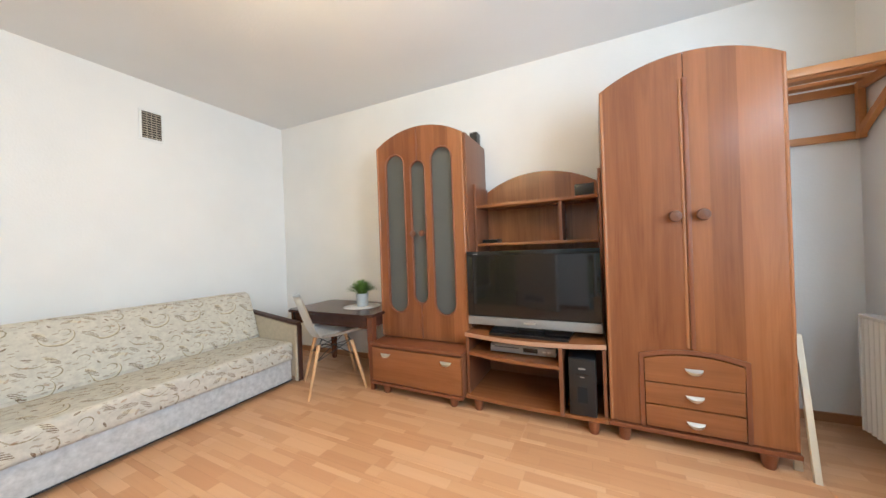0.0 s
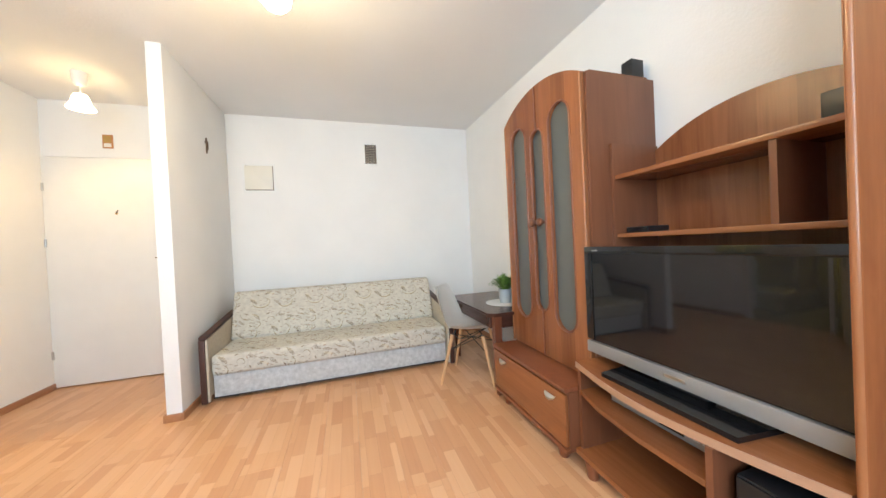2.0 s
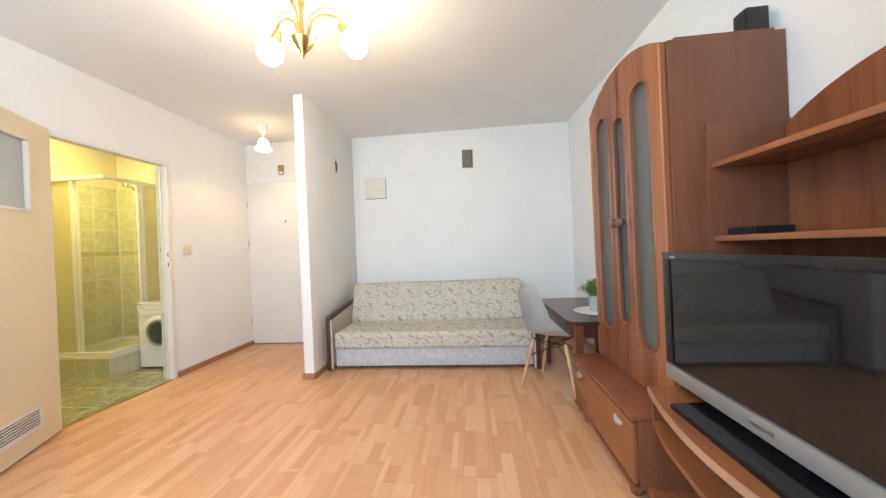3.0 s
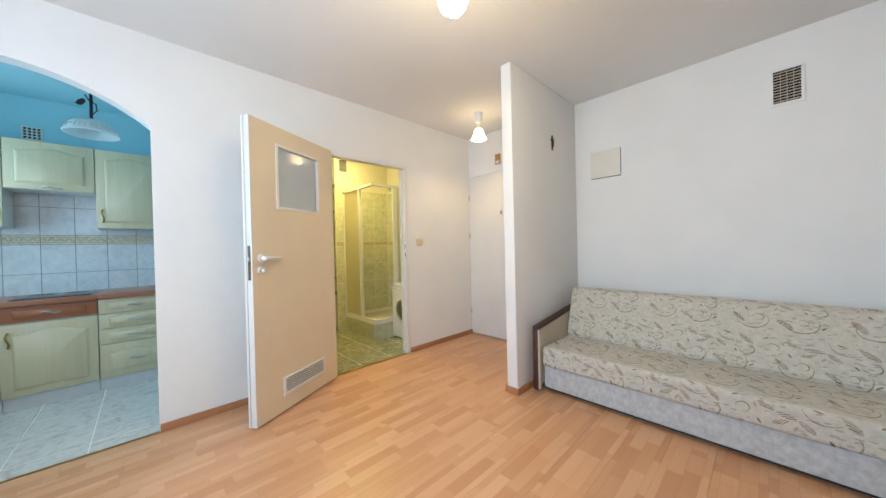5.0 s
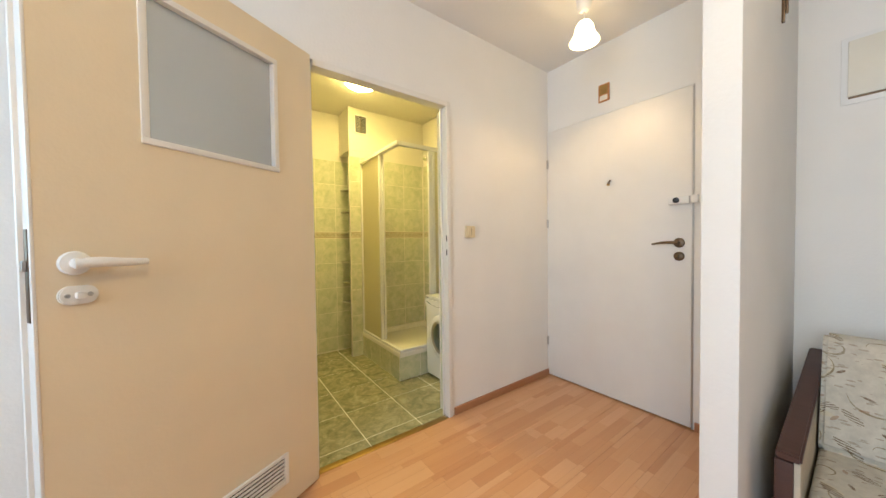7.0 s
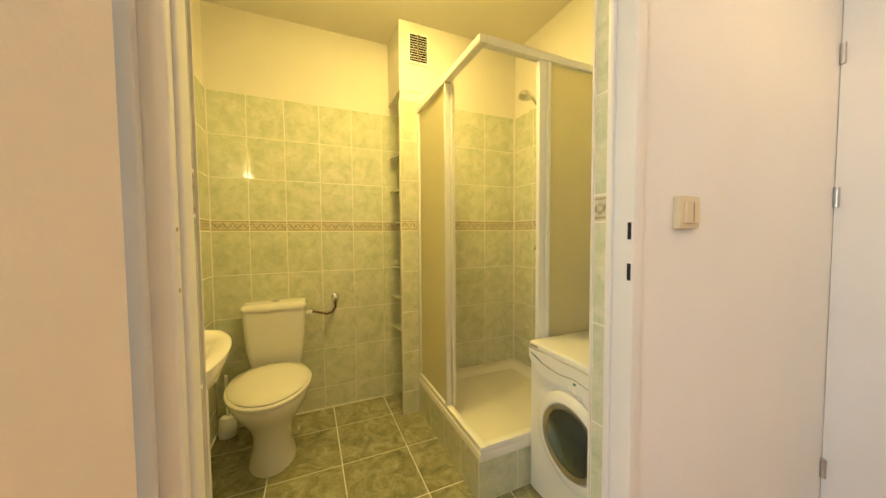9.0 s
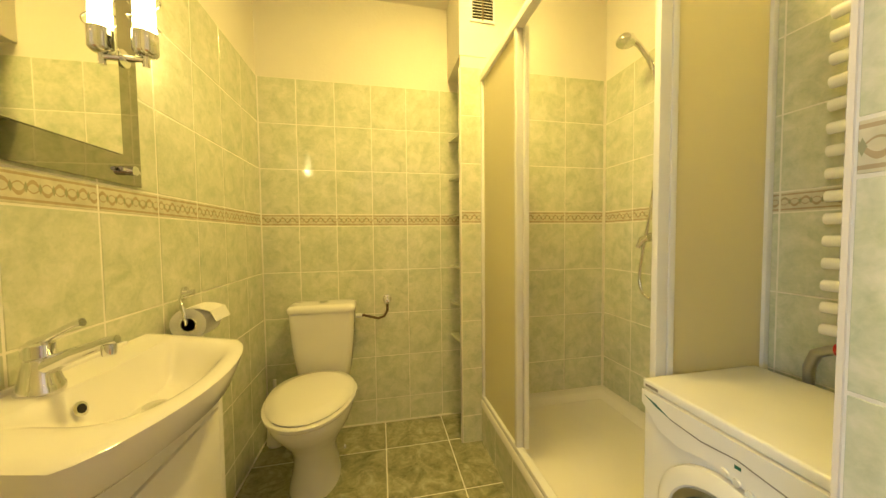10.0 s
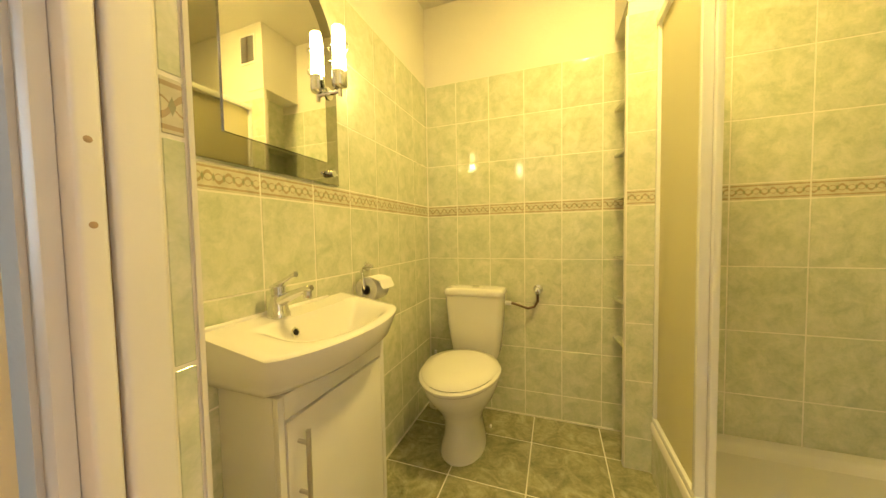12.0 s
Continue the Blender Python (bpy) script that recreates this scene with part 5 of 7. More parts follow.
def subwoofer():
    s = thing("subwoofer", (-0.10, 2.4, 0.0965), "tall black subwoofer standing in the TV stand", "subwoofer")
    x0, x1, y, z0, z1 = -0.178, -0.030, 2.205, 0.097, 0.43
    part("cabinet", boxed(x0, x1, y + 0.01, y + 0.33, z0, z1, 0.006), M["black"], s)
    f = part("front_panel", boxed(x0 + 0.004, x1 - 0.004, y, y + 0.01, z0 + 0.004, z1 - 0.004, 0.004), M["black"], s)
    part("badge", boxed(x0 + 0.055, x1 - 0.055, y - 0.001, y, z1 - 0.062, z1 - 0.052), M["silver"], f)
    part("badge", boxed(x0 + 0.062, x1 - 0.062, y - 0.001, y, z1 - 0.108, z1 - 0.102), M["silver"], f)
    part("port", boxed(x0 + 0.048, x1 - 0.048, y - 0.001, y + 0.001, z0 + 0.08, z0 + 0.17), M["hole"], f)
    part("inset", boxed(x0 + 0.04, x1 - 0.04, y - 0.002, y - 0.0012, z1 - 0.09, z1 - 0.088), M["black_gloss"], f)


subwoofer()


def pine_rack():
    r = thing("wall_rack", (1.05, YN, 1.85), "orange pine wall rack with slats and diagonal braces", "wall rack")
    x0, x1 = 0.80, 1.275
    for k in range(3):
        y = YN - 0.075 - k * 0.12
        part("slat", boxed(x0, x1 + 0.01, y - 0.03, y + 0.03, 1.895, 1.915, 0.004), M["pine"], r)
    part("wall_rail", boxed(x0, x1, YN - 0.022, YN, 1.85, 1.894, 0.003), M["pine"], r)
    part("lower_rail", boxed(x0, x1, YN - 0.025, YN, 1.605, 1.645, 0.003), M["pine"], r)
    for x in (x0 + 0.01, x1 - 0.03):
        part("upright", boxed(x, x + 0.03, YN - 0.052, YN - 0.026, 1.60, 1.894, 0.003), M["pine"], r)
        part("bearer", boxed(x, x + 0.03, YN - 0.36, YN - 0.053, 1.855, 1.894, 0.003), M["pine"], r)
        bm = bmesh.new()
        prism(bm, [(YN - 0.053, 1.62), (YN - 0.053, 1.67), (YN - 0.30, 1.854), (YN - 0.34, 1.854)], "x", x + 0.002, x + 0.028)
        part("brace", bm, M["pine"], r)
    part("front_rail", boxed(x0, x1 + 0.01, YN - 0.385, YN - 0.361, 1.86, 1.90, 0.003), M["pine"], r)
    r.location, r.scale = (1.115, north(0.85), 1.893), (1.057, 1.057, 1.057)


pine_rack()


def leaning_board():
    b_ = thing("leaning_board", (0.845, 2.2, 0), "pale raw board leaning against the wardrobe's side", "board")
    bm = bmesh.new()
    ring(bm, [[(0.828 + dx, y + dy, z) for dx, dy in ((0, -0.006), (0.024, -0.006), (0.024, 0.012), (0, 0.012))] for y, z in ((2.19, 0.0), (2.245, 0.3), (2.31, 0.63))])
    part("plank", bm, M["raw_board"], b_)
    bm = bmesh.new()
    ring(bm, [[(0.797 + dx, y + dy, z) for dx, dy in ((0, -0.005), (0.028, -0.005), (0.028, 0.01), (0, 0.01))] for y, z in ((2.27, 0.0), (2.38, 0.9))])
    part("second_plank", bm, M["raw_board"], b_)


leaning_board()


def radiator():
    r = thing("radiator", (1.235, 2.05, 0.07), "white ribbed panel radiator under the window", "radiator")
    y0, y1 = 1.25, 2.64
    n = 42
    pts = []
    for k in range(n * 4 + 1):
        y = y0 + (y1 - y0) * k / (n * 4)
        pts.append((1.205 + (0.0, 0.0, 0.008, 0.008)[k % 4], y))
    bm = prism(bmesh.new(), pts + [(1.222, y1), (1.222, y0)], "z", 0.085, 0.665)
    part("front_panel", bm, M["white_enamel"], r, angle=20)
    part("rear_panel", boxed(1.262, 1.272, y0, y1, 0.085, 0.665, 0.002), M["white_enamel"], r)
    part("top_grille", boxed(1.203, 1.274, y0 - 0.002, y1 + 0.002, 0.666, 0.684, 0.004), M["white_enamel"], r)
    for y in (y0, y1 - 0.004):
        part("side_cover", boxed(1.203, 1.274, y, y + 0.004, 0.08, 0.6655), M["white_enamel"], r)
    for y in (1.4, 2.45):
        part("bracket", boxed(1.2725, XE - 0.0001, y, y + 0.03, 0.15, 0.6), M["steel"], r)


radiator()


# ---- bathroom ----
def toilet():
    w = thing("toilet", (-1.31, -2.75, 0), "white ceramic close-coupled toilet with its lid down", "toilet")
    cx = -1.315

    def oval(yc, z, rx, rf, rb, n=32):
        """An oval, longer to the front (towards +y)."""
        out = []
        for k in range(n):
            a = 2 * math.pi * k / n
            s = math.sin(a)
            out.append((cx + 0.006 + 1.06 * rx * math.cos(a), yc + (1.06 * rf if s > 0 else rb) * s, z))
        return out
    bm = ring(bmesh.new(), [oval(-2.72, 0.0, 0.105, 0.155, 0.22), oval(-2.72, 0.03, 0.10, 0.148, 0.22), oval(-2.72, 0.10, 0.085, 0.125, 0.22), oval(-2.72, 0.17, 0.088, 0.125, 0.22), oval(-2.72, 0.23, 0.115, 0.16, 0.22),
                            oval(-2.72, 0.29, 0.15, 0.215, 0.22), oval(-2.72, 0.345, 0.170, 0.262, 0.22), oval(-2.72, 0.385, 0.176, 0.278, 0.22), oval(-2.72, 0.395, 0.172, 0.274, 0.21)])
    part("bowl", bm, M["ceramic"], w, angle=60)
    part("seat", ring(bmesh.new(), [oval(-2.705, 0.396, 0.183, 0.272, 0.20), oval(-2.705, 0.402, 0.188, 0.278, 0.205), oval(-2.705, 0.414, 0.188, 0.278, 0.205), oval(-2.705, 0.419, 0.182, 0.272, 0.20)]), M["ceramic"], w, angle=50)
    part("lid", ring(bmesh.new(), [oval(-2.71, 0.4195, 0.176, 0.266, 0.20), oval(-2.71, 0.425, 0.180, 0.270, 0.20), oval(-2.71, 0.434, 0.175, 0.262, 0.195), oval(-2.715, 0.442, 0.13, 0.20, 0.15), oval(-2.715, 0.444, 0.06, 0.1, 0.08)]), M["ceramic"], w, angle=60)

    def slab(z, hw, y0, y1, r=0.03):
        pts = []
        for sx, sy, a0 in ((1, 1, 0), (-1, 1, 90), (-1, -1, 180), (1, -1, 270)):
            for k in range(6):
                a = radians(a0 + 18 * k)
                pts.append((cx + sx * (hw - r) + r * math.cos(a), (y1 - r if sy > 0 else y0 + r) + r * math.sin(a), z))
        return pts
    part("cistern", ring(bmesh.new(), [slab(0.365, 0.125, -3.07, -2.955), slab(0.40, 0.140, -3.075, -2.945), slab(0.50, 0.152, -3.078, -2.93), slab(0.60, 0.160, -3.08, -2.922), slab(0.735, 0.168, -3.082, -2.915)]), M["ceramic"], w, angle=50)
    part("cistern_lid", ring(bmesh.new(), [slab(0.736, 0.170, -3.084, -2.912), slab(0.745, 0.174, -3.085, -2.908), slab(0.762, 0.174, -3.085, -2.908), slab(0.775, 0.165, -3.08, -2.918), slab(0.777, 0.12, -3.05, -2.95)]), M["ceramic"], w, angle=50)
    b_ = part("flush_button", lathe(bmesh.new(), [(0.026, 0.7765), (0.026, 0.783), (0.02, 0.785), (0.002, 0.784)], (cx, -3.0, 0), 24), M["chrome"], w, "chrome flush button")
    part("neck", boxed(cx - 0.11, cx + 0.11, -3.03, -2.90, 0.25, 0.385, 0.03, 3), M["ceramic"], w)
    part("foot_bolt", lathe(bmesh.new(), [(0.010, 0), (0.008, 0.008)], (cx - 0.112, -2.83, 0.055), 12, (-1, 0, 0)), M["white_plastic"], w)
    v = thing("supply_valve", (-1.665, YB, 0.765), "chrome angle valve with a braided hose to the cistern", "valve")
    part("escutcheon", lathe(bmesh.new(), [(0.027, 0), (0.025, 0.008), (0.014, 0.012), (0.012, 0.045)], (-1.665, YB, 0.765), 20, (0, 1, 0)), M["chrome"], v)
    part("handwheel", lathe(bmesh.new(), [(0.012, 0), (0.019, 0.006), (0.019, 0.022), (0.012, 0.026)], (-1.665, YB + 0.045, 0.765), 16, (0, 1, 0)), M["chrome"], v)
    part("hose", pipe(bmesh.new(), [(-1.665, YB + 0.03, 0.75), (-1.665, YB + 0.032, 0.70), (-1.645, YB + 0.035, 0.668), (-1.61, YB + 0.045, 0.66), (-1.57, YB + 0.06, 0.675), (-1.53, YB + 0.07, 0.69), (-1.487, YB + 0.075, 0.69)], 0.0075, 10), M["bronze"], v)
    part("nut", lathe(bmesh.new(), [(0.013, 0), (0.013, 0.035)], (-1.52, YB + 0.072, 0.69), 8, (1, 0, 0)), M["white_plastic"], v)


toilet()


def toilet_brush():
    b_ = thing("toilet_brush", (-1.045, -3.02, 0), "white toilet brush in its holder beside the toilet", "toilet brush")
    part("holder", lathe(bmesh.new(), [(0.045, 0), (0.048, 0.01), (0.043, 0.10), (0.034, 0.115), (0.014, 0.12)], (-1.045, -3.02, 0), 24), M["white_plastic"], b_)
    part("handle", pipe(bmesh.new(), [(-1.045, -3.02, 0.11), (-1.045, -3.02, 0.25), (-1.045, -3.02, 0.36)], [0.006, 0.007, 0.009], 10), M["white_plastic"], b_)


toilet_brush()


def vanity():
    v = thing("vanity_cabinet", (-1.06, -1.95, 0), "white vanity cabinet with a single door and bar handle", "vanity")
    y0, y1, xf = -2.178, -1.722, -1.158
    part("body", boxed(xf, XBL - 0.001, y0, y1, 0.08, 0.728, 0.003), M["white_lacquer"], v)
    part("plinth", boxed(xf + 0.03, XBL - 0.001, y0 + 0.01, y1 - 0.01, 0.0, 0.08), M["white_lacquer"], v)
    part("stile", boxed(xf - 0.016, xf, y1 - 0.018, y1, 0.075, 0.728, 0.003), M["white_lacquer"], v)
    part("stile", boxed(xf - 0.016, xf, y0, y0 + 0.022, 0.075, 0.728, 0.003), M["white_lacquer"], v)
    part("top_rail", boxed(xf - 0.016, xf, y0 + 0.0225, y1 - 0.0185, 0.668, 0.728, 0.002), M["white_lacquer"], v)
    d = part("door", boxed(xf - 0.018, xf - 0.001, y0 + 0.026, y1 - 0.022, 0.09, 0.662, 0.004), M["white_lacquer"], v)
    hy = -1.776
    h = part("handle", pipe(bmesh.new(), [(xf - 0.048, hy, 0.44), (xf - 0.048, hy, 0.632)], 0.006, 12), M["steel"], d, "brushed steel bar handle")
    for z in (0.475, 0.60):
        part("handle_post", pipe(bmesh.new(), [(xf - 0.018, hy, z), (xf - 0.048, hy, z)], 0.005, 10), M["steel"], h)

    b_ = thing("washbasin", (-1.1, -1.95, 0.73), "white bow-fronted ceramic washbasin with a round overflow", "washbasin")
    ya, yb = -2.215, -1.674
    mid = (ya + yb) / 2

    def outline(inset, z, bow=0.085, depth=0.218, n=20, back=0.0):
        pts = [(XBL - 0.001 - back, ya + inset, z)]
        for k in range(n + 1):
            t = k / n
            y = (ya + inset) + (yb - ya - 2 * inset) * t
            pts.append((XBL - depth + inset - bow * math.sin(math.pi * t) ** 0.62, y, z))
        pts.append((XBL - 0.001 - back, yb - inset, z))
        return pts
    def rim(d):
        """The rim's height, rising from the front (d = 1) to the wall (d = 0)."""
        return 0.839 + 0.036 * (1 - d)

    def ease(v, lo, hi):
        q = max(0.0, min(1.0, (v - lo) / (hi - lo)))
        return q * q * (3 - 2 * q)
    lip = [(x, y, 0.834 + (0.036 if x > XBL - 0.01 else 0.0)) for x, y, z in outline(0.0, 0.834)]
    rows = [outline(0.05, 0.729, 0.045, 0.18), outline(0.03, 0.738, 0.066, 0.205), outline(0.014, 0.765, 0.078, 0.214), outline(0.003, 0.818, 0.084, 0.218), lip]
    bm = ring(bmesh.new(), rows, caps=False)
    # the top: a rim that falls to the front, and the bowl sunk in it
    ns, nd, grid = 44, 30, []
    for i in range(ns + 1):
        t = i / ns
        deep = 0.218 + 0.085 * math.sin(math.pi * t) ** 0.62
        row = []
        for j in range(nd + 1):
            d = j / nd
            sink = 0.098 * ease(t, 0.055, 0.24) * ease(1 - t, 0.13, 0.50) ** 0.8 * ease(d, 0.27, 0.36) * ease(1 - d, 0.065, 0.46)
            edge = 0.005 * (1 - ease(min(t, 1 - t) * 0.54, 0.0, 0.006)) + 0.005 * (1 - ease((1 - d) * deep, 0.0, 0.006))
            row.append(bm.verts.new((XBL - 0.001 - d * (deep - 0.001), ya + (yb - ya) * t, rim(d) - min(edge, 0.005) - sink)))
        grid.append(row)
    for r0, r1 in zip(grid, grid[1:]):
        for j in range(nd):
            bm.faces.new((r0[j], r0[j + 1], r1[j + 1], r1[j]))
    part("bowl", bm, M["ceramic"], b_, angle=50)
    part("overflow", lathe(bmesh.new(), [(0.014, 0), (0.014, 0.003), (0.009, 0.004)], (XBL - 0.0975, -1.873, 0.8262), 20, (-1, 0, 0.35)), M["chrome"], b_)
    part("overflow_hole", lathe(bmesh.new(), [(0.009, 0), (0.008, 0.001)], (XBL - 0.1015, -1.873, 0.8276), 16, (-1, 0, 0.35)), M["hole"], b_)
    part("drain", lathe(bmesh.new(), [(0.022, 0.7425), (0.022, 0.747), (0.004, 0.749)], (XBL - 0.16, mid - 0.02, 0.032), 20), M["chrome"], b_)
    part("back_lip", boxed(XBL - 0.014, XBL - 0.0012, ya + 0.10, yb - 0.002, 0.868, 0.883, 0.005, 3), M["ceramic"], b_, "raised ceramic lip along the wall")
    t = thing("basin_tap", (-1.02, -1.87, 0.872), "chrome single-lever basin tap", "tap")
    tx, ty = XBL - 0.046, -1.868
    part("body", lathe(bmesh.new(), [(0.031, 0.868), (0.031, 0.879), (0.028, 0.883), (0.022, 0.912), (0.019, 0.928), (0.016, 0.930), (0.020, 0.933), (0.021, 0.955), (0.016, 0.958), (0.002, 0.959)], (tx, ty, 0), 24), M["chrome"], t)
    part("spout", pipe(bmesh.new(), [(tx, ty, 0.908), (tx - 0.05, ty, 0.932), (tx - 0.10, ty, 0.950), (tx - 0.120, ty, 0.955)], [0.019, 0.013, 0.010, 0.008], 14), M["chrome"], t)
    part("aerator", lathe(bmesh.new(), [(0.010, 0.926), (0.011, 0.930), (0.011, 0.947)], (tx - 0.106, ty, 0), 16), M["chrome"], t)
    part("lever", pipe(bmesh.new(), [(tx + 0.008, ty, 0.953), (tx - 0.02, ty, 0.968), (tx - 0.055, ty, 0.987), (tx - 0.068, ty, 0.99)], [0.010, 0.006, 0.006, 0.008], 12), M["chrome"], t)


vanity()


def mirror_and_sconce():
    m = thing("mirror", (XBL, -1.945, 1.28), "arched bathroom mirror with a smoked border", "mirror")
    y0, y1 = -2.195, -1.695

    def arch(inset, zb, zs):
        a = list(reversed([(p[0], p[1]) for p in arc(y0 + inset, y1 - inset, zs, (y1 - y0) / 2 - inset - 0.002, 28)]))
        return [(y0 + inset, zb)] + list(reversed(a)) + [(y1 - inset, zb)]
    part("border", prism(bmesh.new(), arch(0.0, 1.282, 1.735), "x", XBL - 0.009, XBL - 0.002), M["mirror_edge"], m, "smoked bevelled border")
    part("glass", prism(bmesh.new(), arch(0.066, 1.356, 1.735), "x", XBL - 0.014, XBL - 0.0092), M["mirror"], m)
    part("clip", pipe(bmesh.new(), [(XBL - 0.0095, -2.145, 1.318), (XBL - 0.03, -2.145, 1.318)], 0.012, 16), M["chrome"], m)
    part("clip_bar", pipe(bmesh.new(), [(XBL - 0.018, -2.175, 1.318), (XBL - 0.018, -2.115, 1.318)], 0.005, 10), M["chrome"], m)
    s = thing("wall_lamp", (XBL, -2.15, 1.6), "chrome wall lamp with a dimly lit frosted glass tube", "wall lamp")
    x, y = XBL - 0.062, -2.15
    part("mount", lathe(bmesh.new(), [(0.022, 0), (0.022, 0.004), (0.008, 0.006), (0.007, 0.05)], (XBL - 0.0095, y, 1.605), 20, (-1, 0, 0)), M["chrome"], s)
    part("stem", lathe(bmesh.new(), [(0.008, 1.585), (0.008, 1.615)], (x, y, 0), 14), M["chrome"], s)
    c = part("cup", lathe(bmesh.new(), [(0.008, 1.612), (0.023, 1.618), (0.027, 1.625), (0.027, 1.672), (0.024, 1.674)], (x, y, 0), 24), M["chrome"], s)
    part("tube", lathe(bmesh.new(), [(0.022, 1.716), (0.0225, 1.718), (0.0225, 1.822), (0.018, 1.827), (0.002, 1.828)], (x, y, 0), 24), glow("lit_frosted_tube", (1.0, 0.77, 0.33), SCONCE_GLOW * 0.1), c, "lit frosted glass tube")
    part("bulb_zone", lathe(bmesh.new(), [(0.022, 1.672), (0.0225, 1.676), (0.0225, 1.7155)], (x, y, 0), 24), glow("bulb_behind_frosted_glass", (1.0, 0.77, 0.33), SCONCE_GLOW), c, "bright foot of the tube around the bulb")
    for z, lean in ((1.695, 0.012), (1.755, -0.010)):
        ringp = [(x + 0.033 * math.cos(q), y + 0.033 * math.sin(q), z + lean * math.cos(q)) for q in (1.8 * math.pi * k / 20 for k in range(21))]
        part("wire_ring", pipe(bmesh.new(), ringp, 0.0018, 6), M["chrome"], c)


mirror_and_sconce()


def paper_holder():
    p = thing("toilet_roll", (-1.045, -2.31, 0.88), "toilet paper roll on a chrome wall holder", "toilet roll")
    y = -2.32
    part("rose", lathe(bmesh.new(), [(0.020, 0), (0.020, 0.006), (0.009, 0.008), (0.009, 0.03)], (XBL, -2.375, 0.96), 16, (-1, 0, 0)), M["chrome"], p)
    part("arm", pipe(bmesh.new(), [(XBL - 0.025, -2.375, 0.96), (XBL - 0.032, -2.30, 0.96), (XBL - 0.05, -2.265, 0.95), (XBL - 0.065, -2.255, 0.91), (XBL - 0.065, -2.26, 0.88), (XBL - 0.065, -2.37, 0.88)], 0.005, 10), M["chrome"], p)
    bm = lathe(bmesh.new(), [(0.05, 0), (0.05, 0.098), (0.02, 0.098), (0.02, 0)], (XBL - 0.065, -2.27, 0.875), 28, (0, -1, 0))
    part("roll", bm, M["paper"], p)
    part("core", lathe(bmesh.new(), [(0.0198, 0.096), (0.0198, 0.002), (0.0175, 0.002), (0.0165, 0.014), (0.002, 0.015)], (XBL - 0.065, -2.27, 0.875), 20, (0, -1, 0)), M["cardboard"], p)
    bm = bmesh.new()
    ring(bm, [[(XBL - 0.065 - dx, yy, 0.925 + dz) for dx, dz in ((0, 0), (0.03, -0.002), (0.06, -0.012), (0.075, -0.045), (0.0765, -0.045), (0.0615, -0.0105), (0.03, 0.0), (0, 0.002))] for yy in (-2.272, -2.366)])
    part("loose_sheet", bm, M["paper"], p)


paper_holder()


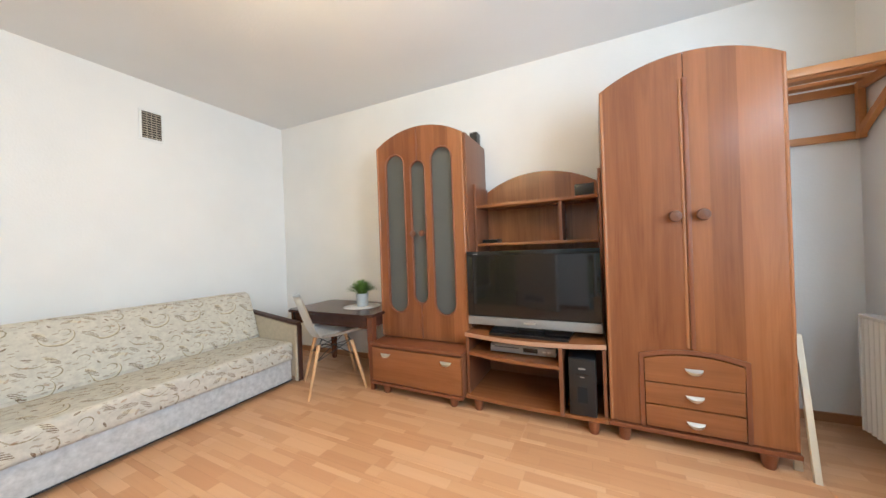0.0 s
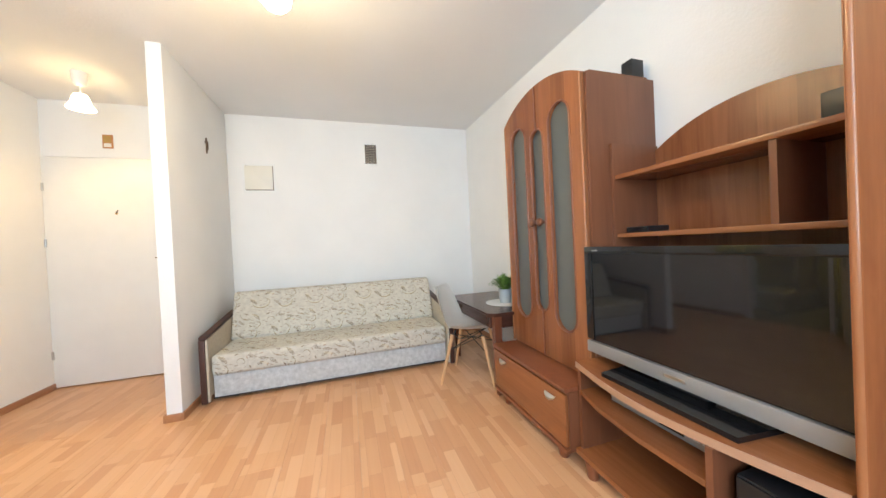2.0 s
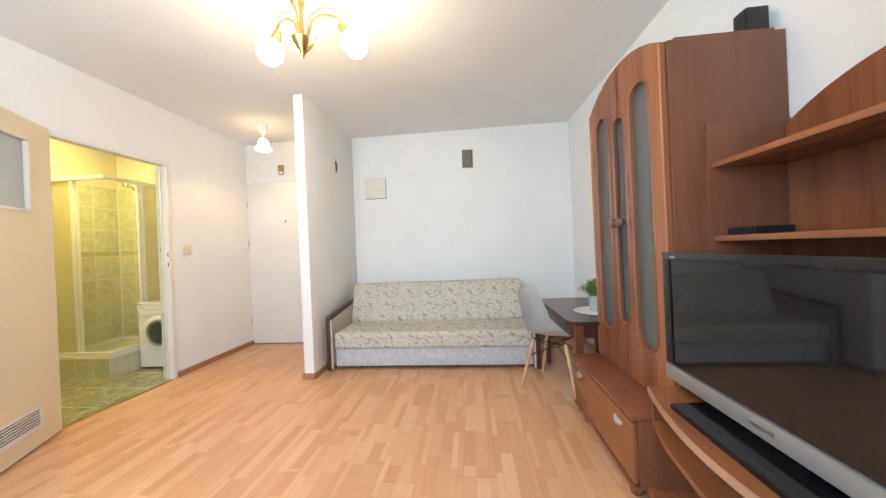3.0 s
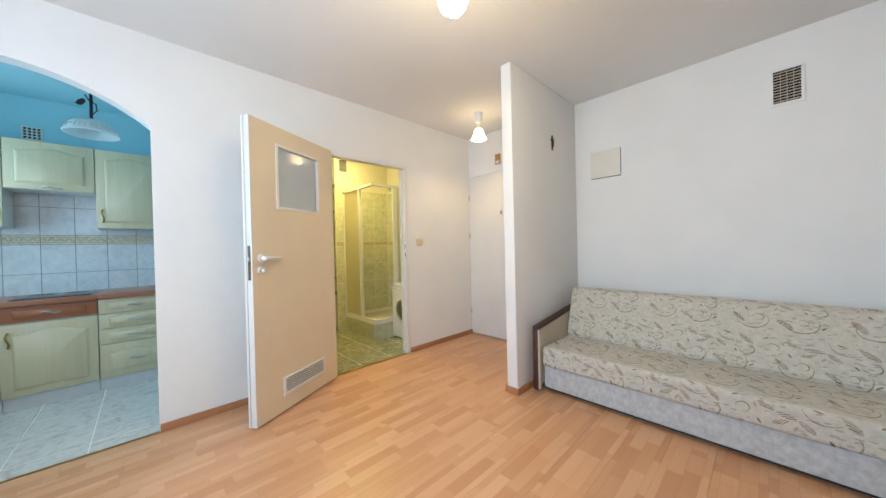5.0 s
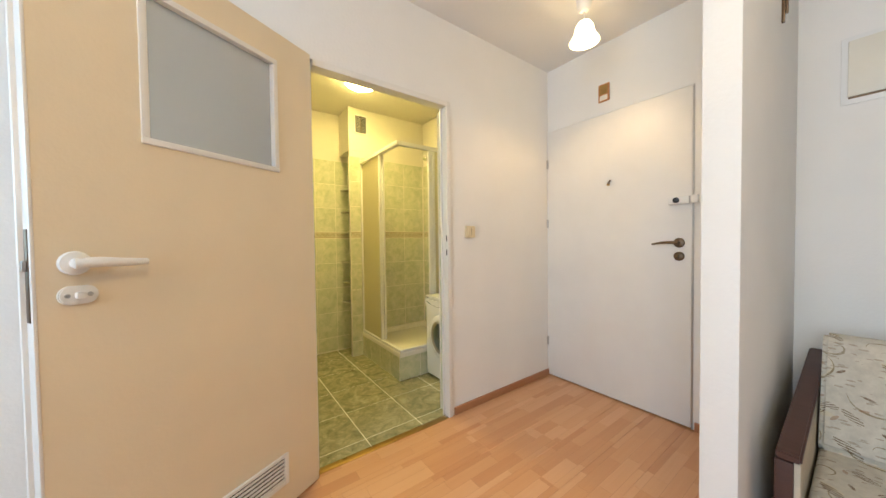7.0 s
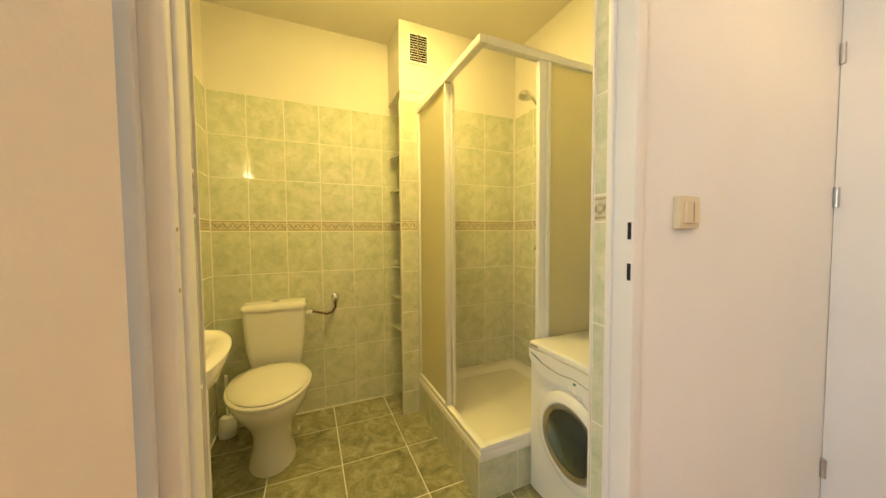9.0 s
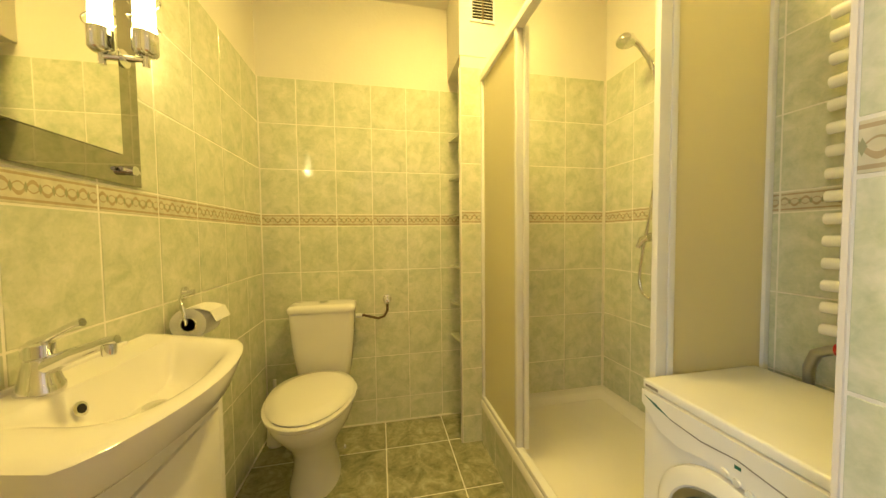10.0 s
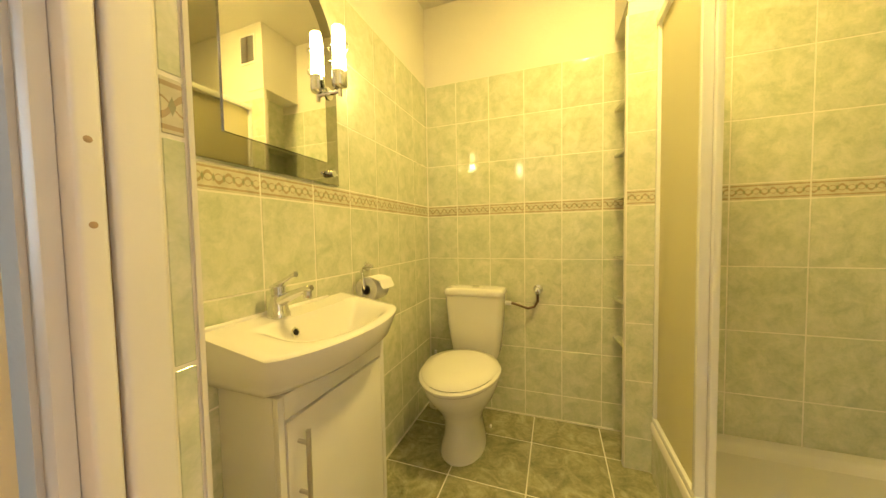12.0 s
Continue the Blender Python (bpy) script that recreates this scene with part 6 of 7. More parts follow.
def shower():
    t = thing("shower_tray", (-2.55, -2.4, 0), "white acrylic shower tray on a tiled base", "shower tray")
    x0, x1, y0, y1 = XBR + 0.001, -2.16, YK + 0.001, -1.992

    def rect(i, z):
        return [(x0 + i, y0 + i, z), (x1 - i, y0 + i, z), (x1 - i, y1 - i, z), (x0 + i, y1 - i, z)]
    bm = ring(bmesh.new(), [rect(0, 0.2005), rect(0, 0.232), rect(0.004, 0.237), rect(0.045, 0.237), rect(0.06, 0.228), rect(0.085, 0.185), rect(0.12, 0.175)])
    part("tray", bm, M["ceramic"], t, angle=50)
    part("base", boxed(x0, -2.1735, y0, -2.0185, 0.0, 0.2), M["grout"], t)
    part("drain", lathe(bmesh.new(), [(0.03, 0.1755), (0.03, 0.18), (0.004, 0.182)], (-2.75, -2.62, 0), 20), M["chrome"], t)
    e = thing("shower_enclosure", (-2.5, -2.4, 0.237), "white-framed corner shower enclosure with frosted panels, open", "shower enclosure")
    zt, xa, ya = 1.955, -2.180, -2.010
    part("top_rail", boxed(xa - 0.018, xa + 0.018, YK + 0.001, ya + 0.018, zt, zt + 0.035, 0.004), M["white_enamel"], e)
    part("top_rail", boxed(XBR + 0.001, xa - 0.0185, ya - 0.018, ya + 0.018, zt, zt + 0.035, 0.004), M["white_enamel"], e)
    part("bottom_rail", boxed(xa - 0.018, xa + 0.014, YK + 0.001, ya + 0.018, 0.2375, 0.262, 0.003), M["white_enamel"], e)
    part("bottom_rail", boxed(XBR + 0.001, xa - 0.0185, ya - 0.018, ya + 0.014, 0.2375, 0.262, 0.003), M["white_enamel"], e)
    for y in (YK + 0.001, -2.372):
        part("post", boxed(xa - 0.014, xa + 0.014, y, y + 0.022, 0.2625, zt - 0.0005, 0.003), M["white_enamel"], e)
    part("sliding_stile", boxed(xa - 0.034, xa - 0.015, -2.366, -2.335, 0.2625, zt - 0.0005, 0.003), M["white_enamel"], e)
    part("frosted_panel", boxed(xa - 0.003, xa + 0.001, YK + 0.0235, -2.3725, 0.2625, zt - 0.0005), M["shower_panel"], e)
    for x in (XBR + 0.001, -2.538):
        part("post", boxed(x, x + 0.022, ya - 0.014, ya + 0.014, 0.2625, zt - 0.0005, 0.003), M["white_enamel"], e)
    part("sliding_stile", boxed(-2.5155, -2.474, ya - 0.012, ya + 0.010, 0.2625, zt - 0.0005, 0.003), M["white_enamel"], e)
    part("frosted_panel", boxed(XBR + 0.0235, -2.5385, ya - 0.001, ya + 0.003, 0.2625, zt - 0.0005), M["shower_panel"], e)
    s = thing("shower_set", (XBR, -2.437, 1.1), "chrome shower mixer with a hand shower on a wall holder", "shower set")
    part("mixer", pipe(bmesh.new(), [(XBR + 0.055, -2.43, 1.125), (XBR + 0.055, -2.40, 1.13), (XBR + 0.055, -2.29, 1.135)], [0.023, 0.020, 0.021], 16), M["chrome"], s)
    for y in (-2.41, -2.27):
        part("union", lathe(bmesh.new(), [(0.030, 0), (0.026, 0.008), (0.014, 0.012), (0.014, 0.05)], (XBR, y, 1.13), 18, (1, 0, 0)), M["chrome"], s)
    part("mixer_lever", pipe(bmesh.new(), [(XBR + 0.055, -2.428, 1.128), (XBR + 0.075, -2.450, 1.112), (XBR + 0.09, -2.462, 1.075)], [0.021, 0.018, 0.010], 14), M["chrome"], s)
    part("slide_rail", pipe(bmesh.new(), [(XBR + 0.055, -2.345, 1.44), (XBR + 0.055, -2.345, 1.985)], 0.010, 14), M["chrome"], s)
    for z in (1.465, 1.965):
        part("rail_bracket", lathe(bmesh.new(), [(0.022, 0), (0.022, 0.010), (0.013, 0.016), (0.013, 0.055)], (XBR, -2.345, z), 16, (1, 0, 0)), M["chrome"], s)
    part("holder", lathe(bmesh.new(), [(0.022, 0), (0.022, 0.012), (0.012, 0.016), (0.012, 0.05)], (XBR, -2.432, 1.925), 16, (1, 0, 0)), M["chrome"], s)
    part("hand_shower", pipe(bmesh.new(), [(XBR + 0.05, -2.432, 1.90), (XBR + 0.075, -2.435, 1.955), (XBR + 0.12, -2.442, 2.01), (XBR + 0.16, -2.447, 2.035)], [0.011, 0.012, 0.012, 0.016], 14), M["chrome"], s)
    part("shower_head", lathe(bmesh.new(), [(0.012, -0.014), (0.034, 0.0), (0.042, 0.018), (0.040, 0.026), (0.002, 0.028)], (XBR + 0.175, -2.452, 2.04), 24, (0.25, 0, -1)), M["chrome"], s)
    hx = XBR + 0.072
    run = [(-2.425, 1.89), (-2.39, 1.80), (-2.378, 1.62), (-2.388, 1.42), (-2.412, 1.24), (-2.437, 1.12), (-2.456, 1.02), (-2.466, 0.93), (-2.452, 0.868), (-2.412, 0.838), (-2.368, 0.842), (-2.336, 0.885), (-2.331, 0.97), (-2.339, 1.06), (-2.342, 1.115)]
    pts = []
    for k in range(len(run) - 1):
        p = [run[max(0, min(len(run) - 1, k + o))] for o in (-1, 0, 1, 2)]
        for q in (0.0, 0.25, 0.5, 0.75):
            w = (-0.5 * q + q * q - 0.5 * q ** 3, 1 - 2.5 * q * q + 1.5 * q ** 3, 0.5 * q + 2 * q * q - 1.5 * q ** 3, -0.5 * q * q + 0.5 * q ** 3)
            pts.append((hx - (0.02 if k == 0 else 0) * (1 - q), sum(a * c[0] for a, c in zip(w, p)), sum(a * c[1] for a, c in zip(w, p))))
    pts.append((hx - 0.01, *run[-1]))
    part("hose", pipe(bmesh.new(), pts, 0.0075, 10), M["chrome"], s)


shower()


def washing_machine():
    w = thing("washing_machine", (-2.63, -1.73, 0), "compact white front-loading washing machine beside the shower", "washing machine")
    xb, xf, y0, y1, zt = -2.85, -2.418, -1.982, -1.475, 0.700
    part("body", boxed(xb, xf, y0, y1, 0.025, zt - 0.03, 0.008), M["white_enamel"], w)
    part("worktop", boxed(xb, xf + 0.006, y0 - 0.003, y1 + 0.003, zt - 0.029, zt, 0.008, 3), M["white_enamel"], w)
    for x in (xb + 0.05, xf - 0.05):
        for y in (y0 + 0.05, y1 - 0.05):
            part("foot", lathe(bmesh.new(), [(0.02, 0), (0.02, 0.025)], (x, y, 0), 12), M["black"], w)
    # fascia with a swept lower edge
    low = [(y1, 0.500), (y1 - 0.10, 0.515), (-1.70, 0.575), (-1.78, 0.582), (-1.86, 0.565), (-1.92, 0.575), (y0 + 0.02, 0.615), (y0, 0.63)]
    f = part("fascia", prism(bmesh.new(), [(y0 + 0.002, zt - 0.031), (y1 - 0.002, zt - 0.031)] + [(max(y0 + 0.002, min(y1 - 0.002, a)), b_) for a, b_ in low], "x", xf, xf + 0.012), M["white_enamel"], w, "swept control fascia")
    part("drawer_mark", prism(bmesh.new(), [(-1.968, 0.655), (-1.93, 0.646), (-1.885, 0.628), (-1.93, 0.639)], "x", xf + 0.012, xf + 0.0135), M["teal_print"], f, "teal swoosh")
    part("logo", boxed(xf + 0.0062, xf + 0.0075, -1.972, -1.93, zt - 0.02, zt - 0.012), M["silver"], w)
    part("seam", prism(bmesh.new(), [(-1.885, 0.629), (-1.80, 0.622), (-1.72, 0.632), (y1 - 0.01, 0.60), (y1 - 0.01, 0.597), (-1.72, 0.629), (-1.80, 0.619), (-1.885, 0.626)], "x", xf + 0.012, xf + 0.0128), M["silver"], f)
    for k in range(3):
        part("button", lathe(bmesh.new(), [(0.009, 0), (0.008, 0.005)], (xf + 0.012, -1.745 + k * 0.026, 0.585 - k * 0.006), 14, (1, 0, 0)), M["white_plastic"], f)
    part("indicator", boxed(xf + 0.012, xf + 0.0135, -1.725, -1.712, 0.610, 0.618), M["teal_print"], f)
    part("dial", lathe(bmesh.new(), [(0.035, 0), (0.033, 0.015), (0.028, 0.02)], (xf + 0.012, -1.56, 0.60), 24, (1, 0, 0)), M["white_plastic"], f)
    cy, cz = -1.735, 0.385
    d = part("door", lathe(bmesh.new(), [(0.182, 0), (0.18, 0.016), (0.165, 0.026), (0.14, 0.028), (0.13, 0.018)], (xf, cy, cz), 44, (1, 0, 0)), M["white_enamel"], w, "white porthole door ring")
    part("inner_ring", lathe(bmesh.new(), [(0.136, 0.0215), (0.134, 0.029), (0.118, 0.024), (0.112, 0.019)], (xf, cy, cz), 44, (1, 0, 0)), M["steel"], d, "grey metallic ring")
    part("porthole", lathe(bmesh.new(), [(0.118, 0.0195), (0.10, 0.034), (0.07, 0.044), (0.03, 0.049), (0.002, 0.05)], (xf, cy, cz), 40, (1, 0, 0)), M["porthole_glass"], d, "bluish glass porthole over the drum")
    for rr in (0.10, 0.085, 0.07):
        part("drum_ring", lathe(bmesh.new(), [(rr, 0.020), (rr - 0.004, 0.022), (rr - 0.010, 0.0195)], (xf, cy, cz), 40, (1, 0, 0)), M["steel"], d)
    part("drum_back", lathe(bmesh.new(), [(0.118, 0.013), (0.06, 0.014), (0.002, 0.0142)], (xf, cy, cz), 40, (1, 0, 0)), M["drum"], d)
    part("door_latch", boxed(xf + 0.022, xf + 0.032, cy + 0.145, cy + 0.168, cz - 0.04, cz + 0.04, 0.004), M["white_plastic"], d)
    part("filter_flap", boxed(xf, xf + 0.003, -1.62, -1.50, 0.05, 0.13, 0.001), M["white_enamel"], w)


washing_machine()


def towel_radiator():
    r = thing("towel_radiator", (-2.87, -1.65, 0.85), "white ladder towel radiator above the washing machine", "towel radiator")
    for y in (-1.80, -1.50):
        part("upright", pipe(bmesh.new(), [(-2.885, y, 0.84), (-2.885, y, 1.78)], 0.014, 14), M["white_enamel"], r)
    for k in range(15):
        z = 0.865 + k * 0.0625
        part("rung", pipe(bmesh.new(), [(-2.862, -1.832, z), (-2.862, -1.468, z)], 0.0165, 14), M["white_enamel"], r)
    for z in (0.95, 1.7):
        part("wall_bracket", pipe(bmesh.new(), [(XBR, -1.80, z), (-2.885, -1.80, z)], 0.010, 10), M["white_enamel"], r)
    part("valve", pipe(bmesh.new(), [(-2.892, -1.872, 0.66), (-2.888, -1.870, 0.735), (-2.885, -1.855, 0.782), (-2.885, -1.825, 0.803), (-2.885, -1.800, 0.812), (-2.885, -1.800, 0.845)], [0.013, 0.014, 0.014, 0.014, 0.015, 0.012], 12), M["steel"], r)
    part("valve_cap", pipe(bmesh.new(), [(-2.885, -1.812, 0.808), (-2.885, -1.772, 0.814)], 0.0175, 12), M["red_print"], r)


towel_radiator()


def bath_vent():
    v = thing("vent_cover", (-2.18, YK, 2.36), "white bathroom vent cover with dark slots", "vent")
    y = YK - 0.004
    part("plate", boxed(-2.25, -2.112, y, y + 0.008, 2.265, 2.458, 0.003), M["white_plastic"], v)
    for col in (-2.212, -2.150):
        for k in range(11):
            z = 2.280 + k * 0.0152
            part("slot", boxed(col - 0.026, col + 0.026, y + 0.0079, y + 0.0088, z, z + 0.0118), M["hole"], v)
    part("pull_bar", boxed(-2.185, -2.177, y + 0.008, y + 0.012, 2.272, 2.45, 0.001), M["bronze"], v)


bath_vent()


def bath_lamp():
    b_ = thing("ceiling_lamp", (-1.98, -2.27, HB), "round opal bathroom ceiling lamp, lit yellow", "ceiling lamp")
    part("base", lathe(bmesh.new(), [(0.135, HB - 0.018), (0.14, HB - 0.012), (0.14, HB - 0.0005)], (-1.98, -2.27, 0), 36), M["white_enamel"], b_)
    part("dome", lathe(bmesh.new(), [(0.002, HB - 0.055), (0.06, HB - 0.052), (0.10, HB - 0.044), (0.122, HB - 0.033), (0.13, HB - 0.0185)], (-1.98, -2.27, 0), 36), glow("lit_opal_dome", (1.0, 0.715, 0.20), BATH_GLOW), b_, "lit opal dome")


bath_lamp()


def niche_shelves():
    for k, z in enumerate((1.725, 1.49, 1.268, 0.962, 0.745, 0.53)):
        s = tagged(part("niche_shelf", prism(bmesh.new(), [(-2.052, YB + 0.012), (-2.054, YB + 0.03), (-2.09, -2.835), (-2.1985, -2.835), (-2.1985, YB + 0.012)], "z", z - 0.012, z), M["bath_tile"]), "small tiled shelf in the duct niche", "shelf", "niche shelves")
    structure("niche_trim", boxed(-2.0595, -2.052, -2.828, YK - 0.001, 0.0, TILE_TOP, 0.002), M["cream_plastic"], "cream tile edging strip", "trim")
    structure("niche_lining", boxed(-2.1995, -2.192, YB, -2.8285, 0.0, 2.09), M["bath_tile"], "green tiled inner face of the niche", "wall")
    structure("trim_bath_floor", boxed(-2.06, XBL, YB, YB + 0.006, 0.0, 0.008), M["grout"], "white sealant line along the bathroom floor", "trim")
    structure("trim_bath_side", boxed(XBL - 0.006, XBL, YB + 0.006, -2.2, 0.0, 0.008), M["grout"], "white sealant line along the bathroom floor", "trim")
    structure("trim_bath_corner", boxed(XBL - 0.006, XBL - 0.0002, YB + 0.0002, YB + 0.006, 0.008, TILE_TOP), M["grout"], "cream sealant line in the tiled corner", "trim")
    structure("trim_shower_corner", boxed(XBR + 0.0002, XBR + 0.006, YK + 0.0002, YK + 0.006, 0.2375, TILE_TOP), M["grout"], "cream sealant line in the shower corner", "trim")
    structure("trim_reveal", boxed(-1.355, -1.349, YS2 - 0.018, YS2 - 0.012, 0.0, TILE_TOP), M["cream_plastic"], "cream tile edging on the door reveal", "trim")
    structure("trim_reveal_latch", boxed(-2.194, -2.188, YS2 - 0.018, YS2 - 0.012, 0.0, TILE_TOP), M["cream_plastic"], "cream tile edging on the door reveal", "trim")


niche_shelves()


# ---- kitchen ----
def arch_panel_front(name, parent, x0, x1, z0, z1, y, material, arched=True):
    """A cabinet front with a raised field whose top edge swells."""
    d = part(name, boxed(x0 + 0.0015, x1 - 0.0015, y - 0.018, y, z0 + 0.0015, z1 - 0.0015, 0.004), material, parent)
    m_ = min(0.055, (z1 - z0) * 0.22)
    a, b_, c, e = x0 + 0.06, x1 - 0.06, z0 + m_, z1 - m_
    if arched:
        r_ = 0.035 if z1 - z0 > 0.2 else 0.018
        pts = [(b_, c), (a, c)] + [(a + (b_ - a) * k / 16, e - r_ + r_ * (0.5 - 0.5 * math.cos(2 * math.pi * k / 16))) for k in range(17)]
    else:
        pts = [(b_, c), (a, c), (a, e), (b_, e)]
    bm = prism(bmesh.new(), pts, "y", y, y + 0.006)
    fs = [f for f in bm.faces if f.normal.y > 0.9]
    bmesh.ops.inset_region(bm, faces=fs, thickness=0.024, depth=0.012)
    part("raised_field", bm, material, d)
    part("groove", prism(bmesh.new(), [(px + (0.006 if px > (a + b_) / 2 else -0.006), pz + (0.006 if pz > (c + e) / 2 else -0.006)) for px, pz in pts], "y", y - 0.001, y + 0.0012), material, d)
    return d


def bow_handle(parent, x, y, z, vertical):
    w = 0.058
    pts = []
    for k in range(9):
        t = -1 + k / 4
        o = 0.026 * (1 - t * t) + 0.002
        s = 0.008 * math.sin(t * math.pi)
        pts.append((x + s, y + o, z + t * w) if vertical else (x + t * w, y + o, z + s))
    part("handle", pipe(bmesh.new(), pts, 0.0062, 8), M["brass"] if vertical else M["steel"], parent, "curved metal handle")


def kitchen_units():
    yb, yf = -3.098, -2.52
    F = M["kitchen_front"]

    def base(x0, x1, label):
        u = thing("base_cabinet", ((x0 + x1) / 2, -2.8, 0), label, "cabinet", "kitchen base cabinets")
        part("carcass", boxed(x0 + 0.001, x1 - 0.001, yb, yf - 0.02, 0.10, 0.79), M["kitchen_body"], u)
        part("plinth", boxed(x0 + 0.001, x1 - 0.001, yb, yf - 0.045, 0.0, 0.10), M["kitchen_body"], u)
        return u
    u = base(0.20, 0.695, "pale olive kitchen cabinet with a red-brown drawer front")
    d = arch_panel_front("drawer", u, 0.20, 0.695, 0.665, 0.785, yf, M["oven_drawer"], False)
    bow_handle(d, 0.447, yf + 0.006, 0.725, False)
    d = arch_panel_front("door", u, 0.20, 0.695, 0.105, 0.655, yf, F)
    bow_handle(d, 0.655, yf, 0.54, True)
    u = base(-0.25, 0.198, "pale olive kitchen drawer cabinet with four drawers")
    for z0, z1 in ((0.66, 0.785), (0.53, 0.655), (0.40, 0.525), (0.105, 0.395)):
        d = arch_panel_front("drawer", u, -0.25, 0.198, z0, z1, yf, F, z1 - z0 > 0.2)
        bow_handle(d, -0.03, yf + 0.006, (z0 + z1) / 2, False)
    u = base(0.697, 1.295, "pale olive kitchen cabinet with a single door")
    d = arch_panel_front("drawer", u, 0.697, 1.295, 0.665, 0.785, yf, F, False)
    d = arch_panel_front("door", u, 0.697, 1.295, 0.105, 0.655, yf, F)
    bow_handle(d, 0.74, yf, 0.54, True)
    for x0, x1, nm in ((0.1985, 0.696, "under the hob"), (-0.858, 0.1975, "over the drawer cabinet"), (0.697, 1.298, "over the end cabinet")):
        tagged(part("worktop", boxed(x0, x1, yb, -2.488, 0.7905, 0.83, 0.006, 3), M["worktop"]), "red-brown worktop " + nm, "worktop")
    u = thing("hob", (0.45, -2.78, 0.83), "black glass hob set into the worktop", "hob")
    part("glass_plate", boxed(0.24, 0.66, -3.02, -2.56, 0.8305, 0.836, 0.002), M["black_gloss"], u)
    for x in (0.35, 0.55):
        for y in (-2.68, -2.90):
            part("cooking_zone", lathe(bmesh.new(), [(0.075, 0.8362), (0.072, 0.8366), (0.002, 0.8366)], (x, y, 0), 28), M["black"], u)

    def wall_cab(x0, x1, z0, label):
        u = thing("wall_cabinet", ((x0 + x1) / 2, -2.95, z0), label, "cabinet", "kitchen wall cabinets")
        part("carcass", boxed(x0 + 0.001, x1 - 0.001, yb, -2.82, z0, 2.13), M["kitchen_body"], u)
        d = arch_panel_front("door", u, x0, x1, z0, 2.13, -2.80, F)
        return d
    d = wall_cab(0.213, 0.708, 1.725, "pale olive flap-door wall cabinet above the hob")
    bow_handle(d, 0.46, -2.80, 1.745, False)
    d = wall_cab(-0.25, 0.211, 1.41, "pale olive kitchen wall cabinet with an arched panel")
    bow_handle(d, 0.17, -2.80, 1.52, True)
    d = wall_cab(0.71, 1.295, 1.41, "pale olive kitchen wall cabinet beside the hob")
    bow_handle(d, 0.745, -2.80, 1.52, True)
    v = thing("vent_cover", (0.60, -3.108, 2.26), "small brown kitchen vent grille", "vent")
    part("plate", boxed(0.54, 0.66, -3.108, -3.1, 2.20, 2.32, 0.002), M["cream_plastic"], v)
    for k in range(4):
        for j in range(4):
            part("slot", boxed(0.553 + k * 0.026, 0.569 + k * 0.026, -3.1, -3.0992, 2.213 + j * 0.026, 2.229 + j * 0.026), M["hole"], v)


kitchen_units()


def kitchen_lamp():
    p = thing("pendant_lamp", (0.17, -2.2, H), "kitchen pendant with a patterned glass dome and iron leaves", "pendant lamp")
    x, y = 0.175, -2.2
    part("ceiling_hook", lathe(bmesh.new(), [(0.01, 2.50), (0.05, 2.54), (0.055, H - 0.0005)], (x, y, 0), 20), M["bronze"], p)
    part("rod", pipe(bmesh.new(), [(x, y, 2.20), (x, y, 2.52)], 0.010, 10), M["black"], p)
    part("vine", pipe(bmesh.new(), [(x, y, 2.25), (x - 0.03, y, 2.29), (x - 0.025, y, 2.34), (x + 0.01, y, 2.36), (x + 0.03, y, 2.40)], 0.0045, 8), M["black"], p)
    for dx, z, a in ((0.03, 2.32, 1), (-0.035, 2.41, -1), (0.055, 2.50, 1)):
        bm = bmesh.new()
        ring(bm, [[(x + dx + a * u * 0.06, y + 0.004 * s, z + 0.03 * (1 - u) + s2 * 0.027 * math.sin(math.pi * min(u + 0.15, 1))) for s, s2 in ((1, 0), (0, 1), (-1, 0), (0, -1))] for u in (0.0, 0.3, 0.6, 0.85, 1.0)])
        part("leaf", bm, M["black"], p, "black iron leaf")
    out = [(0.02, 2.215), (0.065, 2.205), (0.11, 2.178), (0.142, 2.14), (0.155, 2.10)]
    g = part("shade", lathe(bmesh.new(), out + [(r - 0.004, z - 0.003) for r, z in reversed(out)], (x, y, 0), 40), glass("opal_dome_glass", (0.88, 0.93, 0.93), 0.05, 0.7), p, "frosted glass dome")
    for k in range(16):
        a0 = 2 * math.pi * k / 16
        for (ra, za, da), (rb, zb, db) in (((0.153, 2.120, 0.0), (0.153, 2.120, 0.25)), ((0.153, 2.120, 0.25), (0.139, 2.150, 0.25)), ((0.139, 2.150, 0.05), (0.139, 2.150, 0.25)), ((0.139, 2.150, 0.05), (0.147, 2.134, 0.05))):
            part("key_pattern", pipe(bmesh.new(), [(x + ra * math.cos(a0 + da), y + ra * math.sin(a0 + da), za), (x + rb * math.cos(a0 + db), y + rb * math.sin(a0 + db), zb)], 0.0025, 5), M["steel"], g)


kitchen_lamp()


# ---- floors and wall tiles, piece by piece ----
def shared_box(name, sx, sy, sz, material, bevel=0.0015):
    """Mesh data of one piece, centred on its origin."""
    me = bpy.data.meshes.new(name)
    bm = boxed(-sx / 2, sx / 2, -sy / 2, sy / 2, -sz / 2, sz / 2)
    if bevel:
        bmesh.ops.bevel(bm, geom=list(bm.edges), offset=bevel, segments=1, affect="EDGES")
    bm.to_mesh(me)
    bm.free()
    me.materials.append(material)
    return me


PIECES = {}


def piece(name, parent, centre, size, material, turn=None, bevel=0.0015):
    key = (name, material.name, tuple(round(s, 3) for s in size))
    if key not in PIECES:
        PIECES[key] = shared_box(name, *size, material, bevel)
    ob = new(name, PIECES[key])
    ob.location = Vector(centre) - ORIGIN.get(parent, Vector((0, 0, 0)))
    if turn is not None:
        ob.rotation_euler = (0, 0, turn)
    ob.parent = parent
    return ob


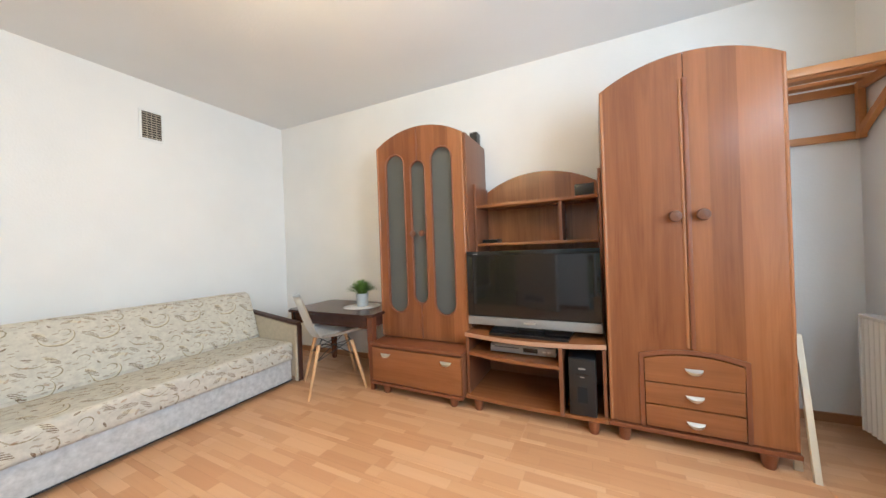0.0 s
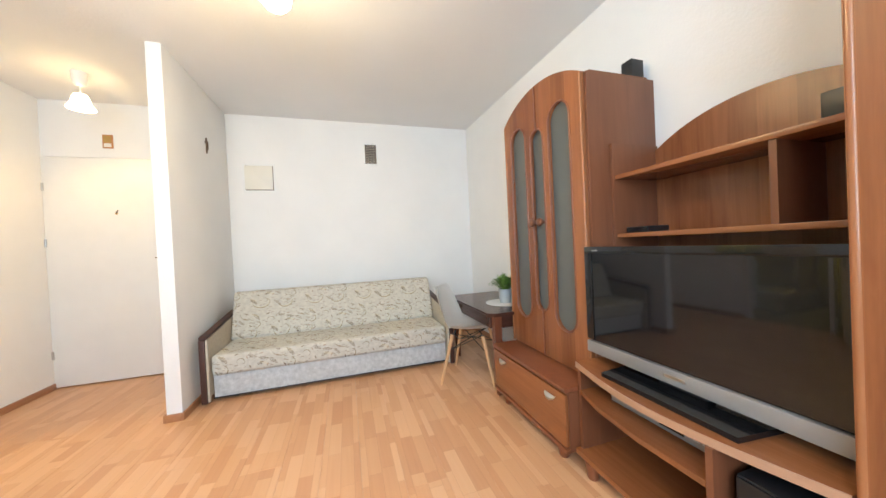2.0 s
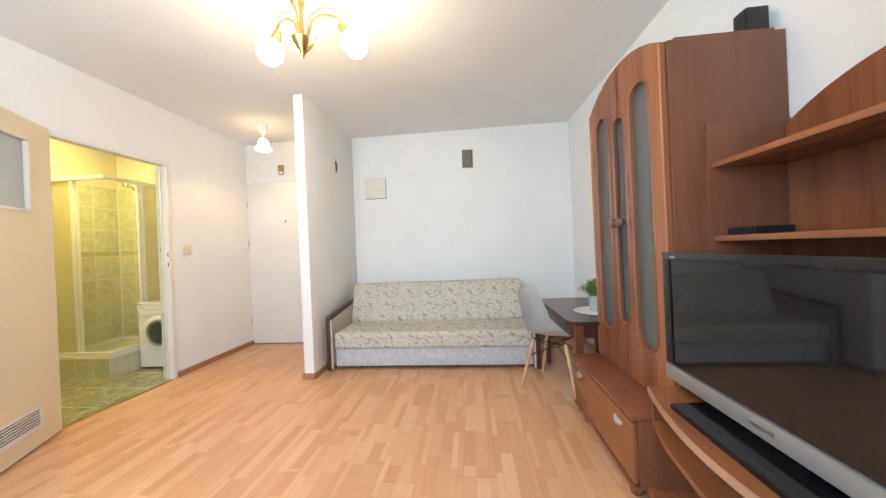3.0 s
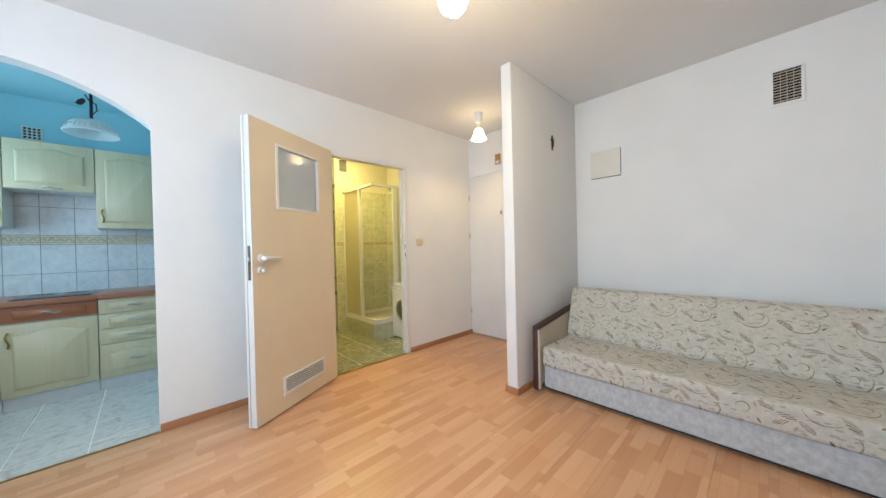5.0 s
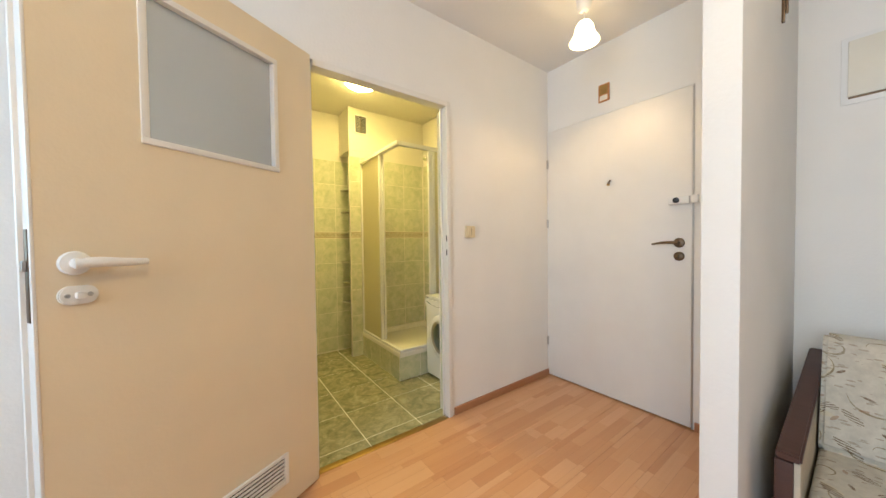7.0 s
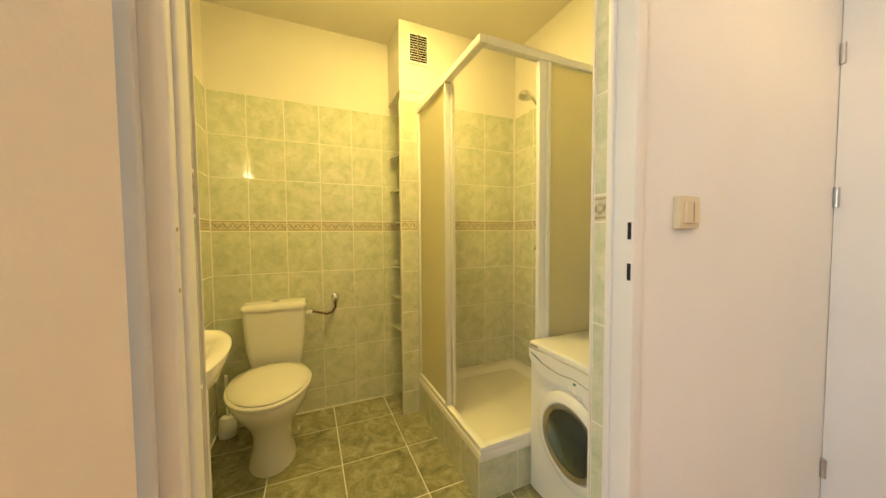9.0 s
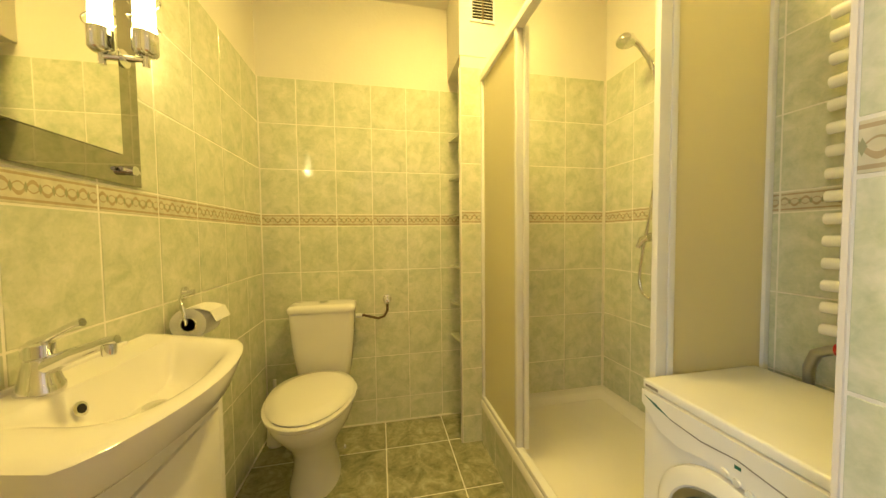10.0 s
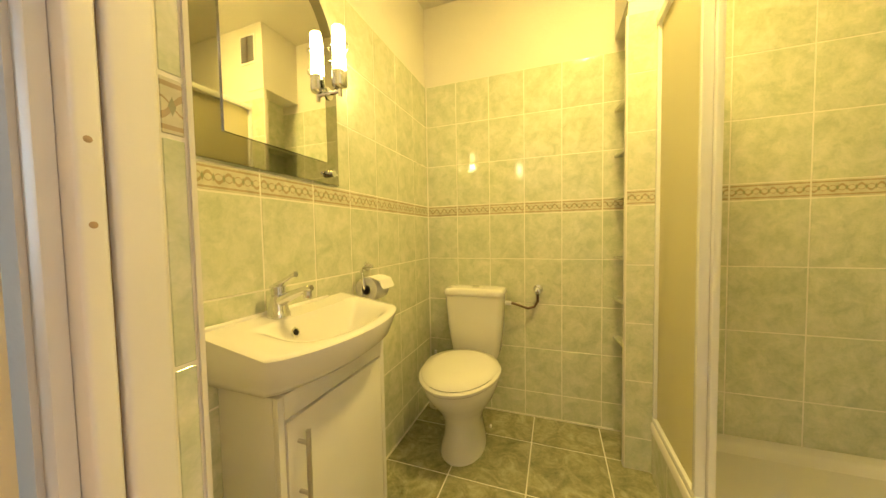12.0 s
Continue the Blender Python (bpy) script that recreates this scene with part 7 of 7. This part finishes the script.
def board_floor():
    f = tagged(part("floor", boxed(XW, XE, YS, north(XE), -0.0139, -0.0075), M["grey_grout"]), "beech-strip laminate floor of the living room and hall", "floor", kind="structure")
    rng = random.Random(4)
    w, n = 0.1965, 0
    y = YS
    while y < north(XE) - 0.01:
        h = min(w, north(XE) - y)
        x = XW - rng.uniform(0.0, 1.2)
        while x < XE - 0.01:
            a, b_ = max(x, XW), min(x + 1.285, XE)
            if b_ - a > 0.02:
                piece("board", f, ((a + b_) / 2, y + h / 2, -0.0037), (b_ - a - 0.0006, h - 0.0006, 0.0074), M["laminate"], bevel=0.0007)
            x += 1.285
        y += w


board_floor()


def tile_floor(name, x0, x1, y0, y1, ox, oy, s, material, label, skip=None):
    f = tagged(part(name, boxed(x0, x1, y0, y1, -0.0139, -0.002), M["grout"]), label, "floor", kind="structure")
    i0, i1 = math.floor((x0 - ox) / s), math.ceil((x1 - ox) / s)
    j0, j1 = math.floor((y0 - oy) / s), math.ceil((y1 - oy) / s)
    for i in range(i0, i1):
        for j in range(j0, j1):
            a, b_, c, d = max(x0, ox + i * s), min(x1, ox + i * s + s), max(y0, oy + j * s), min(y1, oy + j * s + s)
            if b_ - a > 0.02 and d - c > 0.02:
                piece("tile", f, ((a + b_) / 2, (c + d) / 2, -0.004), (b_ - a - 0.006, d - c - 0.006, 0.008), material)


tile_floor("floor_bathroom", XBR, XBL, YB, YS - 0.03, -1.987, -2.845, 0.345, M["bath_floor"], "dark green marbled tile floor of the bathroom")
tile_floor("floor_kitchen", -0.86, XE, -3.1, YS - 0.01, 0.17, -2.49, 0.33, M["kitchen_floor"], "pale veined tile floor of the kitchen")
tagged(part("threshold", boxed(-2.15, -1.345, YS - 0.03, YS + 0.012, -0.003, 0.004, 0.002), M["brass"]), "brass strip at the bathroom threshold", "threshold", kind="structure")
tagged(part("threshold", boxed(-0.145, 1.10, YS - 0.012, YS + 0.012, -0.003, 0.003, 0.002), M["brass"]), "metal strip under the kitchen arch", "threshold", kind="structure")


def tile_rows(zs_below, zs_above, band):
    rows = []
    for a, b_ in zip(zs_below, zs_below[1:]):
        rows.append((a, b_, False))
    rows.append((*band, True))
    for a, b_ in zip(zs_above, zs_above[1:]):
        rows.append((a, b_, False))
    return rows


ROWS_BATH = tile_rows([0.0, 0.150, 0.414, 0.678, 0.942, BAND0], [BAND1, 1.526, 1.778, TILE_TOP], (BAND0, BAND1))


def tile_wall(name, along, u0, u1, start, plane, facing, rows, material, border, label, width=0.205, holes=(), z_min=0.0):
    """Tiles on a wall along x or y from u0 to u1, a joint at start; plane: the tiles' face; facing: +1 or -1 along the wall's normal."""
    t = 0.008
    back = plane - facing * t
    bm = bmesh.new()
    sunk = 0.001 if border is M["bath_border"] else 0.003
    lo, hi = min(back, plane - facing * sunk), max(back, plane - facing * sunk)
    top = max(r[1] for r in rows)
    bx = (u0, u1, lo, hi, max(0.0, z_min), top) if along == "x" else (lo, hi, u0, u1, max(0.0, z_min), top)
    w = tagged(part(name, box(bm, *bx), M["grout"] if border is M["bath_border"] else M["dark_grout"]), label, "wall tiling", kind="structure")
    turn = {("x", 1): math.pi, ("x", -1): 0.0, ("y", 1): math.pi / 2, ("y", -1): -math.pi / 2}[(along, facing)]
    i = math.floor((u0 - start) / width)
    while start + i * width < u1:
        a, b_ = max(u0, start + i * width), min(u1, start + (i + 1) * width)
        i += 1
        if b_ - a < 0.012:
            continue
        for z0, z1, is_band in rows:
            z0 = max(z0, z_min)
            if z1 - z0 < 0.02 or any(a < h[1] - 0.01 and b_ > h[0] + 0.01 and z0 < h[3] - 0.01 and z1 > h[2] + 0.01 for h in holes):
                continue
            mid = plane - facing * t / 2
            c = ((a + b_) / 2, mid, (z0 + z1) / 2) if along == "x" else (mid, (a + b_) / 2, (z0 + z1) / 2)
            piece("border_tile" if is_band else "tile", w, c, (b_ - a - 0.0042, t, z1 - z0 - 0.0042), border if is_band else material, turn)


BT, BB = M["bath_tile"], M["bath_border"]
tile_wall("tiling_bath_back", "x", -2.2, XBL, XBL - 0.2, YB, 1, ROWS_BATH, BT, BB, "green marbled wall tiles with a scroll border behind the toilet")
tile_wall("tiling_bath_left", "y", YB, YS2, YB, XBL, -1, ROWS_BATH, BT, BB, "green marbled wall tiles with a scroll border by the washbasin", width=0.204)
tile_wall("tiling_shower_back", "x", XBR, -2.058, -2.176, YK, 1, ROWS_BATH, BT, BB, "green marbled tiles on the duct wall and shower", width=0.2475)
tile_wall("tiling_shower_side", "y", YK, YS2, YK, XBR, 1, ROWS_BATH, BT, BB, "green marbled tiles beside the shower and washing machine")
tile_wall("tiling_bath_front", "x", XBR, -2.21, -2.21, YS2 - 0.012, -1, ROWS_BATH, BT, BB, "green marbled tiles on the inner door wall")
tile_wall("tiling_reveal_hinge", "y", YS2 - 0.012, -1.431, YS2 - 0.012, -1.352, -1, ROWS_BATH, BT, BB, "green marbled tiles on the door reveal")
tile_wall("tiling_reveal_latch", "y", YS2 - 0.012, -1.395, YS2 - 0.012, -2.191, 1, ROWS_BATH, BT, BB, "green marbled tiles on the door reveal")
tile_wall("tiling_tray_side", "y", YK, -2.012, YK, -2.165, 1, [(0.0, 0.2, False)], BT, BB, "green marbled tiles cladding the shower tray")
tile_wall("tiling_tray_front", "x", XBR, -2.165, -2.37, -2.010, 1, [(0.0, 0.2, False)], BT, BB, "green marbled tiles cladding the shower tray")
ROWS_K = tile_rows([0.741, 1.008, 1.27], [1.356, 1.61, 1.87], (1.27, 1.356))
tile_wall("tiling_kitchen", "x", -0.86, XE, 0.165, -3.1, 1, ROWS_K, M["kitchen_tile"], M["kitchen_border"], "pale marbled kitchen wall tiles with a patterned border", z_min=0.741)
